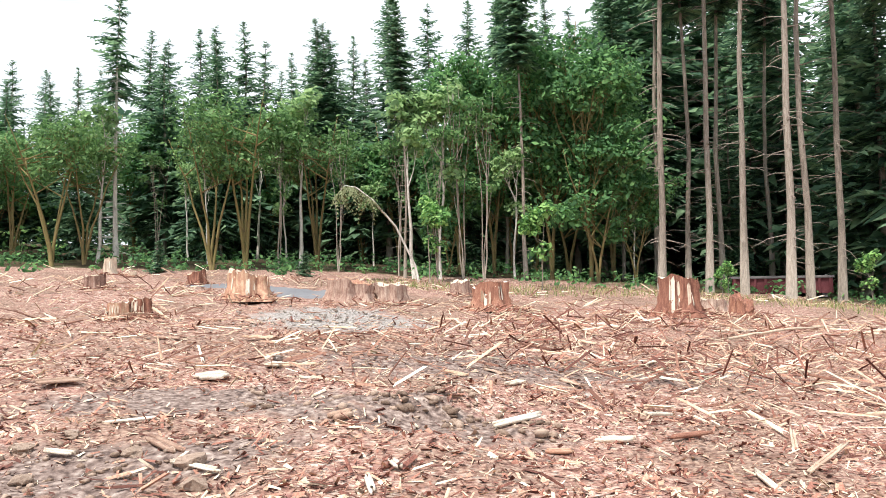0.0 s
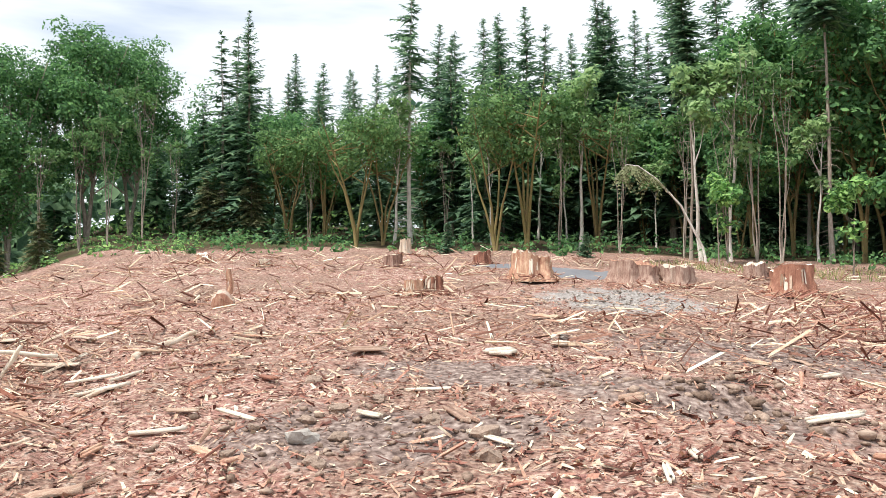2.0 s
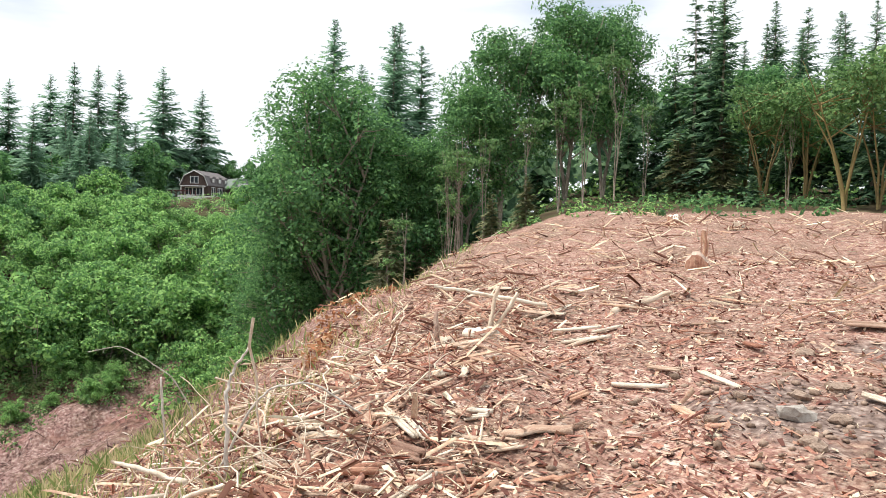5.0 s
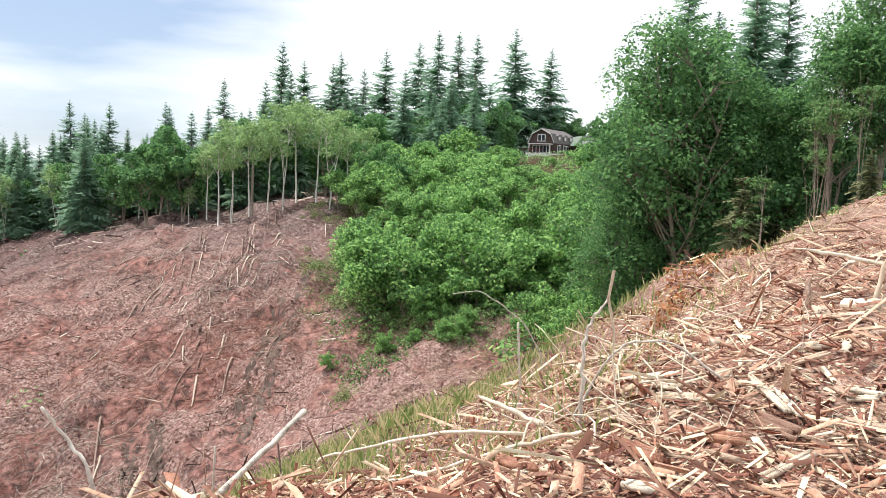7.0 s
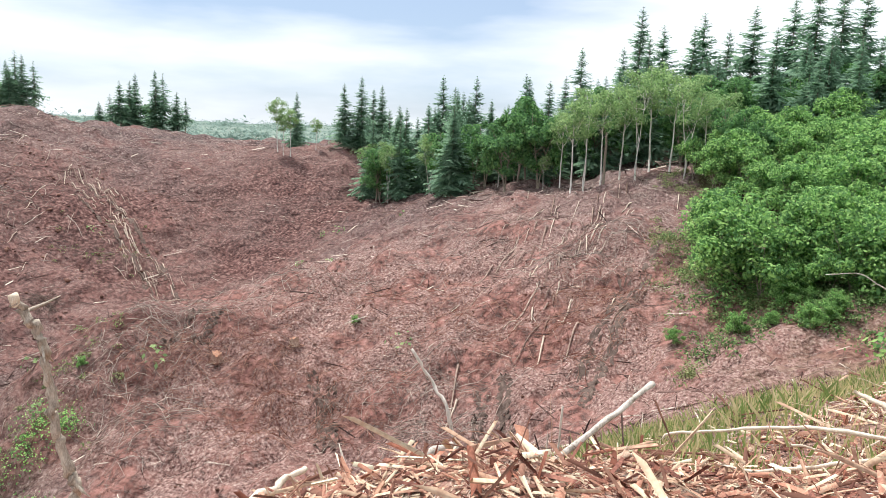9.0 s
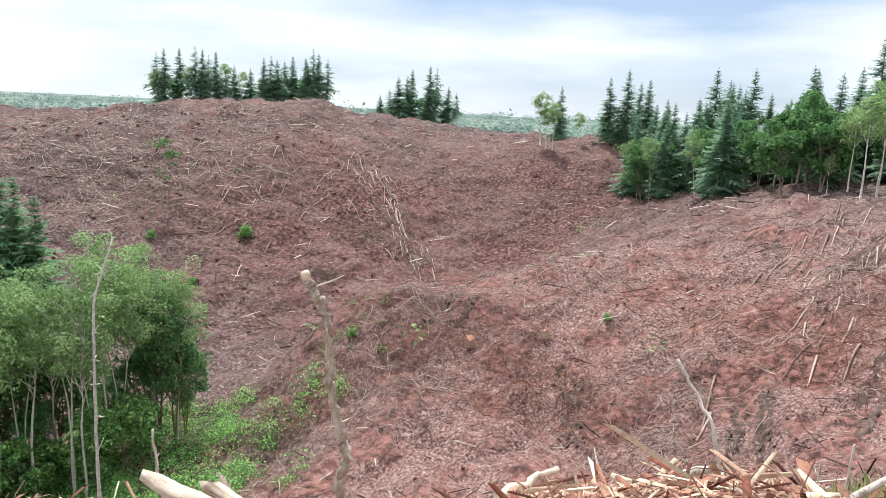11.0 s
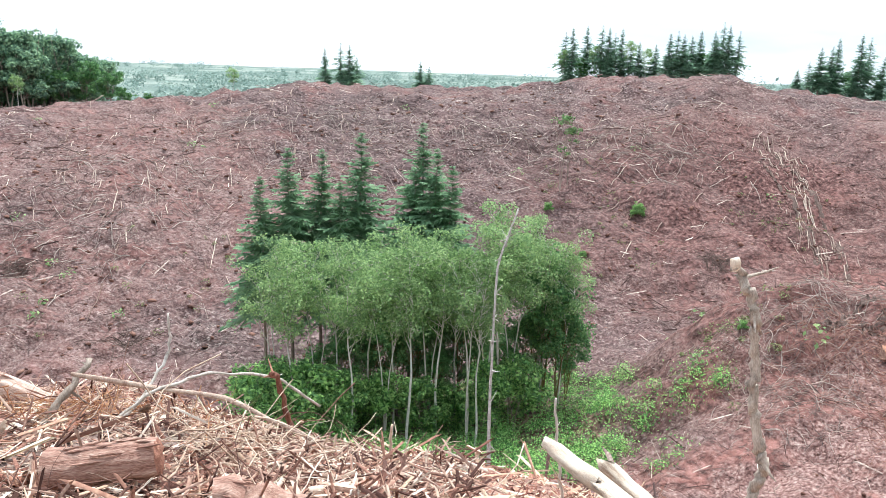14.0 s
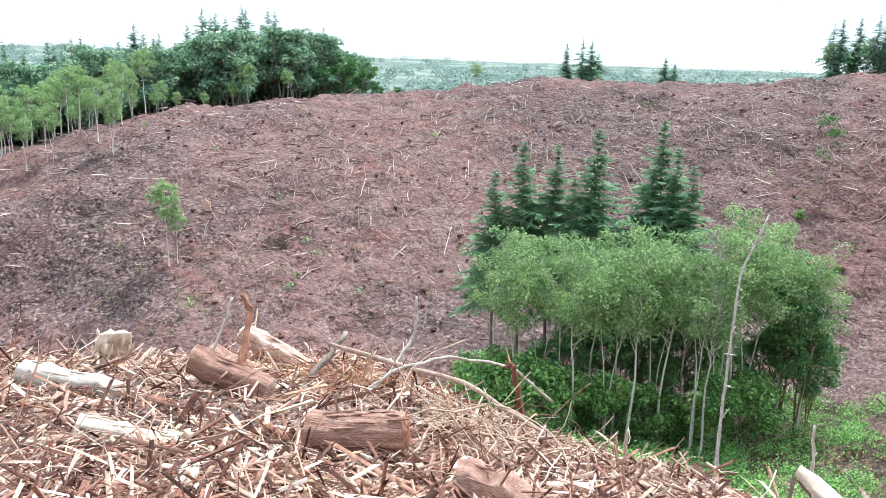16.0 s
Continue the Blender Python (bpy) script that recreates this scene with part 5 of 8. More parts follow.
terrace = tagged(box_part("terrace_wall", TRIM_WHITE, None, -9, 9.5, -0.3, 0.3, -2.5, 0.25), "white terrace wall below the house", "wall")
terrace.matrix_basis = pose(*spot(69.3, 190, 0)[:2], hz + 1.2, 0, 0, 72)
deck_rail = thing("deck_railing", (*spot(71.8, 191, 0)[:2], hz + 1.0), "reddish wooden deck railing beside the house", "railing", turn=74)
for x in np.linspace(-3.2, 3.2, 7):
    box_part("post", CONTAINER_RED, deck_rail, x - 0.08, x + 0.08, -0.08, 0.08, -2.0, 1.5)
box_part("handrail", CONTAINER_RED, deck_rail, -3.3, 3.3, -0.06, 0.06, 1.5, 1.6)

# ------------------------------------------------------------- red waste container behind the trees
bx, by, bz = spot(-24.6, 35.2, 0.0)
bin_ob = thing("waste_container", (bx, by, bz - 0.05), "faded red steel waste container with ribbed sides", "container", turn=-24)
box_part("body", CONTAINER_RED, bin_ob, -1.9, 1.9, 0, 1.6, 0.12, 0.78)
for x in np.linspace(-1.8, 1.8, 10):
    box_part("rib", CONTAINER_RED, bin_ob, x - 0.05, x + 0.05, -0.07, 0.0, 0.12, 0.74)
box_part("top_rail", ROOF_GREY, bin_ob, -1.95, 1.95, -0.08, 0.02, 0.74, 0.84)
box_part("sign", TRIM_WHITE, bin_ob, -1.5, -1.2, -0.10, -0.075, 0.4, 0.7, label="small white notice")
for x in (-1.6, 1.6):
    box_part("skid", ROOF_GREY, bin_ob, x - 0.1, x + 0.1, 0.05, 1.55, -0.05, 0.12)

# ------------------------------------------------------------- road and gravel
road_line = np.array([(-7.5, 24.6), (-6.2, 24.0), (-5, 23.4), (-3, 22.8), (-1.8, 22.9)], float)
q = np.linspace(0, len(road_line) - 1, 90)
mid = np.column_stack([np.interp(q, range(len(road_line)), road_line[:, i]) for i in range(2)])
tan = np.gradient(mid, axis=0)
tan /= np.linalg.norm(tan, axis=1)[:, None]
across = np.linspace(-0.9, 0.9, 7)
rp = mid[:, None] + across[None, :, None] * np.stack([-tan[:, 1], tan[:, 0]], -1)[:, None]
rz = land(rp[..., 0], rp[..., 1]) + 0.035 - 0.09 * smooth(rp[..., 0], -3.4, -2.0) - 0.035 * (np.abs(across) / 0.9)[None] ** 3
ri, rj = np.meshgrid(np.arange(89), np.arange(6), indexing="ij")
road_faces = np.stack([ri * 7 + rj, (ri + 1) * 7 + rj, (ri + 1) * 7 + rj + 1, ri * 7 + rj + 1], -1).reshape(-1, 4)[:, ::-1]
tagged(part("road", mesh("road", np.concatenate([rp, rz[..., None]], -1).reshape(-1, 3), road_faces), ASPHALT, smooth=True), "narrow grey asphalt lane along the forest edge", "road", kind="structure")


def stone_mesh(seed, flat=0.65, rough=0.5, detail=2):
    rng = np.random.default_rng(seed)
    bm = bmesh.new()
    bmesh.ops.create_icosphere(bm, subdivisions=detail, radius=1)
    dirs = rng.normal(size=(9, 3))
    for v in bm.verts:
        n = Vector(v.co)
        cut = min([1.0] + [0.62 / max(0.01, n.dot(Vector(d).normalized())) for d in dirs if n.dot(Vector(d).normalized()) > 0.62])
        v.co = n * cut * (1 + rough * noise.noise(n * 1.7 + Vector((seed, 0, 0))))
        v.co.z *= flat
    me = bpy.data.meshes.new("stone")
    bm.to_mesh(me)
    bm.free()
    return me


STONES = [stone_mesh(i) for i in range(4)]
PEBBLES = [stone_mesh(i, detail=1) for i in range(4)]


def stones(name, rng, xy, lo, hi, mat, label, sink=0.25):
    """Many small stones in one mesh."""
    heap = Heap()
    data = []
    for me in PEBBLES:
        v = np.array([w.co for w in me.vertices])
        f = np.array([p.vertices for p in me.polygons])
        data.append((v, f))
    z = land(xy[:, 0], xy[:, 1])
    for (x, y), zz in zip(xy, z):
        v, f = data[rng.integers(4)]
        s = lo * (hi / lo) ** rng.uniform(0, 1) ** 1.5
        a = rng.uniform(0, 6.28)
        c, sn = math.cos(a), math.sin(a)
        w = v * s * rng.uniform(0.7, 1.3, 3)
        heap.add(np.column_stack([w[:, 0] * c - w[:, 1] * sn + x, w[:, 0] * sn + w[:, 1] * c + y, w[:, 2] + zz + s * (0.5 - sink)]), f)
    return tagged(part(name, heap.mesh(name), mat), label, "stones", kind="stuff")


rng_g = np.random.default_rng(17)
stones("gravel", rng_g, np.column_stack([rng_g.normal(GRAVEL_AT[0], 1.2, 900), rng_g.normal(GRAVEL_AT[1], 1.5, 900)]), 0.015, 0.05, STONE, "patch of loose grey crushed gravel")
along_m = rng_g.uniform(-1.7, 1.7, 420)
stones("soil_clods", rng_g, np.column_stack([-0.4 + along_m * 0.94 - rng_g.normal(0, 0.26, 420) * 0.34, 7.1 + along_m * 0.34 * -1 + rng_g.normal(0, 0.26, 420)]), 0.008, 0.10, SOIL, "crumbled dark soil clods in a low ridge", 0.3)
stones("soil_crumbs", rng_g, np.column_stack([rng_g.normal(-2.9, 0.9, 700), rng_g.normal(4.9, 0.8, 700)]), 0.004, 0.06, SOIL, "crumbled dark soil clods on bare earth", 0.3)
for i, (x, y, s, m) in enumerate(((-3.1, 4.8, 0.17, STONE), (-2.85, 4.95, 0.12, SOIL), (-3.35, 5.3, 0.12, SOIL), (-3.2, 5.6, 0.11, SOIL), (-1.75, 5.15, 0.17, SOIL), (-1.6, 4.75, 0.13, SOIL), (-2.75, 4.35, 0.12, SOIL), (-3.5, 4.4, 0.10, SOIL), (-3.0, 6.0, 0.10, SOIL), (-4.0, 6.6, 0.13, SOIL), (1.9, 8.9, 0.10, STONE), (-2.1, 10.0, 0.11, STONE), (-3.6, 4.9, 0.09, SOIL), (-2.3, 5.5, 0.11, SOIL))):
    me = STONES[i % 4].copy()
    ob = part("rock" if m is STONE else "soil_clod", me, m, None)
    ob.matrix_basis = pose(x, y, float(land(np.array([x]), np.array([y]))[0]) + s * 0.2, rng_g.uniform(-15, 15), rng_g.uniform(-15, 15), rng_g.uniform(0, 360))
    ob.scale = (s * 0.95, s * 0.8, s * 0.75)
    tagged(ob, "rough grey rock on the bare soil" if m is STONE else "lump of dug-up brown soil among the chips", "rock" if m is STONE else "soil", "rocks and clods on the bench")

# ------------------------------------------------------------- stumps


def stump(x, y, radius, tall, seed, label, slab=None, jag=0.12, cut=PALE_WOOD, bark=RED_WOOD, turn=0.0):
    """A sawn stump: flared ribbed body, pale cut face, split slab on one side and torn splinters round the rim."""
    rng = np.random.default_rng(seed)
    ob = thing("tree_stump", (x, y, float(land(np.array([x]), np.array([y]))[0]) - 0.06), label, "stump", "stumps on the bench", turn=turn)
    n, m = 44, 9
    a = np.arange(n) / n * 2 * np.pi
    ribs = 1 + 0.09 * np.sin(a * 5 + seed) + 0.07 * np.sin(a * 9 + 2 * seed) + rng.normal(0, 0.06, n)
    flare = 0.30 + 0.28 * np.clip(np.sin(a * 4 + seed * 1.3), 0, 1)
    chop = rng.uniform(-0.9, 0.9, n)
    chop = (np.roll(chop, 1) + chop + np.roll(chop, -1)) / 2.2
    top = tall * (1 + jag * (0.8 * np.sin(a + seed) + chop))
    rows = []
    for h in np.linspace(0, 1, m):
        rr = radius * ribs * (1 + flare * (1 - h) ** 3) * (1 + rng.normal(0, 0.03, n))
        rows.append(np.column_stack([np.cos(a) * rr, np.sin(a) * rr, top * h]))
    v = np.concatenate(rows)
    i, j = np.meshgrid(np.arange(m - 1), np.arange(n), indexing="ij")
    k = (j + 1) % n
    part("body", mesh("body", v, np.stack([i * n + j, i * n + k, (i + 1) * n + k, (i + 1) * n + j], -1).reshape(-1, 4)), bark, ob)
    face = np.concatenate([rows[-1] * (0.99, 0.99, 1) + (0, 0, 0.004), [[0, 0, tall * (1 - 0.02)]]])
    part("cut_face", mesh("cut_face", face, np.stack([np.arange(n), (np.arange(n) + 1) % n, np.full(n, n)], -1)), cut, ob, "pale sawn face")
    if slab is not None:
        for at in np.concatenate([np.arange(a0 - w0, a0 + w0 + 1, 11.0) for a0, w0 in slab]):
            at, wide = at + rng.uniform(-4, 4), rng.uniform(1.5, 5.5)
            sel = np.radians(np.linspace(at - wide, at + wide, 7))
            low, high = rng.uniform(0.1, 0.5), rng.uniform(0.6, 1.02)
            heap = Heap()
            lo, hi = [], []
            for t in sel:
                idx = int(round(t / (2 * np.pi) * n)) % n
                rr = radius * ribs[idx] + 0.012
                lo.append((math.cos(t) * rr * 1.12, math.sin(t) * rr * 1.12, tall * (low + rng.uniform(-0.08, 0.08))))
                hi.append((math.cos(t) * rr, math.sin(t) * rr, top[idx] * high * rng.uniform(0.85, 1.0)))
            inner = [(p[0] * 0.9, p[1] * 0.9, p[2]) for p in lo + hi]
            f = [(q, q + 1, 8 + q, 7 + q) for q in range(6)]
            part("split_wood", mesh("split_wood", lo + hi, np.array(f)), PALE_WOOD, ob, "pale freshly split wood")
    spikes = Heap()
    for q in range(int(16 + radius * 40)):
        t = rng.uniform(0, 2 * np.pi)
        rr = radius * rng.uniform(0.5, 1.06)
        b = np.array([math.cos(t) * rr, math.sin(t) * rr, tall * 0.93])
        tube(spikes, [b, b + (rng.normal(0, 0.02), rng.normal(0, 0.02), rng.uniform(0.02, 0.09) * (0.5 + tall))], [rng.uniform(0.008, 0.03), 0.003], 4, cap=False)
    tagged(part("torn_rim", spikes.mesh("torn_rim"), cut if seed % 2 else bark, ob), "torn splinters round the rim", kind="stuff")
    litter = Heap()
    for q in range(int(50 + radius * 160)):
        t, rr = rng.uniform(0, 2 * np.pi), radius * rng.uniform(1.0, 2.6)
        b = np.array([math.cos(t) * rr, math.sin(t) * rr, 0.06 + max(0.0, 0.22 * (1.9 - rr / radius)) * tall])
        way = rng.normal(size=3) * (1, 1, 0.45) * rng.uniform(0.04, 0.16)
        tube(litter, [b - way, b, b + way], [0.006, rng.uniform(0.008, 0.022), 0.004], 4, cap=False)
    tagged(part("torn_litter", litter.mesh("torn_litter"), CHIP, ob), "torn splinters heaped round the foot", kind="stuff")
    return ob


L_ST = "sawn cedar stump with ribbed red sides and pale top"
stump(-6.22, 14.8, 0.19, 0.36, 2, "split stump with two freshly cut pale sides", [(250, 40)], 0.1)
stump(-5.86, 15.0, 0.19, 0.38, 3, "split stump with two freshly cut pale sides", [(265, 40)], 0.1)
stump(-4.55, 18.6, 0.46, 0.62, 4, "torn cedar stump with pale splinters at its foot", [(200, 15), (290, 9)], 0.3)
stump(-2.25, 20.5, 0.62, 0.62, 5, L_ST, None, 0.22, bark=BARK_RED, cut=RED_WOOD)
stump(-1.25, 20.6, 0.40, 0.62, 6, L_ST, None, 0.1, bark=BARK_RED)
stump(0.72, 22.9, 0.28, 0.5, 7, L_ST, None, 0.15, bark=BARK_RED)
stump(1.25, 23.3, 0.26, 0.52, 8, L_ST, None, 0.1, bark=BARK_RED)
stump(1.42, 19.4, 0.42, 0.66, 9, "broad cedar stump with torn pale streaks", [(255, 15), (300, 8)], 0.14)
stump(5.95, 18.4, 0.47, 0.92, 10, "tall cedar stump split open down to pale wood", [(245, 13), (285, 7), (310, 4)], 0.14)
stump(7.6, 21.0, 0.42, 0.52, 11, L_ST, None, 0.1, bark=BARK_RED)
stump(7.7, 18.9, 0.27, 0.42, 12, "tilted lump of cut cedar beside a stump", None, 0.4, cut=RED_WOOD)
stump(-9.0, 20.0, 0.24, 0.42, 13, "grey weathered stump with a flat top", None, 0.06, bark=BARK_RED)
stump(-11.2, 26.2, 0.19, 0.62, 14, "upright pale block of sawn wood", [(250, 50)], 0.05, bark=PALE_WOOD)
stump(-7.85, 25.0, 0.28, 0.42, 15, L_ST, None, 0.2)
stump(-10.2, 25.6, 0.12, 0.22, 16, "small pale stump at the forest edge", None, 0.05, bark=PALE_WOOD)
stump(-12.3, 18.5, 0.14, 0.24, 17, "small pale stump among the chips", [(250, 50)], 0.05, bark=PALE_WOOD)
stump(-15.5, 20, 0.2, 0.3, 18, L_ST, None, 0.2)

# ------------------------------------------------------------- logs, branches and torn wood


def log(name, p0, p1, r0, r1, seed, label, bark=BARK_RED, end=PALE_WOOD):
    """A cut log with rough bark and a sawn face at each end."""
    rng = np.random.default_rng(seed)
    p0, p1 = np.array(p0, float), np.array(p1, float)
    c = (p0 + p1) / 2
    ob = thing(name, tuple(c), label, "log", "cut logs")
    t = np.linspace(0, 1, 9)
    long = float(np.linalg.norm(p1 - p0))
    ob.matrix_basis = Matrix.Translation(c) @ Vector(p1 - p0).to_track_quat("Z", "X").to_matrix().to_4x4()
    line = np.column_stack([0 * t, 0 * t, (t - 0.5) * long])
    line[1:-1] += rng.normal(0, 0.01, (7, 3))
    heap = Heap()
    groove = 1 + 0.07 * rng.normal(size=22)
    tube(heap, line, (r0 + (r1 - r0) * t) * rng.uniform(0.93, 1.05, 9), 22, cap=False, rough=0.05, rng=rng)
    ring = heap.v[-1].reshape(9, 22, 3)
    heap.v[-1] = (line[:, None] + (ring - line[:, None]) * groove[None, :, None]).reshape(-1, 3)
    strips = Heap()
    for i in range(int(14 + 40 * r0)):
        a = rng.uniform(0, 6.28)
        out = np.array([math.cos(a), math.sin(a), 0])
        z0 = rng.uniform(-0.5, 0.4) * long
        b = out * r0 * 0.97 + (0, 0, z0)
        tube(strips, [b, b + out * 0.006 + (0, 0, 0.12 * long), b + out * rng.uniform(-0.01, 0.02) + (0, 0, rng.uniform(0.2, 0.4) * long)], [0.03 * r0, 0.10 * r0, 0.01 * r0], 4, cap=False)
    hull = heap.v[-1].reshape(9, 22, 3)
    part("bark", heap.mesh("bark"), bark, ob)
    tagged(part("loose_bark", strips.mesh("loose_bark"), bark, ob), "loose strips of bark", kind="stuff")
    for end_ring, q, sg in ((hull[0], line[0], -1), (hull[-1], line[-1], 1)):
        face = Heap()
        rim = end_ring.copy()
        inner = q + (rim - q) * rng.uniform(0.45, 0.62, (22, 1)) + (0, 0, sg * 0.006)
        inner[:, 2] += sg * np.abs(rng.normal(0, 0.10 * r0, 22))
        hub = q + (0, 0, sg * 0.01)
        i = np.arange(22)
        k = (i + 1) % 22
        face.add(np.concatenate([rim, inner, [hub]]), np.stack([i, k, k + 22, i + 22], -1))
        face.add(np.concatenate([inner, [hub]]), np.stack([i, k, np.full(22, 22)], -1))
        part("cut_end", face.mesh("cut_end"), end, ob, "pale torn end")
    return ob


def stick(name, pts, r0, r1, mat, label, seed=0, twigs=0, rooted=False, sides=7):
    """A crooked broken branch through the given points, with short side twigs."""
    rng = np.random.default_rng(seed)
    pts = [np.array(p, float) for p in pts]
    if rooted:
        low = min(pts, key=lambda p: p[2])
        foot = np.array([low[0], low[1], float(land(low[0:1], low[1:2])[0]) - 0.08])
        if pts[0] is low:
            pts = [foot] + pts
        else:
            pts = pts + [foot]
    base = pts[0].copy()
    ob = thing(name, tuple(base), label, "branch", "broken branches")
    pts = np.array(pts) - base
    q = np.linspace(0, len(pts) - 1, max(12, len(pts) * 5))
    line = np.column_stack([np.interp(q, range(len(pts)), pts[:, i]) for i in range(3)])
    k = np.array([0.25, 0.5, 0.25])
    for i in range(3):
        line[1:-1, i] = np.convolve(line[:, i], k, "valid")
    line[1:-1] += rng.normal(0, 0.3 * min(r0, 0.03), (len(line) - 2, 3))
    heap = Heap()
    radii = 0.85 * np.linspace(r0, r1, len(line)) * rng.uniform(0.85, 1.15, len(line))
    tube(heap, line, radii, sides, rough=0.2, rng=rng)
    part("stem", heap.mesh("stem"), mat, ob)
    for i in range(twigs):
        j = rng.integers(2, len(line) - 1)
        h = Heap()
        way = rng.normal(size=3)
        way /= np.linalg.norm(way)
        L = rng.uniform(2, 7) * max(r0, 0.02)
        tube(h, [line[j], line[j] + way * L * 0.6, line[j] + way * L + (0, 0, 0.01)], [radii[j] * 0.5, radii[j] * 0.35, 0.003], 4)
        part("twig", h.mesh("twig"), mat, ob)
    return ob


# pile of torn wood on the brow
log("cedar_log", (-0.76, -5.68, -1.00), (-1.35, -5.49, -0.96), 0.120, 0.117, 1, "thick cut cedar log in the wood pile", LOG_RED, RED_SHARD)
log("cedar_log", (0.09, -6.96, -0.98), (-0.49, -6.77, -1.21), 0.114, 0.107, 2, "reddish cut log jutting from the wood pile", LOG_RED)
log("alder_log", (-1.52, -4.72, -0.86), (-1.92, -4.37, -0.89), 0.099, 0.094, 3, "pale brown log at the edge of the wood pile", LOG_RED)
log("birch_log", (1.43, -7.32, -1.17), (0.65, -7.09, -1.31), 0.094, 0.087, 4, "white-barked log in the wood pile", BARK_PALE)
log("peeled_log", (0.71, -6.00, -1.04), (0.13, -5.88, -1.15), 0.089, 0.086, 5, "peeled pale log in the wood pile", PALE_WOOD)
log("peeled_log", (0.31, -5.86, -1.10), (-0.42, -5.59, -1.15), 0.078, 0.073, 6, "peeled pale log in the wood pile", PALE_WOOD)
log("cedar_log", (0.06, -8.13, -1.40), (-0.49, -7.79, -1.61), 0.107, 0.114, 7, "reddish cut log jutting from the wood pile", LOG_RED)
log("cedar_log", (-0.20, -8.70, -1.41), (-0.85, -8.33, -1.71), 0.114, 0.107, 8, "reddish cut log jutting from the wood pile", LOG_RED)
log("wood_block", (1.03, -8.49, -1.64), (0.96, -8.52, -1.31), 0.174, 0.147, 9, "pale upright block of wood on the pile", PALE_WOOD)
log("alder_log", (-1.15, -7.16, -1.51), (-1.72, -6.74, -1.57), 0.085, 0.070, 10, "grey log under the wood pile", BARK_GREY)
log("pale_chunk", (-7.3, 5.2, 0.27), (-6.95, 5.42, 0.32), 0.085, 0.08, 11, "pale freshly cut chunk of log", PALE_WOOD)
log("pale_chunk", (-7.5, 5.02, 0.17), (-7.32, 5.1, 0.2), 0.08, 0.07, 12, "pale freshly cut chunk of log", PALE_WOOD)
log("fallen_log", (-6.75, 7.1, 0.52), (-6.95, 8.5, 0.72), 0.042, 0.03, 13, "thin weathered log on the bench", PALE_WOOD)
log("cedar_stake", (-8.35, 11.3, 1.0), (-8.42, 11.35, 1.62), 0.05, 0.035, 14, "short cedar stake leaning among the chips", RED_WOOD)
log("sawn_log", (-8.05, 10.65, 1.0), (-8.4, 11.15, 1.06), 0.19, 0.18, 15, "short sawn log with its round cut face showing", BARK_RED, RED_SHARD)

L_BR = "broken pale branch among the torn wood"
mossy_pole = stick("mossy_pole", [(-4.272, -3.591, -1.204), (-4.266, -3.599, -0.994), (-4.274, -3.588, -0.871), (-4.291, -3.565, -0.793), (-4.280, -3.580, -0.709), (-4.254, -3.614, -0.577), (-4.233, -3.641, -0.406), (-4.218, -3.660, -0.228), (-4.217, -3.662, -0.087), (-4.201, -3.682, 0.069), (-4.179, -3.708, 0.188), (-4.150, -3.744, 0.288), (-4.120, -3.780, 0.366)], 0.040, 0.030, POLE, "tall crooked stem snapped off at the top", 1, 5, True)
h_w = Heap()
tip = np.array((-4.120, -3.780, 0.366)) - np.array(mossy_pole.location)
tube(h_w, [tip - (0.0, 0.0, 0.03), tip + (0.004, 0.0, 0.0), tip + (0.008, 0.004, 0.025), tip + (-0.012, 0.0, 0.04)], [0.02, 0.03, 0.029, 0.012], 9, rough=0.35, rng=rng_b)
part("broken_end", h_w.mesh("broken_end"), PALE_WOOD, mossy_pole, "pale orange broken end")
stick("twiggy_stem", [(-4.23, -5.20, -1.90), (-4.17, -5.26, -1.37), (-4.14, -5.27, -1.01)], 0.017, 0.011, BARK_PALE, "thin stem with a cross of short twigs", 4, 6, True)
stick("dead_sapling", [(-14.00, -20.92, -11.79), (-13.94, -20.97, -8.96), (-13.94, -20.97, -7.00), (-13.96, -20.95, -4.56), (-14.44, -20.64, -2.71)], 0.075, 0.035, BARK_ALDER, "tall thin dead sapling with stubs of twigs", 5, 26, True)
stick("hooked_branch", [(-3.27, -6.02, -1.97), (-3.16, -6.06, -1.63), (-3.17, -6.06, -1.37)], 0.020, 0.014, PALE_WOOD, L_BR, 6, 0, True)
stick("long_branch", [(-7.06, -0.12, -1.05), (-6.92, 0.3, -0.92), (-6.77, 0.61, -0.80), (-6.59, 0.96, -0.68), (-6.3, 1.5, -0.62)], 0.012, 0.019, PALE_WOOD, "long peeled branch lying over the edge", 7, 2, True)
stick("long_branch", [(-5.31, 0.12, -0.62), (-5.3, 0.78, -0.44), (-5.29, 1.17, -0.33), (-5.2, 1.6, -0.22)], 0.013, 0.02, PALE_WOOD, "long peeled branch lying over the edge", 8, 1)
stick("splintered_branch", [(-6.26, 1.07, -0.28), (-6.08, 1.27, -0.34), (-5.88, 1.5, -0.41)], 0.016, 0.028, PALE_WOOD, "splintered pale branch among the torn wood", 9, 3)
stick("grey_log", [(-4.75, -2.36, -0.98), (-5.29, -1.95, -0.89), (-5.68, -1.62, -0.8)], 0.045, 0.03, BARK_PALE, "smooth grey log jutting over the edge", 10, 3)
stick("forked_branch", [(-5.9, -1.54, -1.2), (-5.96, -1.73, -0.63), (-6.03, -1.88, -0.45), (-5.99, -2.02, -0.23)], 0.02, 0.012, BARK_PALE, "thin forked branch standing on the edge", 11, 4, True)
stick("long_branch", [(-4.9, -1.2, -0.82), (-5.79, -0.69, -0.65), (-6.58, -0.25, -0.48)], 0.022, 0.028, BARK_PALE, "long peeled branch lying over the edge", 12, 2)
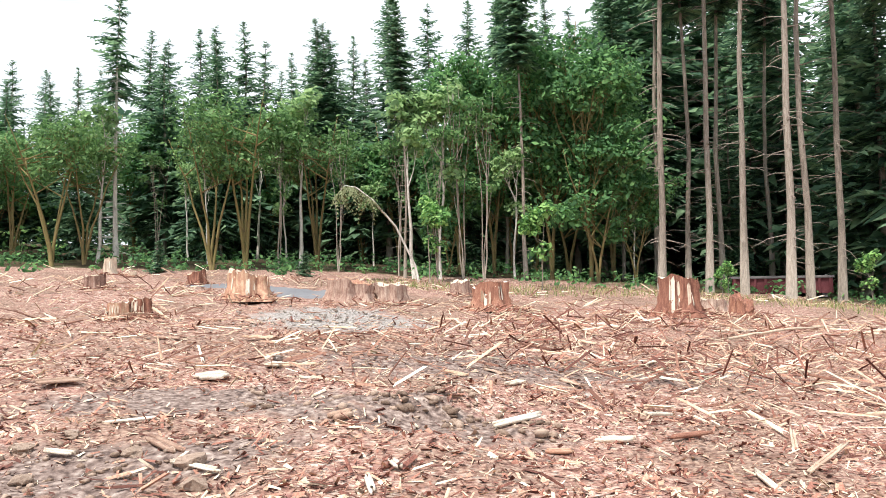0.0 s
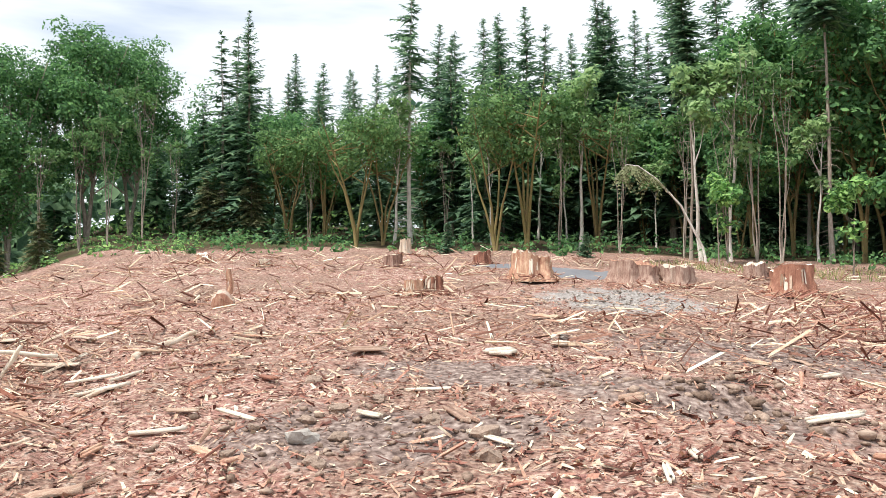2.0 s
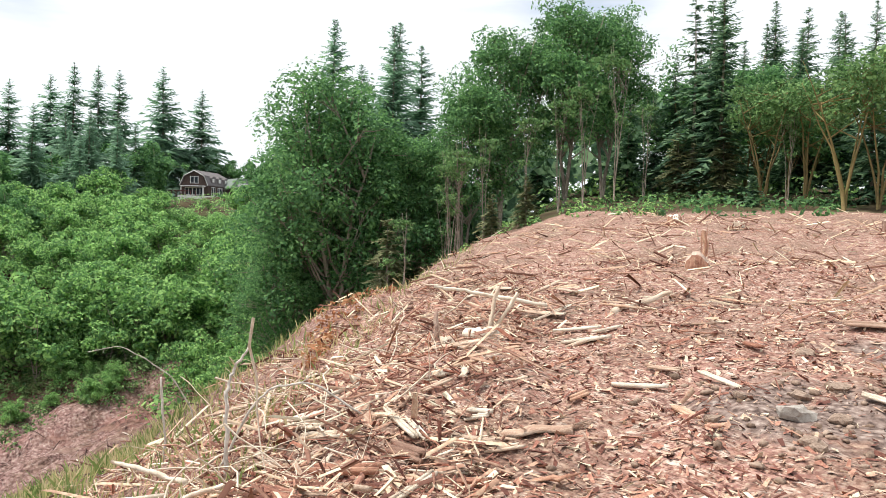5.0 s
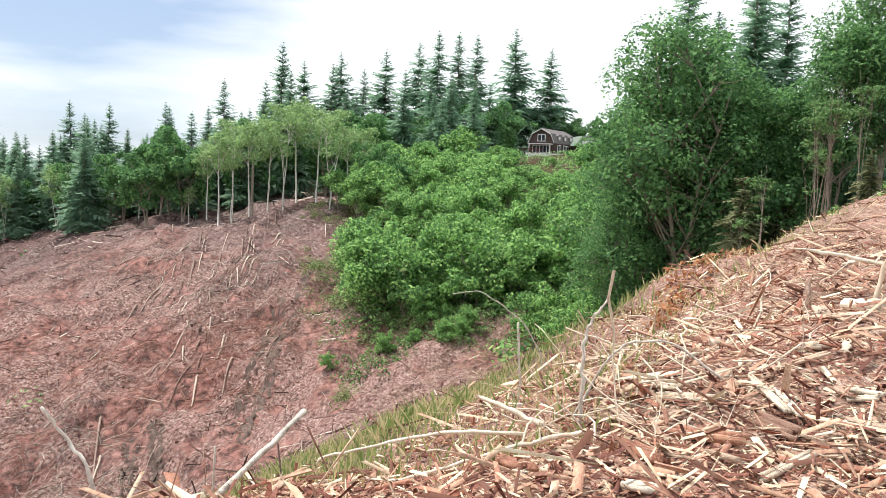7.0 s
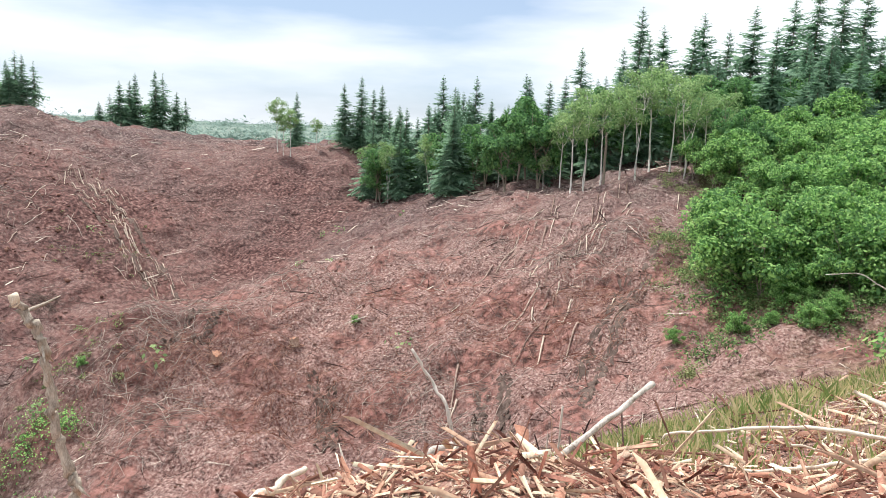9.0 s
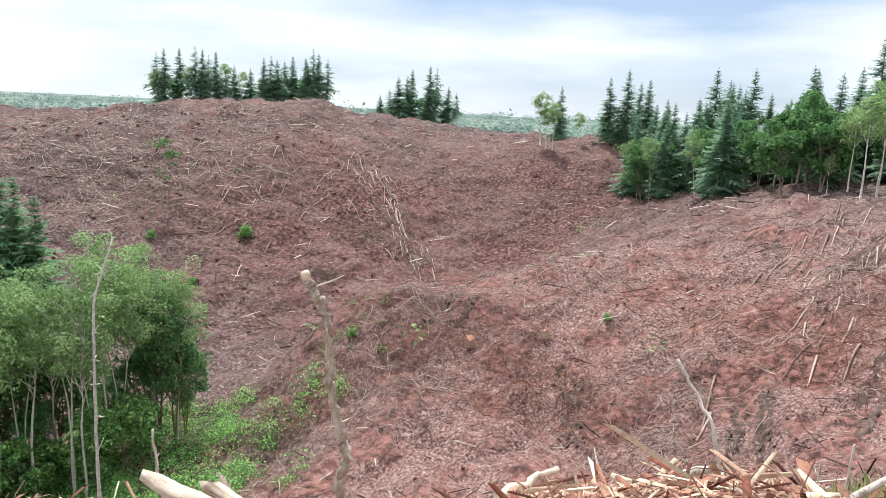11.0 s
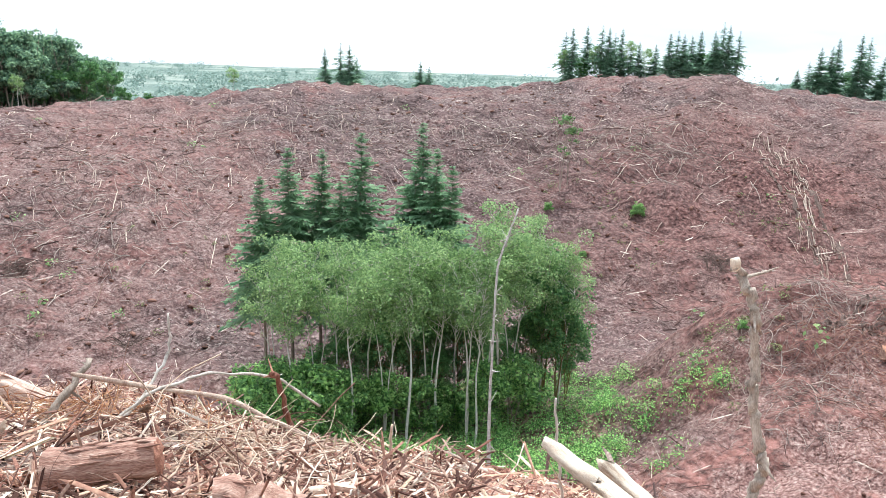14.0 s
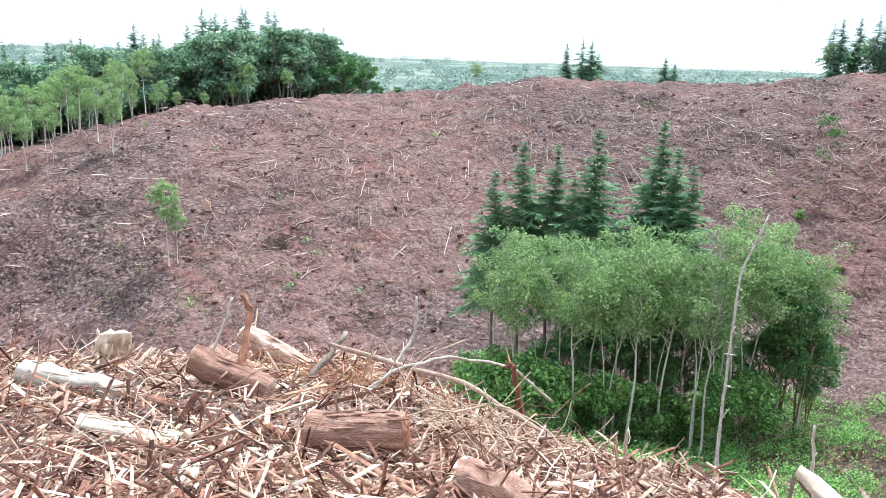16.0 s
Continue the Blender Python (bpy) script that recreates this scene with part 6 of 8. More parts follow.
stick("upright_twig", [(-5.58, -0.88, -0.95), (-5.58, -0.86, -0.39)], 0.012, 0.009, BARK_PALE, L_BR, 13, 2, True)
stick("short_branch", [(-4.8, -2.75, -1.0), (-5.37, -2.59, -0.98)], 0.035, 0.025, PALE_WOOD, L_BR, 14, 2)
stick("crooked_branch", [(-5.99, 1.84, -0.6), (-5.99, 1.84, -0.17), (-5.99, 1.83, 0.18), (-5.98, 1.87, 0.36), (-5.93, 1.98, 0.55)], 0.024, 0.011, BARK_PALE, "crooked dead branch standing up from the edge", 15, 5, True)
stick("arched_branch", [(-6.3, 1.9, -0.5), (-6.11, 2.07, 0.02), (-6.04, 2.22, 0.19), (-5.85, 2.5, 0.24), (-5.6, 2.8, 0.0)], 0.013, 0.01, BARK_PALE, "arched dead branch over the edge", 16, 3)
stick("upright_twig", [(-8.06, 2.02, -0.64), (-8.07, 1.97, -0.05)], 0.016, 0.012, BARK_PALE, L_BR, 17, 2, True)
stick("bowed_branch", [(-10.81, 3.25, -1.1), (-10.89, 3.0, -0.64), (-11.0, 2.68, -0.37), (-11.09, 2.36, -0.18), (-11.18, 1.97, -0.25)], 0.014, 0.006, BARK_PALE, "bowed dead branch above the grass", 18, 9, True)
stick("pale_pole", [(-7.88, 5.15, 0.80), (-7.56, 5.58, 0.74), (-7.0, 6.2, 0.62)], 0.022, 0.03, PALE_WOOD, "pale pole propped on the torn wood", 19, 2)
stick("upright_splinter", [(-7.24, 5.49, 0.3), (-7.17, 5.57, 0.85)], 0.035, 0.03, PALE_WOOD, "pale splintered stake standing in the chips", 20, 2, True)
stick("upright_splinter", [(-7.24, 5.55, 0.3), (-7.0, 5.72, 0.78)], 0.03, 0.025, PALE_WOOD, "pale splintered stake standing in the chips", 21, 1, True)
stick("dark_stake", [(-7.43, 4.9, 0.1), (-7.45, 4.88, 0.55)], 0.06, 0.03, BARK_RED, "dark torn stake standing in the chips", 22, 2, True)
stick("dark_stake", [(-7.36, 4.85, 0.1), (-7.38, 4.82, 0.42)], 0.04, 0.02, BARK_RED, "dark torn stake standing in the chips", 23, 1, True)
stick("broken_stake", [(-6.65, 3.38, -0.3), (-6.63, 3.35, 0.1)], 0.035, 0.05, PALE_WOOD, "short frayed pale stake at the edge", 24, 4, True)
stick("leaning_branch", [(0.16, -7.64, -1.54), (-0.11, -7.80, -0.98), (-0.17, -7.84, -0.77)], 0.017, 0.014, BARK_PALE, L_BR, 25, 2, True)
stick("dark_branch", [(-0.77, -7.53, -1.54), (-1.17, -7.80, -1.12)], 0.039, 0.031, BARK_GREY, "dark broken branch jutting from the pile", 26, 2)
stick("long_pole", [(-1.01, -7.58, -1.15), (-2.17, -7.05, -1.37), (-2.77, -6.56, -1.68), (-3.13, -6.17, -1.83)], 0.025, 0.023, BARK_RED, "long reddish pole across the pile", 27, 2)
stick("arched_branch", [(-1.15, -7.09, -1.47), (-1.58, -7.23, -1.26), (-2.04, -7.37, -1.23), (-2.66, -7.49, -1.40), (-3.13, -7.58, -1.83)], 0.017, 0.014, BARK_PALE, "arched dead branch over the pile", 28, 3)
stick("forked_branch", [(-1.29, -7.30, -1.54), (-1.53, -7.46, -1.40), (-1.80, -7.70, -1.12), (-1.80, -7.71, -0.77)], 0.023, 0.013, BARK_PALE, "thin forked branch rising from the pile", 29, 5)
stick("root_piece", [(-0.24, -7.75, -1.40), (-0.32, -8.05, -0.98), (-0.25, -8.04, -0.81)], 0.042, 0.021, RED_WOOD, "curled torn root on the pile", 30, 3)
stick("torn_stake", [(-0.02, -5.61, -1.47), (0.00, -5.75, -0.98)], 0.042, 0.028, PALE_WOOD, "pale torn stake in the wood pile", 31, 2)
stick("crossed_branch", [(-2.84, -7.56, -1.97), (-2.63, -7.30, -1.33), (-2.49, -7.02, -1.19)], 0.031, 0.025, RED_WOOD, "red torn branch crossing the pile", 32, 2)
stick("leaning_pole", [(5.2, 13.2, 0.62), (6.6, 13.9, 0.75), (8.6, 15.6, 0.72)], 0.03, 0.02, PALE_WOOD, "long pale branch lying by the big stump", 33, 2)
stick("leaning_pole", [(2.6, 16.6, 0.85), (3.8, 15.2, 0.75)], 0.05, 0.035, PALE_WOOD, "pale peeled pole on the chips", 34, 1)


# ------------------------------------------------------------- skid ruts on the spur
def rut(line, wide, deep, label):
    """A churned wheel rut down a slope: two low banks of soil with a groove between."""
    rng = np.random.default_rng(int(abs(line[0][0]) * 10))
    pts = np.array(line, float)
    n = 60
    q = np.linspace(0, len(pts) - 1, n)
    mid = np.column_stack([np.interp(q, range(len(pts)), pts[:, i]) for i in range(2)])
    mid += np.cumsum(rng.normal(0, 0.05, (n, 2)), 0)
    tan = np.gradient(mid, axis=0)
    tan /= np.linalg.norm(tan, axis=1)[:, None]
    prof = np.array([(-1.0, -0.15), (-0.62, 0.9), (-0.3, 0.15), (0.25, 0.05), (0.6, 0.8), (1.0, -0.15)])
    p = mid[:, None] + prof[None, :, 0, None] * wide * np.stack([-tan[:, 1], tan[:, 0]], -1)[:, None] * rng.uniform(0.4, 1.3, (n, 6, 1))
    z = land(p[..., 0], p[..., 1]) + prof[None, :, 1] * deep * rng.uniform(-0.9, 1.2, (n, 6))
    i, j = np.meshgrid(np.arange(n - 1), np.arange(5), indexing="ij")
    f = np.stack([i * 6 + j, (i + 1) * 6 + j, (i + 1) * 6 + j + 1, i * 6 + j + 1], -1).reshape(-1, 4)
    return tagged(part("wheel_rut", mesh("wheel_rut", np.concatenate([p, z[..., None]], -1).reshape(-1, 3), f), RUT_SOIL), label, "rut", kind="structure")


RUTS = [[(-73, 2.5), (-63.4, 0.5), (-56, -0.5), (-51.7, -1.8), (-48, -2.2)], [(-69.4, -0.1), (-62, -0.9), (-56.7, -1.7), (-50.7, -3.2)], [(-55, -23.5), (-51.7, -21.8), (-47.6, -19.8)],
        [(-53.9, -21.2), (-51.3, -19.7), (-48, -18.1)], [(-54, -9.9), (-49.9, -8.9), (-46.6, -8.4)], [(-54.4, -8.3), (-51, -7.6), (-48, -7.3)], [(-59, -35.7), (-55, -35.3), (-53.7, -35.7)],
        [(-58.8, -33), (-56.3, -33), (-54.5, -33.5)], [(-114, -91.4), (-108.6, -80), (-103, -70.7), (-95.5, -62.8)], [(-118.2, -91.5), (-111.6, -80), (-104.6, -69.2), (-96.6, -60.8)]]
xy_c = np.column_stack([rng_g.normal(-60, 15, 1500), rng_g.normal(-14, 14, 1500)])
xy_c = xy_c[(rim_distance(xy_c[:, 0], xy_c[:, 1]) > 8) & (grass_mask(xy_c[:, 0], xy_c[:, 1]) < 0.3) & (xy_c[:, 1] < 4 - 0.1 * xy_c[:, 0] - 8)]
stones("earth_clods", rng_g, xy_c, 0.05, 0.2, RED_EARTH, "churned red clods of earth on the logged spur", 0.45)
for line in RUTS:
    rut(line, 0.5, 0.34, "churned earth rut left by logging machines")

# ------------------------------------------------------------- torn pieces lying about, each one its own


def slope_pose(x, y, heading, tilt, lift):
    """A pose on the land, its x axis along the heading and raised by tilt degrees."""
    e = 0.6
    z = land(np.array([x, x + e, x]), np.array([y, y, y + e]))
    nrm = Vector((-(z[1] - z[0]) / e, -(z[2] - z[0]) / e, 1)).normalized()
    d = Vector((math.cos(heading), math.sin(heading), 0))
    d = (d - nrm * d.dot(nrm)).normalized()
    s = nrm.cross(d)
    m = Matrix((d, s, nrm)).transposed().to_4x4()
    return Matrix.Translation((x, y, z[0] + lift)) @ m @ pose(0, 0, 0, 0, -tilt, 0)


def shard_mesh(seed, length, width, thick, fork):
    """A torn splinter with ragged ends, a metre scale piece lying along x."""
    rng = np.random.default_rng(seed)
    n = 9
    t = np.linspace(-0.5, 0.5, n)
    w = width * np.interp(t, [-0.5, 0.5], rng.uniform(0.6, 1.1, 2)) * rng.uniform(0.8, 1.15, n)
    w[[0, -1]] *= rng.uniform(0.15, 0.9, 2)
    bend = np.cumsum(rng.normal(0, 0.010, n)) * length + rng.normal(0, 0.08, n) * width
    up = np.cumsum(rng.normal(0, 0.007, n)) * length
    th = thick * rng.uniform(0.55, 1.2, n)
    heap = Heap()
    x = np.tile(t * length, (4, 1))
    x[:, 0] += rng.uniform(0, 0.24, 4) * length
    x[:, 1] = np.maximum(x[:, 1], x[:, 0] - 0.02 * length)
    x[:, -1] -= rng.uniform(0, 0.24, 4) * length
    x[:, -2] = np.minimum(x[:, -2], x[:, -1] + 0.02 * length)
    v = np.concatenate([np.column_stack([x[0], bend - w / 2, up]), np.column_stack([x[1], bend + w / 2, up + rng.normal(0, thick * 0.3, n)]), np.column_stack([x[2], bend + w * 0.25, up + th]), np.column_stack([x[3], bend - w * 0.35, up + th * 0.8])])
    f = []
    for i in range(n - 1):
        for a, b in ((0, 1), (1, 2), (2, 3), (3, 0)):
            f.append((a * n + i, b * n + i, b * n + i + 1, a * n + i + 1))
    heap.add(v, np.array(f))
    heap.f4.append(np.array([(0, 3 * n, 2 * n, n), (n - 1, 2 * n - 1, 3 * n - 1, 4 * n - 1)]))
    for i in range(fork):
        s = rng.choice([-1, 1])
        b = np.array([s * length * 0.38, rng.uniform(-0.3, 0.3) * width, thick * 0.5])
        tube(heap, [b, b + (s * length * rng.uniform(0.1, 0.3), rng.normal(0, 0.05) * length, rng.uniform(0, 0.03) * length)], [thick * 0.45, thick * 0.08], 4)
    return heap.mesh("shard")


def bough_mesh(seed, length, r):
    """A crooked stick with a few broken side twigs."""
    rng = np.random.default_rng(seed)
    n = 9
    t = np.linspace(-0.5, 0.5, n)
    line = np.column_stack([t * length, np.cumsum(rng.normal(0, 0.035, n)) * length, np.cumsum(rng.normal(0, 0.02, n)) * length])
    line[:, 1] -= line[:, 1].mean()
    line[:, 2] -= line[0, 2]
    heap = Heap()
    tube(heap, line, r * np.linspace(1, 0.4, n) * rng.uniform(0.75, 1.2, n), 5, rough=0.2, rng=rng)
    for i in range(rng.integers(2, 6)):
        j = rng.integers(2, n - 1)
        way = np.array([rng.uniform(0.2, 1), rng.choice([-1, 1]) * rng.uniform(0.4, 1), rng.uniform(0, 0.5)])
        L = rng.uniform(0.08, 0.22) * length
        tube(heap, [line[j], line[j] + way * L], [r * 0.5, r * 0.15], 5)
    return heap.mesh("bough")


KINDS = []
for i in range(11):
    me = shard_mesh(100 + i, (0.5, 0.66, 0.34)[i % 3], (0.03, 0.045, 0.07, 0.055)[i % 4], 0.02, 2 + i % 4)
    me.materials.append(PALE_SHARD if i % 3 == 0 else RED_SHARD)
    KINDS.append((("wood_splinter", "cedar_splinter", "cedar_strip")[i % 3], me, "torn pale splinter of wood on the chips" if i % 3 == 0 else "torn red cedar splinter on the chips", "splinter"))
for i in range(3):
    me = bough_mesh(200 + i, 0.8, 0.009 + 0.003 * (i % 3))
    me.materials.append((BARK_PALE, PALE_WOOD, RED_WOOD)[i % 3])
    KINDS.append(("broken_branch", me, ("weathered grey broken branch on the chips", "pale peeled branch on the chips", "reddish broken branch on the chips")[i % 3], "branch"))
for i in range(6):
    me = shard_mesh(300 + i, 0.42 + 0.06 * i, 0.10 + 0.02 * (i % 3), 0.03, 5)
    me.materials.append((RED_SHARD, BARK_SHARD, PALE_SHARD)[i % 3])
    KINDS.append(("bark_slab", me, ("torn slab of red cedar", "torn strip of cedar bark", "torn slab of pale sapwood")[i % 3], "wood slab"))
rng_p = np.random.default_rng(29)


def strew(count, az0, az1, r0, r1, lo, hi, tilt, edge=1.5, lift=(0.0, 0.1), power=1.0):
    made = 0
    while made < count:
        r = r0 + (r1 - r0) * rng_p.uniform(0, 1) ** power
        x, y = polar(rng_p.uniform(az0, az1), r)
        if float(rim_distance(np.array([x]), np.array([y]))[0]) > edge:
            continue
        name, me, label, cat = KINDS[rng_p.integers(len(KINDS))]
        ob = new(name, me)
        ob.matrix_basis = slope_pose(x, y, rng_p.uniform(0, 6.28), rng_p.normal(0, tilt), rng_p.uniform(*lift))
        ob.scale = (lo + (hi - lo) * rng_p.uniform(0, 1) ** 1.6,) * 3
        tagged(ob, label, cat, "torn wood on the bench")
        made += 1


for k, (p, q, w) in enumerate((((-4.33, -4.06, -1.54), (-3.86, -4.99, -1.18), 0.21), ((-4.40, -4.13, -1.57), (-4.23, -4.85, -1.32), 0.17), ((-4.14, -3.92, -1.54), (-3.94, -4.62, -1.26), 0.14))):
    p, q = Vector(p), Vector(q)
    me = shard_mesh(400 + k, 0.95, w, 0.07, 0)
    me.materials.append(WHITE_WOOD)
    ob = tagged(new("torn_log", me), "torn white log end split into splinters", "log")
    ob.matrix_basis = Matrix.Translation((p + q) / 2) @ (q - p).to_track_quat("X", "Z").to_matrix().to_4x4()
    ob.scale = ((q - p).length / 0.95 * 1.1, 1, 1)
PLANKS = {"pale": ("pale_slab", WHITE_WOOD, "pale torn slab of fresh sapwood on the chips"), "tan": ("wood_slab", PALE_SHARD, "tan torn strip of wood on the chips"),
          "red": ("cedar_slab", RED_SHARD, "red torn slab of cedar heartwood on the chips"), "bark": ("bark_strip", BARK_SHARD, "brown strip of bark lying on the chips")}


def plank_mesh(seed, long, wide, thick):
    """A split board: straight grain, torn slanting ends, a few long splinters."""
    rng = np.random.default_rng(seed)
    n = 7
    t = np.linspace(-0.5, 0.5, n)
    heap = Heap()
    lanes = max(2, min(4, int(wide / 0.035)))
    edge = np.linspace(-0.5, 0.5, lanes + 1) * wide
    for q in range(lanes):
        x0, x1 = -0.5 + rng.uniform(0, 0.16), 0.5 - rng.uniform(0, 0.16)
        x = np.interp(t, (-0.5, 0.5), (x0, x1)) * long
        taper = np.interp(t, (-0.5, -0.34, 0.34, 0.5), (rng.uniform(0.1, 0.8), 1, 1, rng.uniform(0.1, 0.8)))
        y0, y1 = edge[q], edge[q + 1]
        mid, hw = (y0 + y1) / 2 + rng.normal(0, 0.03) * wide, (y1 - y0) * 0.53 * taper
        top = thick * rng.uniform(0.6, 1.15) + 0.04 * thick * rng.normal(size=n)
        sag = 0.012 * long * (t * 2) ** 2 * rng.uniform(-0.5, 0.8)
        v = np.concatenate([np.column_stack([x, mid - hw, sag]), np.column_stack([x, mid + hw, sag]), np.column_stack([x, mid + hw * 0.86, sag + top]), np.column_stack([x, mid - hw * 0.86, sag + top])])
        f = [(c * n + i, d * n + i, d * n + i + 1, c * n + i + 1) for i in range(n - 1) for c, d in ((0, 1), (1, 2), (2, 3), (3, 0))]
        f += [(0, 3 * n, 2 * n, n), (n - 1, 2 * n - 1, 3 * n - 1, 4 * n - 1)]
        heap.add(v, np.array(f))
    return heap.mesh("board")


def slab(x, y, heading, long, wide, look_of):
    """A torn slab of a given length and width lying on the ground."""
    name, mat, label = PLANKS[look_of]
    me = plank_mesh(int(abs(x * 91 + y * 37)) + 500, long, wide, min(0.04, 0.3 * wide + 0.008))
    me.materials.append(mat)
    ob = tagged(new(name, me), label, "wood slab", "large torn slabs")
    ob.matrix_basis = slope_pose(x, y, radians(heading), 1.0, 0.025)
    return ob


slab(0.79, 6.73, 39, 0.79, 0.09, "pale")
slab(-2.62, 8.74, 4, 0.36, 0.30, "pale")
slab(-2.05, 9.56, -13, 0.21, 0.14, "pale")
slab(-0.25, 5.17, -63, 0.19, 0.06, "pale")
slab(-0.80, 6.40, 49, 0.30, 0.10, "tan")
slab(-2.70, 6.47, 5, 0.53, 0.05, "pale")
slab(-1.67, 5.03, -37, 0.63, 0.04, "pale")
slab(-2.09, 5.59, -51, 0.71, 0.10, "bark")
slab(5.64, 11.87, 38, 0.82, 0.22, "pale")
slab(5.09, 12.43, -37, 0.41, 0.25, "red")
slab(6.50, 15.54, 44, 3.20, 0.08, "pale")
slab(8.35, 16.49, 32, 2.53, 0.08, "pale")
slab(2.81, 10.93, 46, 1.56, 0.04, "pale")
slab(1.02, 9.02, 64, 0.73, 0.09, "pale")
slab(2.35, 7.52, 40, 0.51, 0.07, "pale")
slab(1.66, 6.45, 2, 0.41, 0.09, "tan")
slab(-0.39, 4.65, -78, 0.40, 0.05, "pale")
slab(2.55, 5.28, -92, 0.77, 0.06, "pale")
slab(3.39, 6.72, -112, 1.59, 0.05, "tan")
slab(-4.18, 8.15, 42, 0.47, 0.13, "bark")
slab(-2.85, 5.44, -18, 0.30, 0.06, "pale")
slab(-4.23, 11.84, -23, 0.63, 0.07, "bark")
slab(4.89, 16.01, -83, 3.02, 0.10, "red")
slab(2.38, 6.63, 33, 0.64, 0.06, "red")
slab(1.09, 6.09, -11, 0.29, 0.07, "red")
slab(7.19, 13.25, 50, 1.25, 0.10, "pale")
slab(3.38, 6.09, 51, 1.66, 0.05, "tan")
slab(0.28, 9.56, -33, 0.43, 0.06, "red")
slab(-6.33, 6.03, 50, 0.70, 0.08, "pale")
slab(-6.01, 5.79, 36, 0.61, 0.07, "pale")
slab(-5.99, 5.76, 76, 0.43, 0.07, "tan")
slab(-6.06, 6.19, 84, 0.47, 0.06, "pale")
slab(-4.48, 4.83, 15, 0.70, 0.06, "pale")
slab(-7.39, 6.75, 107, 1.13, 0.04, "pale")
slab(-5.77, 7.18, 72, 1.18, 0.04, "bark")
slab(-2.71, 6.50, -1, 0.51, 0.04, "pale")
slab(-2.08, 5.58, -51, 0.64, 0.09, "bark")
slab(-1.71, 5.06, -33, 0.59, 0.04, "pale")
slab(-5.18, 2.89, -13, 0.74, 0.06, "pale")
slab(-4.37, 3.23, 59, 0.31, 0.06, "tan")
slab(-4.91, 3.41, 68, 0.26, 0.06, "pale")
slab(-6.09, 2.56, 11, 0.54, 0.07, "tan")
slab(-5.93, 3.79, 55, 0.16, 0.09, "pale")
slab(-4.52, 5.19, 9, 0.38, 0.06, "tan")
slab(-2.66, 8.75, 35, 0.39, 0.28, "pale")
slab(-2.09, 9.56, 46, 0.26, 0.12, "pale")
slab(-4.12, 8.21, 21, 0.47, 0.09, "bark")
slab(-3.96, 5.20, -19, 0.59, 0.05, "tan")
slab(-4.68, 4.32, 90, 0.27, 0.06, "red")
slab(-3.79, 4.53, -29, 0.43, 0.07, "red")
slab(-9.21, 8.27, 108, 1.47, 0.05, "tan")
slab(-4.39, 6.34, -20, 0.29, 0.07, "red")
slab(-5.69, 2.53, 24, 0.72, 0.08, "pale")
slab(-5.05, 2.96, -18, 0.55, 0.05, "pale")
slab(-4.17, 1.90, 62, 0.26, 0.07, "tan")
slab(-4.81, 2.70, 8, 0.45, 0.15, "bark")
slab(-5.67, 2.08, 7, 0.81, 0.05, "tan")
slab(-4.97, 3.50, 35, 0.24, 0.06, "pale")
slab(-3.95, 1.32, 45, 0.21, 0.09, "pale")
slab(-6.16, 2.17, -7, 1.35, 0.05, "bark")
slab(-4.82, 2.22, 32, 0.57, 0.16, "red")
slab(-6.46, 3.12, 95, 0.45, 0.05, "pale")
slab(-5.91, 3.84, 68, 0.17, 0.08, "pale")
slab(-4.15, 2.72, 27, 0.36, 0.08, "red")
slab(-5.06, 0.99, -1, 1.27, 0.10, "red")
slab(-4.41, 1.56, -1, 0.58, 0.14, "red")
slab(-5.63, 3.56, 100, 0.40, 0.05, "tan")
slab(-4.38, 2.84, -24, 0.25, 0.05, "pale")
slab(-5.64, 2.87, 46, 0.32, 0.07, "red")
slab(-4.08, 2.26, 123, 0.84, 0.05, "pale")
slab(-0.57, -4.85, -147, 0.45, 0.05, "tan")
slab(-0.08, -4.90, -96, 0.42, 0.09, "pale")
slab(0.78, -5.86, -128, 0.35, 0.06, "bark")
slab(-0.71, -8.03, -104, 2.08, 0.06, "tan")
slab(0.41, -5.37, 130, 0.62, 0.07, "red")
slab(-0.58, -5.98, 111, 0.40, 0.12, "red")
slab(0.95, -5.78, 167, 0.31, 0.08, "bark")
slab(-0.92, -7.02, -108, 1.08, 0.07, "red")
slab(1.28, -7.17, 140, 0.63, 0.05, "tan")
strew(320, 148, 208, 3.6, 12, 0.22, 0.75, 11, 1.2, (0.0, 0.08))
strew(180, 158, 204, 5.0, 8.6, 0.28, 0.8, 14, 0.6, (0.02, 0.14))
strew(210, 46, 112, 3.4, 13, 0.22, 0.62, 7, 0.7, (0.0, 0.06))
strew(210, -34, 60, 4.0, 22, 0.14, 0.42, 3, -1, (0.0, 0.02))
strew(16, -34, -8, 12, 19, 0.4, 0.9, 5, -1, (0.0, 0.1))
strew(190, -32, 58, 9, 26, 0.45, 1.25, 4, -0.5, (0.0, 0.05))
strew(60, 40, 66, 5, 15, 0.5, 1.2, 6, 0.6, (0.0, 0.08))

# ------------------------------------------------------------- loose litter too small to tell apart


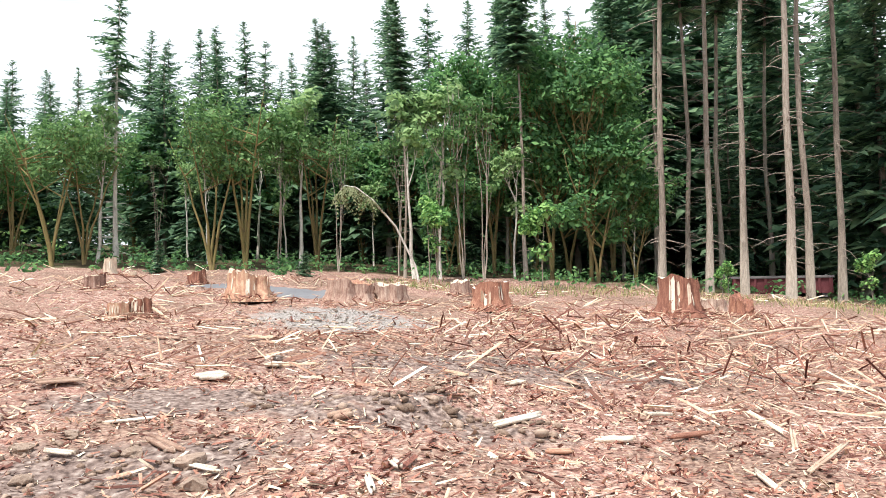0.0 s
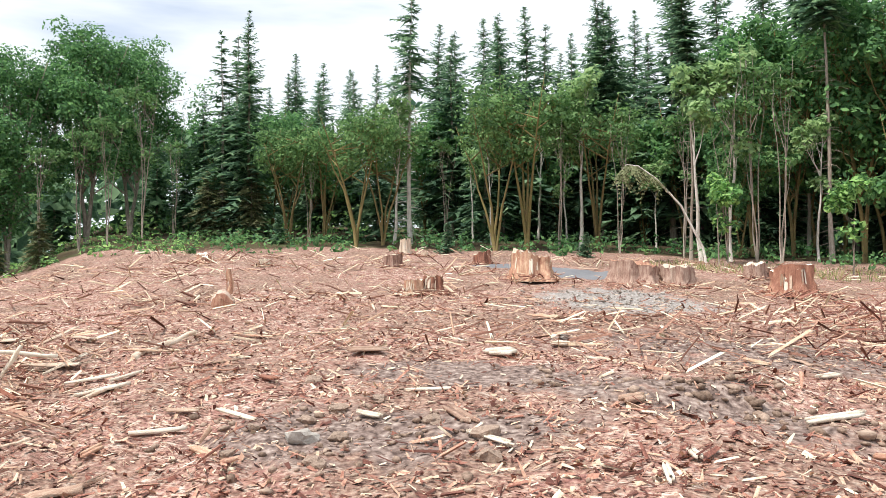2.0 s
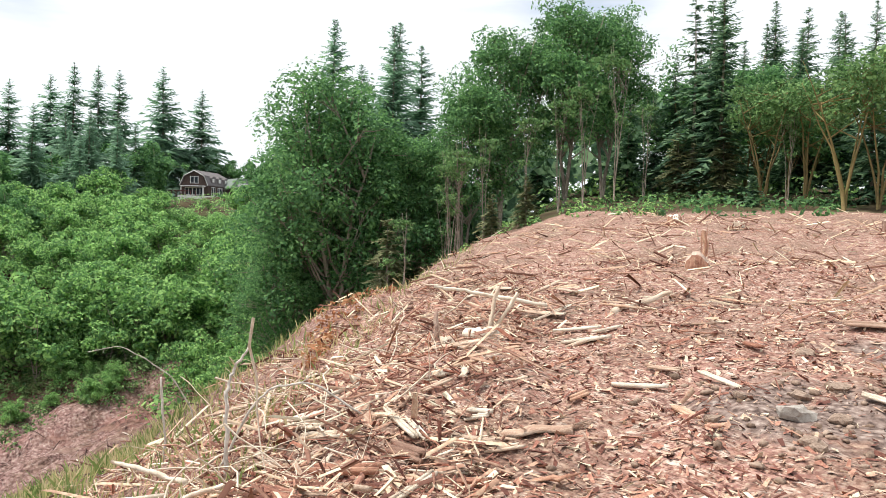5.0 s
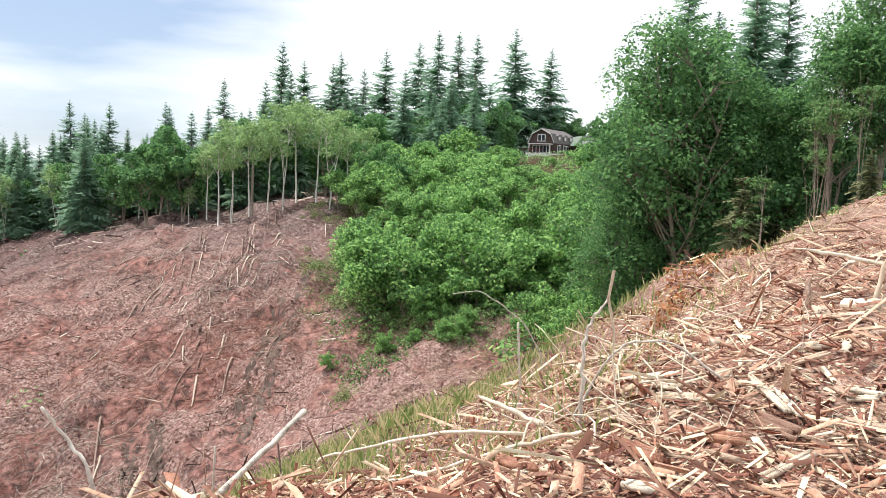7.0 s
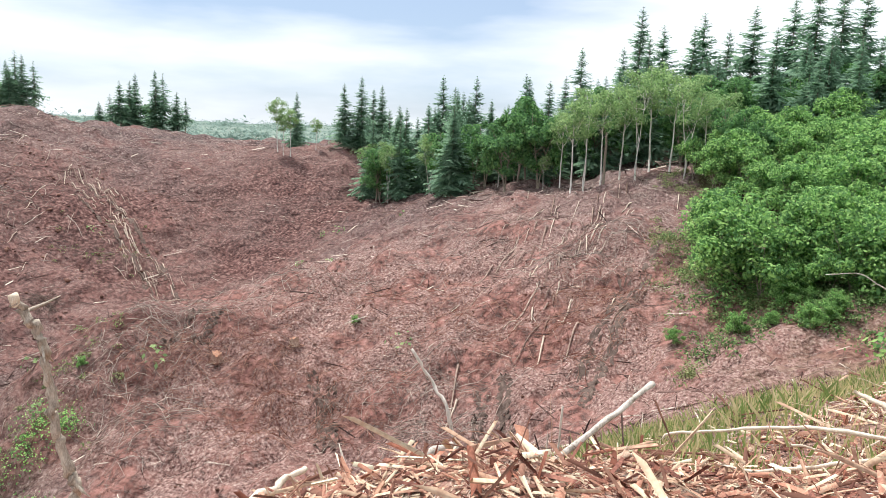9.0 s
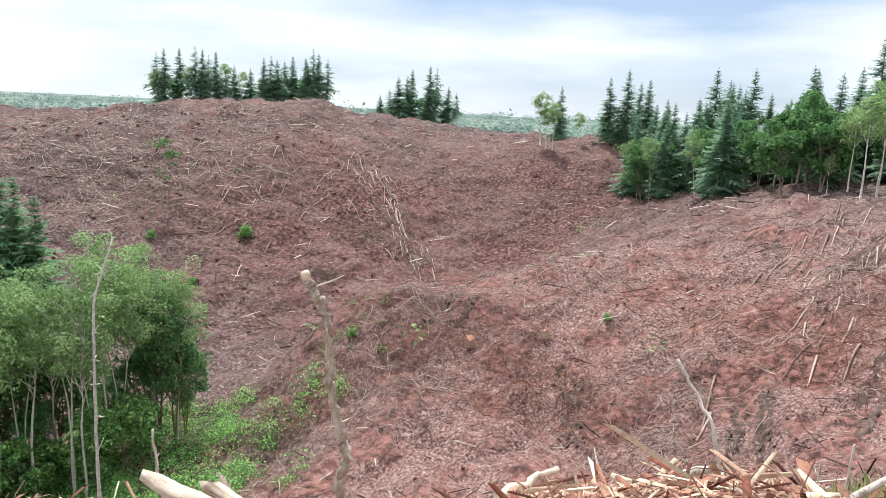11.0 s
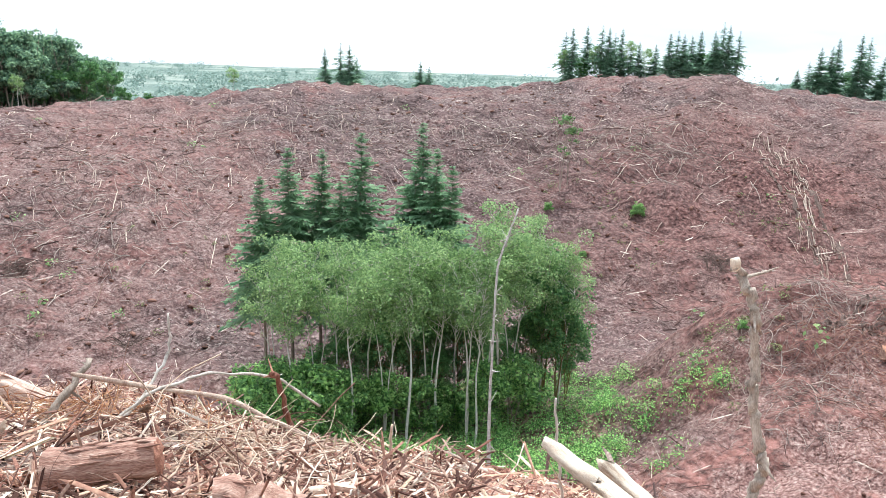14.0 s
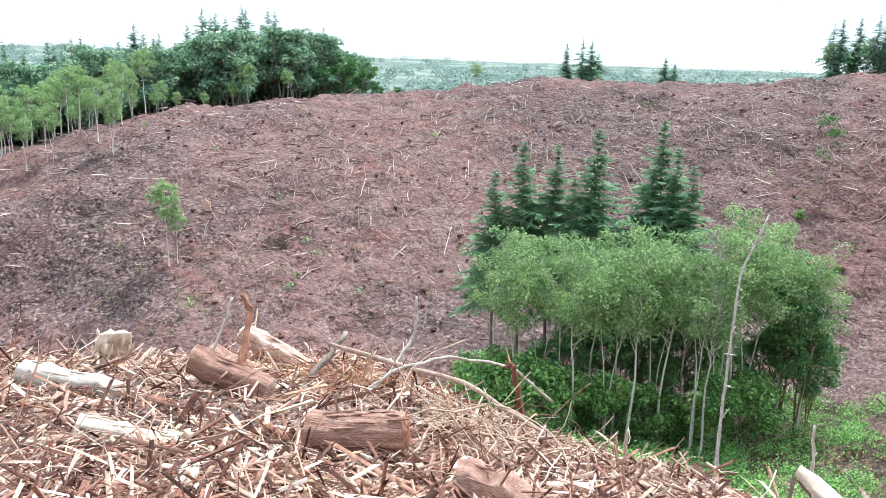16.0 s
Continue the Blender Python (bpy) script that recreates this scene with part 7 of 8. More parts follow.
def shards(rng, xy, length, width, thick, tilt=0.35, lift=0.5, ends=False, heading=None):
    """Splinters lying on the land: six-cornered slivers with uneven ends."""
    n = len(xy)
    z = np.concatenate([land(xy[i:i + 4000, 0], xy[i:i + 4000, 1]) for i in range(0, n, 4000)])
    a, t, roll = rng.uniform(0, 2 * np.pi, n), rng.normal(0, tilt, n), rng.normal(0, 0.5, n)
    if heading is not None:
        a = heading
    d = np.stack([np.cos(a) * np.cos(t), np.sin(a) * np.cos(t), np.sin(t)], -1)
    s = np.stack([-np.sin(a), np.cos(a), np.zeros(n)], -1)
    u = np.cross(d, s)
    s, u = s * np.cos(roll)[:, None] + u * np.sin(roll)[:, None], u * np.cos(roll)[:, None] - s * np.sin(roll)[:, None]
    c = np.column_stack([xy, z + lift * thick + np.abs(np.sin(t)) * length * 0.4])
    L, W, T = length[:, None], width[:, None], thick[:, None]
    k, e = rng.uniform(0.2, 1.0, (n, 1)), rng.uniform(0.05, 0.5, (n, 1))
    v = np.stack([c - d * L / 2 - s * W / 2 * k, c - d * L * 0.44 + s * W / 2 * k, c + d * L / 2 + s * W * e, c + d * L * 0.46 - s * W * e * 0.6,
                  c - d * L * 0.40 + u * T, c + d * L * 0.38 + u * T], 1)
    f3 = np.array([(0, 4, 1), (2, 5, 3)])
    f4 = np.array([(0, 3, 5, 4), (1, 4, 5, 2)])
    base = np.arange(n)[:, None, None] * 6
    return v.reshape(-1, 3), (f3 + base).reshape(-1, 3) if ends else (f3 + base).reshape(-1, 3)[:0], (f4 + base).reshape(-1, 4)


def contour(rng, xy, spread):
    """Headings that follow the contours of the slope more or less."""
    e = 3.0
    z = [height(xy[:, 0] + a, xy[:, 1] + b) for a, b in ((0, 0), (e, 0), (0, e))]
    return np.arctan2(z[1] - z[0], -(z[2] - z[0])) + rng.normal(0, spread, len(xy))


def scatter(name, rng, xy, lo, hi, wide, mat, label, tilt=0.35, thick=0.35, power=1.6, rise=0.0, heading=None):
    L = lo * (hi / lo) ** (rng.uniform(0, 1, len(xy)) ** power)
    W = L * wide * rng.uniform(0.5, 1.5, len(xy))
    v, f3, f4 = shards(rng, xy, L, W, W * thick, tilt, heading=heading)
    v[:, 2] += np.repeat(rng.uniform(0, 1, len(xy)) ** 2 * rise, 6)
    return tagged(part(name, mesh(name, v, [f3, f4]), mat), label, "wood debris", kind="stuff")


def ring_points(rng, n, r0, r1, az0, az1, power=1.0):
    r = r0 + (r1 - r0) * rng.uniform(0, 1, n) ** power
    a = np.radians(rng.uniform(az0, az1, n))
    return np.column_stack([EYE_XY[0] - r * np.sin(a), EYE_XY[1] + r * np.cos(a)])


rng_s = np.random.default_rng(3)
xy = ring_points(rng_s, 95000, 2.0, 30, -44, 208, 1.25)
keep = (rim_distance(xy[:, 0], xy[:, 1]) < 1.8) & (rng_s.uniform(0, 1, len(xy)) > 0.9 * soil_and_gap_mask(xy[:, 0], xy[:, 1]))
keep &= np.abs(np.interp(xy[:, 0], road_line[:, 0], road_line[:, 1]) - xy[:, 1]) > 1.4
scatter("wood_chips", rng_s, xy[keep], 0.02, 0.18, 0.18, CHIP, "red and tan shredded cedar chips covering the ground", tilt=0.27, power=1.9)
heaps = ring_points(rng_s, 420, 2.4, 24, -40, 206)
heaps = heaps[rim_distance(heaps[:, 0], heaps[:, 1]) < 0.8]
xy = np.repeat(heaps, 34, 0) + rng_s.normal(0, 0.22, (len(heaps) * 34, 2)) * np.repeat(rng_s.uniform(0.4, 1.6, (len(heaps), 1)), 34, 0)
xy = xy[np.abs(np.interp(xy[:, 0], road_line[:, 0], road_line[:, 1]) - xy[:, 1]) > 1.4]
scatter("wood_shreds", rng_s, xy, 0.05, 0.26, 0.2, CHIP, "heaps of torn cedar strips and bark on the ground", 0.28, 0.3, 1.6)
xy = ring_points(rng_s, 15000, 9, 31, -40, 60, 0.8)
keep = (rim_distance(xy[:, 0], xy[:, 1]) < 1.0) & (np.abs(np.interp(xy[:, 0], road_line[:, 0], road_line[:, 1]) - xy[:, 1]) > 1.4) & (gravel_mask(xy[:, 0], xy[:, 1]) < 0.4)
keep &= rough_noise(xy[:, 0] / 2.5, xy[:, 1] / 2.5, 3, 71) > rng_s.uniform(-0.25, 0.2, len(xy))
scatter("bench_slash", rng_s, xy[keep], 0.10, 0.75, 0.075, BROW_STICK, "broken sticks and strips heaped over the bench", 0.3, 0.5, 1.9, 0.10)
xy = ring_points(rng_s, 5200, 2.6, 14, 44, 208)
xy = xy[np.abs(rim_distance(xy[:, 0], xy[:, 1]) + 0.5) < 3.6]
scatter("tangled_sticks", rng_s, xy, 0.12, 0.9, 0.03, BROW_STICK, "tangle of thin broken sticks along the edge", 0.28, 0.9, 2.4)
xy = ring_points(rng_s, 52000, 30, 195, 84, 207, 0.9)
keep = (rim_distance(xy[:, 0], xy[:, 1]) > 6) & (grass_mask(xy[:, 0], xy[:, 1]) < 0.4) & (woods_mask(xy[:, 0], xy[:, 1]) < 0.3)
far = np.hypot(xy[:, 0], xy[:, 1]) > 95
dense = rough_noise(xy[:, 0] / 17, xy[:, 1] / 17, 4, 51) + 0.10 > rng_s.uniform(-0.22, 0.22, len(xy))
dense &= churned_mask(xy[:, 0], xy[:, 1]) < rng_s.uniform(0.2, 1.3, len(xy))
near, off = xy[keep & dense & ~far], xy[keep & dense & far]
scatter("logging_slash", rng_s, near, 0.15, 2.6, 0.036, SLASH, "broken branches and slash covering the logged slopes", 0.25, 0.8, 2.2)
scatter("far_slash", rng_s, off, 0.3, 4.2, 0.034, SLASH, "broken poles and slash covering the far slope", 0.16, 0.8, 2.0, heading=contour(rng_s, off, 0.75))
xy = ring_points(rng_s, 26000, 9, 80, 74, 172, 0.9)
keep = (rim_distance(xy[:, 0], xy[:, 1]) > 2.5) & (grass_mask(xy[:, 0], xy[:, 1]) < 0.5)
scatter("slope_litter", rng_s, xy[keep], 0.07, 1.1, 0.05, SLASH, "small broken twigs and bark on the logged slopes", 0.5, 0.8, 2.2)
xy = ring_points(rng_s, 24000, 3.4, 10.2, 146, 207)
xy = xy[rim_distance(xy[:, 0], xy[:, 1]) < 1.0]
scatter("pile_shreds", rng_s, np.concatenate([xy[::2], xy[1::4]]), 0.03, 0.30, 0.16, PILE_RED, "torn strips and chips heaped on the wood pile", 0.42, 0.3, 1.7, 0.08)
scatter("pile_twigs", rng_s, xy[3::4], 0.05, 0.44, 0.06, PILE_STICK, "broken brown twigs heaped on the wood pile", 0.4, 0.6, 1.6, 0.1)
xy = ring_points(rng_s, 15000, 3.4, 14, 44, 114)
xy = xy[rim_distance(xy[:, 0], xy[:, 1]) < 1.4]
scatter("brow_chunks", rng_s, xy[::10], 0.06, 0.30, 0.24, CHUNK, "thick torn chunks of red cedar heaped along the brow", 0.34, 0.32, 1.5, 0.05)
scatter("brow_shreds", rng_s, xy[::3], 0.03, 0.30, 0.18, BROW_STICK, "torn strips and twigs heaped along the brow", 0.4, 0.4, 1.6, 0.1)
scatter("brow_chips", rng_s, np.concatenate([xy[1::3], xy[2::3]]), 0.03, 0.26, 0.18, CHIP, "torn red and tan chips heaped along the brow", 0.4, 0.3, 1.6, 0.06)
xy = ring_points(rng_s, 4200, 11, 19, -34, -6)
scatter("brush_bank", rng_s, xy, 0.05, 0.6, 0.09, CHIP, "bank of torn wood and brush near the big stump", 0.4, 0.4, 1.6, 0.16)
xy = ring_points(rng_s, 80000, 2.6, 16, -42, 207, 0.9)
keep = (rim_distance(xy[:, 0], xy[:, 1]) < 1.4) & (rng_s.uniform(0, 1, len(xy)) > 0.9 * soil_and_gap_mask(xy[:, 0], xy[:, 1])) & (gravel_mask(xy[:, 0], xy[:, 1]) < 0.4)
xy = xy[keep]
z = np.concatenate([land(xy[i:i + 4000, 0], xy[i:i + 4000, 1]) for i in range(0, len(xy), 4000)])
L = rng_s.uniform(0.012, 0.05, len(xy))
a, t = rng_s.uniform(0, 2 * np.pi, len(xy)), rng_s.normal(0, 0.45, len(xy))
d = np.stack([np.cos(a) * np.cos(t), np.sin(a) * np.cos(t), np.sin(t)], -1) * L[:, None]
w = np.stack([-np.sin(a), np.cos(a), rng_s.normal(0, 0.45, len(xy))], -1) * (L * rng_s.uniform(0.15, 0.5, len(xy)))[:, None]
c = np.column_stack([xy, z + 0.012])
fines = np.stack([c - d - w, c + d * 0.9 - w * 0.5, c + d + w * 0.7, c - d * 0.8 + w], 1).reshape(-1, 3)
tagged(part("bark_fines", mesh("bark_fines", fines, np.arange(len(fines)).reshape(-1, 4)), CHIP), "fine shredded bark and chips on the ground", "wood debris", kind="stuff")
xy = ring_points(rng_s, 3500, 7, 40, 58, 140)
xy = xy[rim_distance(xy[:, 0], xy[:, 1]) > 1.5]
scatter("slope_sticks", rng_s, xy, 0.12, 0.9, 0.03, SLASH, "thin dead sticks on the near slope", 0.3, 0.9, 2.0)


def blades(name, rng, xy, tall, mat, label):
    """Tufts of narrow bent grass blades."""
    n = len(xy)
    z = land(xy[:, 0], xy[:, 1])
    a = rng.uniform(0, 2 * np.pi, n)
    h = tall * rng.uniform(0.4, 1.3, n)
    s = np.stack([np.cos(a), np.sin(a), np.zeros(n)], -1) * (h * 0.06)[:, None]
    lean = np.stack([rng.normal(0, 0.35, n) * h, rng.normal(0, 0.35, n) * h, h], -1)
    b = np.column_stack([xy, z - 0.02])
    v = np.stack([b - s, b + s, b + lean * (0.5, 0.5, 0.6) + s * 0.7, b + lean], 1).reshape(-1, 3)
    i = np.arange(n)[:, None] * 4
    return tagged(part(name, mesh(name, v, [np.concatenate([i + (0, 1, 2), i + (0, 2, 3)])]), mat), label, "grass", kind="stuff")


xy = ring_points(rng_s, 90000, 6, 40, 50, 102, 1.2)
keep = grass_mask(xy[:, 0], xy[:, 1]) > rng_s.uniform(0.05, 0.6, len(xy))
blades("slope_grass", rng_s, xy[keep], 0.24, GRASS, "green and straw-coloured grass on the near slope")
xy = ring_points(rng_s, 4000, 26.5, 31, -40, 4)
blades("verge_grass", rng_s, xy, 0.2, GRASS, "green grass and ferns along the forest edge")


def undergrowth(name, rng, xy, lo, hi, size, per, mat, label, rise=0.0):
    heap = Heap()
    z = land(xy[:, 0], xy[:, 1])
    for (x, y), zz in zip(xy, z):
        s = rng.uniform(lo, hi)
        leaves(heap, np.array([x, y, zz + s * 0.35 + rise * rng.uniform(0, 1)]), s, per, size, rng, 0.7)
    return tagged(part(name, heap.mesh(name), mat), label, "undergrowth", kind="stuff")


undergrowth("forest_undergrowth", rng_s, ring_points(rng_s, 260, 31, 42, -40, 38), 0.2, 0.8, 0.10, 30, MAPLE, "green ferns and shrubs under the forest edge")
xy = ring_points(rng_s, 1700, 42, 78, 129, 166)
xy = xy[grass_mask(xy[:, 0], xy[:, 1]) + rough_noise(xy[:, 0] / 5, xy[:, 1] / 5, 3, 17) > 0.3]
undergrowth("hollow_undergrowth", rng_s, xy, 0.5, 1.7, 0.085, 110, BRAMBLE, "dense bright green brambles on the hollow floor")
xy = np.concatenate([ring_points(rng_s, 520, 46, 125, 63, 83), ring_points(rng_s, 120, 125, 185, 66, 74)])
xy = xy[(rim_distance(xy[:, 0], xy[:, 1]) > 9) & ((xy[:, 1] - EYE_XY[1] > 0.31 * (EYE_XY[0] - xy[:, 0])) | (np.hypot(xy[:, 0], xy[:, 1]) > 58))]
undergrowth("ravine_undergrowth", rng_s, xy, 0.6, 1.7, 0.19, 44, BUSH, "low green growth at the foot of the shrubs")
xy = np.concatenate([ring_points(rng_s, 1500, 47, 64, 66, 85), ring_points(rng_s, 420, 64, 100, 80, 88)])
xy = xy[(rim_distance(xy[:, 0], xy[:, 1]) > 14) & (rough_noise(xy[:, 0] / 6, xy[:, 1] / 6, 3, 61) > -0.03)]
foot = ring_points(rng_s, 2400, 50, 76, 68, 87)
away_f = np.degrees(np.arctan2(-(foot[:, 0] - EYE_XY[0]), foot[:, 1] - EYE_XY[1]))
foot = foot[away_f < 87 - 12 * rng_s.uniform(0, 1, len(foot)) ** 1.5 + 12 * rough_noise(foot[:, 0] / 4, foot[:, 1] / 4, 3, 65)]
foot = foot[(rim_distance(foot[:, 0], foot[:, 1]) > 19) & (np.hypot(foot[:, 0], foot[:, 1]) + 9 * rough_noise(foot[:, 0] / 5, foot[:, 1] / 5, 3, 63) > rng_s.uniform(49, 60, len(foot)))]
undergrowth("ravine_ferns", rng_s, foot, 0.3, 0.95, 0.10, 44, FERN, "ferns and brambles spreading below the shrubs")
undergrowth("ravine_weeds", rng_s, xy, 0.35, 0.95, 0.085, 56, WEED, "rank green weeds and ferns below the shrubs")
for x, y, h in ((-84.8, -89.5, 2.4), (-72, -95, 1.6), (-70, -84, 1.2), (-54, 3.2, 1.2), (-49.7, -39.8, 0.9), (-61, -22, 0.8)):
    away = math.degrees(math.atan2(-(x - EYE_XY[0]), y - EYE_XY[1]))
    plant(bush_a, away, math.hypot(x - EYE_XY[0], y - EYE_XY[1]), h / 5)
xy = np.concatenate([np.column_stack([rng_s.normal(a, c, 26), rng_s.normal(b, c, 26)]) for a, b, c in ((-70, -84, 5), (-78, -98, 6), (-104, -78, 4), (-20, -92, 7), (8, -92, 6), (18, -96, 4), (-49, -41, 2.5))])
undergrowth("green_regrowth", rng_s, xy, 0.25, 0.8, 0.09, 40, WEED, "low green regrowth between the slash")
undergrowth("slope_seedlings", rng_s, ring_points(rng_s, 60, 60, 170, 100, 195), 0.4, 1.3, 0.2, 22, ALDER, "scattered low green growth on the logged slopes")
# distant woods; their haze is only in the leaf colour
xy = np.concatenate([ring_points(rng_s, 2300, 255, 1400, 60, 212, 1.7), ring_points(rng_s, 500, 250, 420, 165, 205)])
undergrowth("far_woods", rng_s, xy, 4, 10, 0.8, 100, HAZY_WOODS, "woods on the distant hills with haze painted into their colour")
xy = ring_points(rng_s, 740, 56, 104, -48, 21)
undergrowth("forest_thicket", rng_s, xy, 1.4, 3.2, 0.7, 26, FIR, "dark thicket deep inside the forest", 7.5)
undergrowth("low_thicket", rng_s, ring_points(rng_s, 300, 52, 90, -48, 21), 1.0, 2.2, 0.5, 26, FIR, "dark brush on the forest floor", 1.5)
undergrowth("brow_thicket", rng_s, ring_points(rng_s, 150, 50, 72, 37, 57), 1.0, 2.4, 0.5, 26, FIR, "dark brush and branches behind the ravine trees", 5.5)
undergrowth("rise_undergrowth", rng_s, ring_points(rng_s, 70, 46, 80, 22, 46), 0.6, 1.8, 0.16, 40, BUSH, "green shrubs on the rise behind the trees")
undergrowth("brow_undergrowth", rng_s, ring_points(rng_s, 90, 30, 46, 36, 54), 0.15, 0.5, 0.08, 26, BUSH, "low green growth on the wooded brow")
xy = ring_points(rng_s, 170, 10.5, 18, 51, 61)
undergrowth("dead_bracken", rng_s, xy[np.abs(rim_distance(xy[:, 0], xy[:, 1]) - 1.2) < 1.5], 0.08, 0.2, 0.045, 18, BRACKEN, "rust-brown dead bracken along the brow")
xy = ring_points(rng_s, 7000, 5, 22, 44, 88)
blades("brow_grass", rng_s, xy[np.abs(rim_distance(xy[:, 0], xy[:, 1]) - 0.6) < 1.6], 0.2, GRASS, "pale grass among the slash along the brow")


def twig_tangle(name, rng, xy, lo, hi, thick, rise, mat, label):
    """Thin curved twigs and torn roots lying crosswise on one another."""
    heap = Heap()
    z = land(xy[:, 0], xy[:, 1])
    for (x, y), zz in zip(xy, z):
        L = lo * (hi / lo) ** rng.uniform(0, 1) ** 1.5
        way = rng.normal(size=3) * (1, 1, 0.30)
        way /= np.linalg.norm(way)
        turn = np.cross(way, rng.normal(size=3)) * rng.uniform(0.1, 0.6)
        s = np.linspace(-0.5, 0.5, 6)[:, None]
        p = np.array([x, y, zz + rng.uniform(0.02, rise)]) + way * s * L + turn * (0.25 - s ** 2) * L + rng.normal(0, 0.02, (6, 3)) * L
        low = p[:, 2] - land(p[:, 0], p[:, 1])
        p[:, 2] -= min(0.0, low.min() - 0.005)
        if low.min() > 0.15:
            p[:, 2] -= low.min() - 0.1
        r = thick * L ** 0.5 * rng.uniform(0.5, 1.4)
        tube(heap, p, r * np.linspace(1, 0.35, 6), 4, cap=False, rough=0.15, rng=rng)
    return tagged(part(name, heap.mesh(name), mat), label, "wood debris", kind="stuff")


xy = ring_points(rng_s, 800, 4.0, 10.4, 146, 206)
xy_g = ring_points(rng_s, 15000, 6.5, 40, 60, 86, 0.8)
d_g = rim_distance(xy_g[:, 0], xy_g[:, 1])
xy_g = xy_g[(d_g > 0.6) & (d_g < 15) & (rough_noise(xy_g[:, 0] / 4, xy_g[:, 1] / 4, 3, 67) > 0.0 + d_g / 60)]
blades("tufted_grass", rng_s, xy_g, 0.34, GRASS, "tufts of pale grass on the slope below the brow")
twig_tangle("twig_tangle", rng_s, xy[rim_distance(xy[:, 0], xy[:, 1]) < 0.9], 0.14, 0.85, 0.0066, 0.22, PILE_STICK, "tangle of thin torn twigs and roots on the wood pile")
xy = ring_points(rng_s, 420, 3.6, 12, 46, 112)
twig_tangle("brow_twigs", rng_s, xy[np.abs(rim_distance(xy[:, 0], xy[:, 1]) + 0.3) < 1.8], 0.1, 0.8, 0.006, 0.14, BROW_STICK, "thin curved twigs and torn roots along the brow")
xy = ring_points(rng_s, 130, 5, 12, 46, 74)
twig_tangle("pale_brow_twigs", rng_s, xy[np.abs(rim_distance(xy[:, 0], xy[:, 1]) + 0.6) < 1.8], 0.3, 1.2, 0.010, 0.2, PALE_SHARD, "pale peeled twigs tangled along the brow")
xy = np.column_stack([rng_s.normal(-2.2, 0.42, 90), rng_s.normal(-6.2, 0.42, 90)])
twig_tangle("pale_twigs", rng_s, xy, 0.28, 1.1, 0.0078, 0.4, PALE_SHARD, "pale peeled twigs heaped at the end of the wood pile")
xy = np.column_stack([rng_s.normal(-1.3, 0.63, 420), rng_s.normal(-7.7, 0.31, 420)])
twig_tangle("dry_brush", rng_s, xy, 0.11, 0.5, 0.0072, 0.46, BRACKEN, "rust-brown dry brush behind the wood pile")


def skid_poles(line, spread, count, rng, label):
    """Long pale poles left lying down an old skid trail."""
    a, b = np.array(line[0], float), np.array(line[1], float)
    heap = Heap()
    for i in range(count):
        c = a + (b - a) * rng.uniform(0, 1) + rng.normal(0, spread, 2)
        way = (b - a) / np.linalg.norm(b - a) + rng.normal(0, 0.16, 2)
        s = np.linspace(-0.5, 0.5, 6)[:, None] * rng.uniform(1.2, 5.0)
        xy = c + way * s
        z = land(xy[:, 0], xy[:, 1]) + rng.uniform(0.05, 0.2)
        r = rng.uniform(0.04, 0.115)
        tube(heap, np.column_stack([xy, z]), r * np.linspace(1, 0.5, 6), 4, cap=False, rough=0.15, rng=rng)
    return tagged(part("skid_poles", heap.mesh("skid_poles"), LYING_POLE), label, "wood debris", kind="stuff")


skid_poles([(-121, -95), (-97, -62)], 1.8, 150, rng_s, "pale poles and slash lying down the skid trail")
skid_poles([(-60, -160), (-40, -110)], 14, 110, rng_s, "scattered poles lying down the far slope")
skid_poles([(-125, -110), (-90, -95)], 10, 90, rng_s, "scattered poles lying down the far slope")
skid_poles([(-88, -4), (-60, -8)], 5, 80, rng_s, "scattered poles lying on the spur")
skid_poles([(-20, -150), (-10, -105)], 12, 90, rng_s, "scattered poles lying down the far slope")


def brush_mats(name, rng, places, count, lo, hi, thick, mat, label):
    """Mats of thin curved dead twigs: places are (x, y, spread)."""
    heap = Heap()
    pick = rng.integers(len(places), size=count)
    at = np.array(places, float)[pick]
    c = at[:, :2] + rng.normal(0, 1, (count, 2)) * at[:, 2:3]
    L = lo * (hi / lo) ** rng.uniform(0, 1, count) ** 1.4
    a = rng.uniform(0, 6.28, count)
    s5 = np.linspace(-0.5, 0.5, 5)
    bow = rng.normal(0, 0.35, count)
    px = c[:, :1] + L[:, None] * (np.cos(a)[:, None] * s5 - np.sin(a)[:, None] * bow[:, None] * (0.25 - s5 ** 2))
    py = c[:, 1:] + L[:, None] * (np.sin(a)[:, None] * s5 + np.cos(a)[:, None] * bow[:, None] * (0.25 - s5 ** 2))
    arch = rng.uniform(0.0, 0.35, count)[:, None] * L[:, None] * (0.25 - s5 ** 2) * 2
    pz = land(px.ravel(), py.ravel()).reshape(px.shape) + 0.03 + arch + rng.uniform(0, 0.12, (count, 1))
    for i in range(count):
        tube(heap, np.column_stack([px[i], py[i], pz[i]]), thick * L[i] ** 0.5 * np.linspace(1, 0.4, 5), 3, cap=False)
    return tagged(part(name, heap.mesh(name), mat), label, "wood debris", kind="stuff")


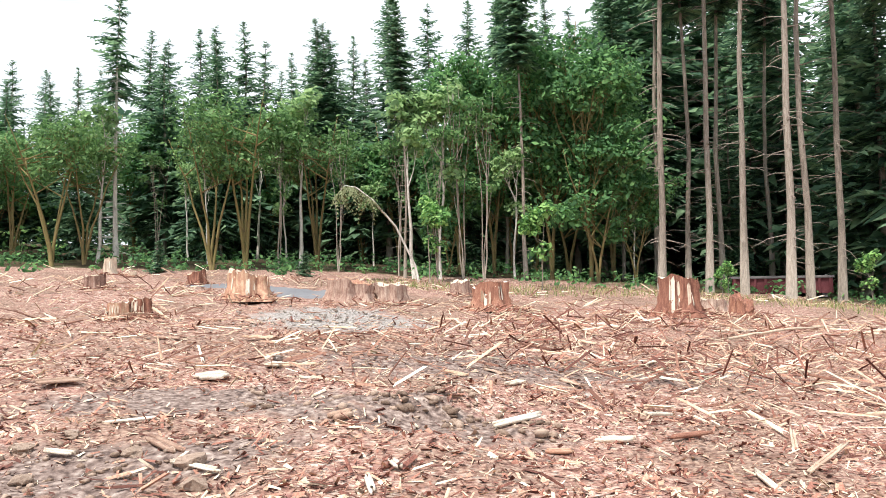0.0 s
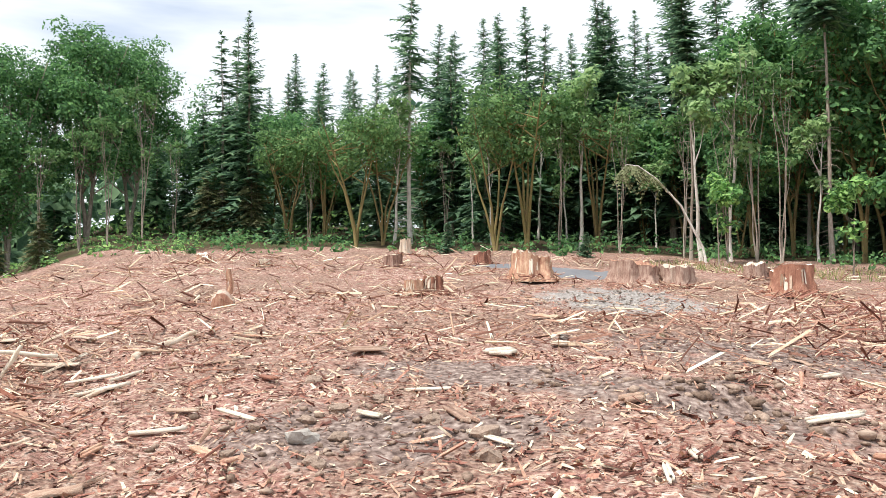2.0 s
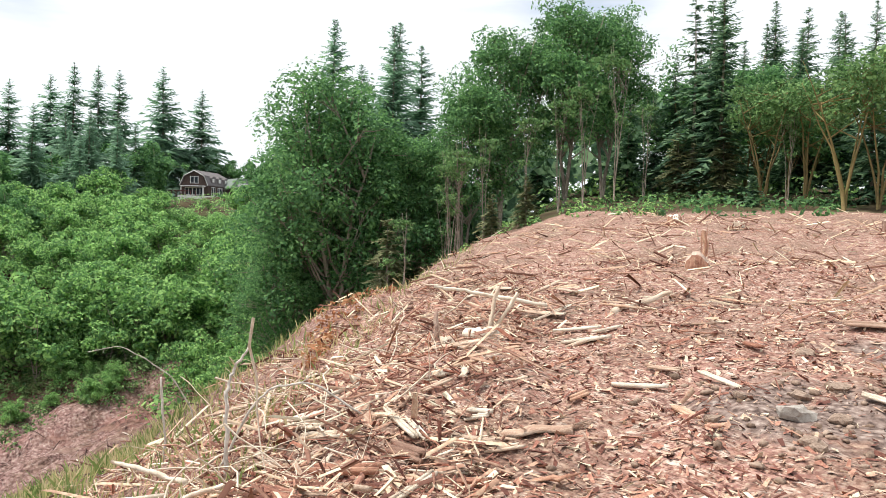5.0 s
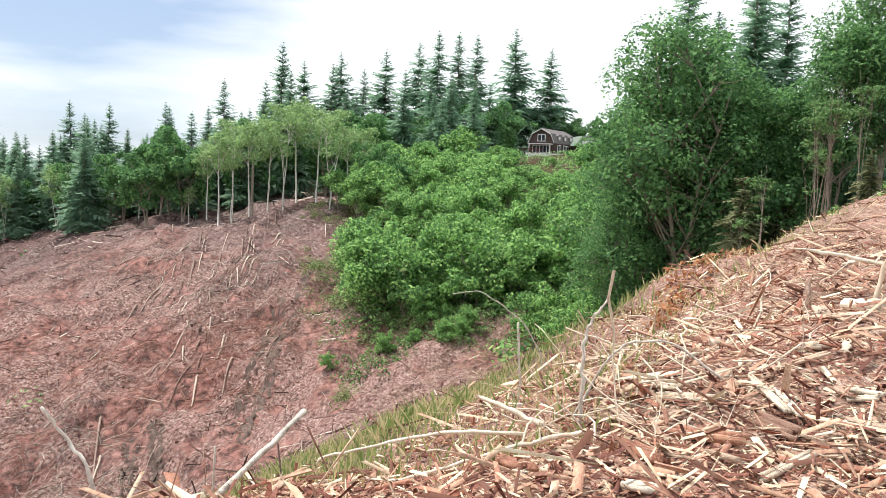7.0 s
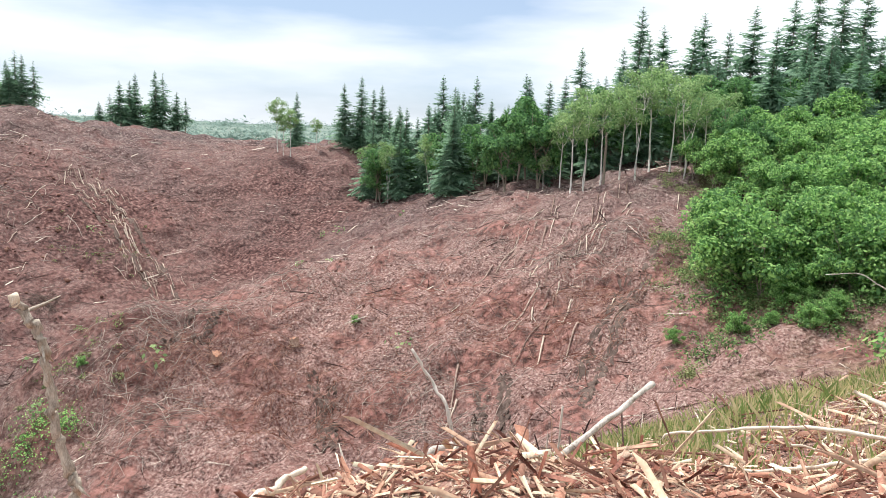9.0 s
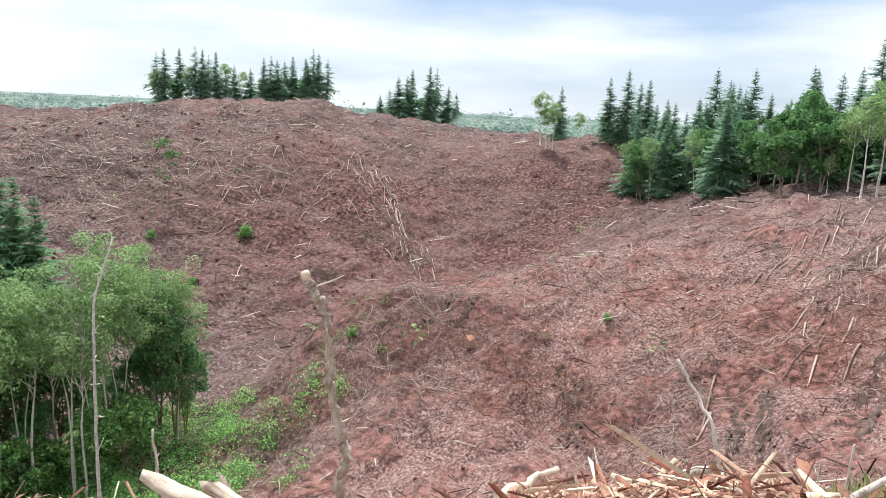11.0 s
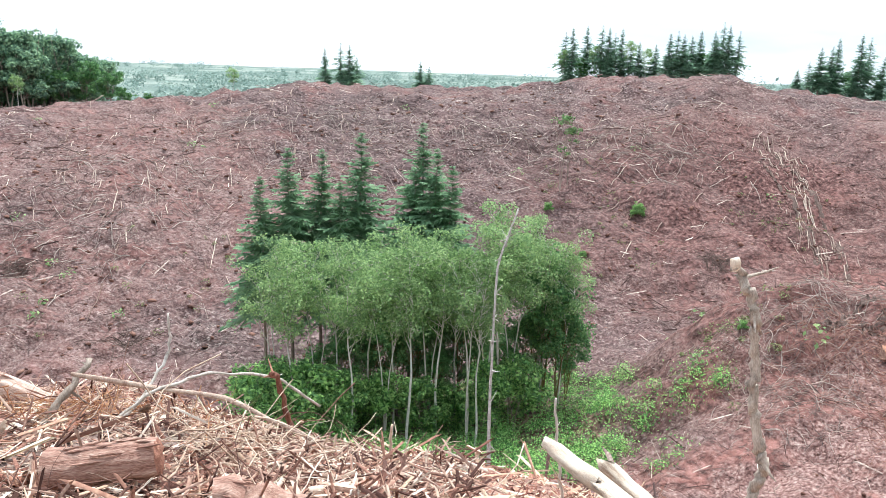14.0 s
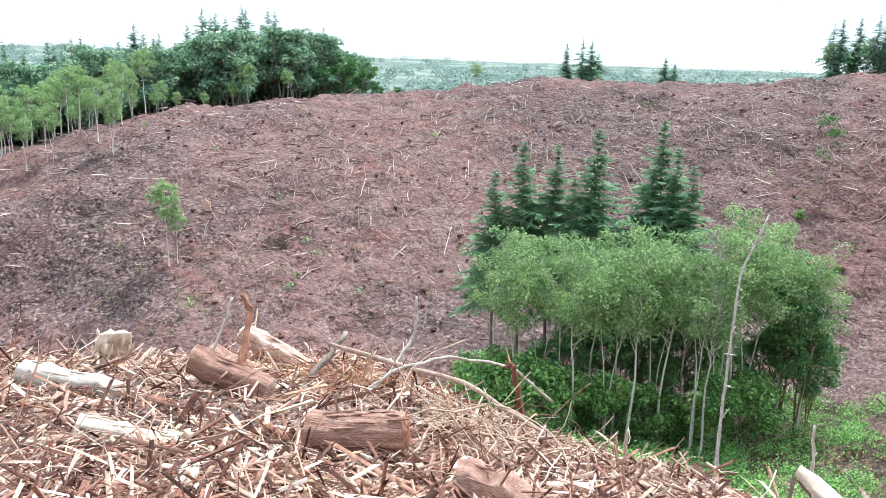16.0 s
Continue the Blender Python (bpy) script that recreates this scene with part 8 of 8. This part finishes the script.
RED_BRUSH = material("red_dead_brush", [(0.2, (0.13, 0.05, 0.038)), (0.5, (0.27, 0.115, 0.085)), (0.8, (0.42, 0.25, 0.19))], 2, 20, 0.9, 0, 0.8)
GREY_BRUSH = material("grey_dead_brush", [(0.2, (0.12, 0.09, 0.082)), (0.5, (0.27, 0.215, 0.19)), (0.8, (0.52, 0.45, 0.39))], 2, 20, 0.9, 0, 0.8)
brush_mats("red_brush", rng_s, [(-49.5, -25, 2.6), (-52, -20, 2.5), (-55, -28, 3), (-58, -4, 3), (-61, -12, 3.5), (-66, -20, 4), (-53, -34, 2.5), (-64, -3, 2.5)], 3400, 0.5, 2.4, 0.017, RED_BRUSH, "mats of rust-red dead brush on the logged spur")
brush_mats("grey_brush", rng_s, [(-51, -38, 3), (-58, -36, 3), (-72, -6, 3), (-75, -2, 2.5), (-55, -15, 3), (-49, -12, 2.5), (-68, -28, 4), (-47, -32, 2.5), (-80, -14, 4)], 3200, 0.5, 2.6, 0.018, GREY_BRUSH, "mats of grey dead branches on the logged spur")
brush_mats("crest_brush", rng_s, [(-60, -135, 9), (-35, -140, 8), (-80, -120, 7), (-20, -120, 9), (-92, -110, 8), (-100, -100, 6), (-5, -105, 7), (-48, -112, 9)], 2600, 1.0, 5.0, 0.03, GREY_BRUSH, "grey limbs strewn over the far hill")
brush_mats("dark_heap", rng_s, [(-0.3, -98.8, 0.9), (-10, -82.5, 1.6), (-86, -74, 1.2)], 420, 0.6, 2.6, 0.03, RUT_SOIL, "dark heaps of roots and limbs on the hillside")
xy_h = np.column_stack([rng_g.uniform(-125, 30, 2600), rng_g.uniform(-150, -70, 2600)])
xy_h = xy_h[(woods_mask(xy_h[:, 0], xy_h[:, 1]) < 0.2) & (grass_mask(xy_h[:, 0], xy_h[:, 1]) < 0.3)]
stones("hill_clods", rng_g, xy_h, 0.12, 0.55, RED_EARTH, "stumps of earth and root clods on the far hill", 0.4)
for x, y, h in ((11.7, -103.3, 1.1), (8.4, -104.5, 1.2), (-54, -31, 0.7), (-57.5, -26, 0.6)):
    stump(x, y, 0.36, h, int(abs(x)), "dark weathered stump on the logged slope", None, 0.25, cut=RED_WOOD, bark=BARK_RED)
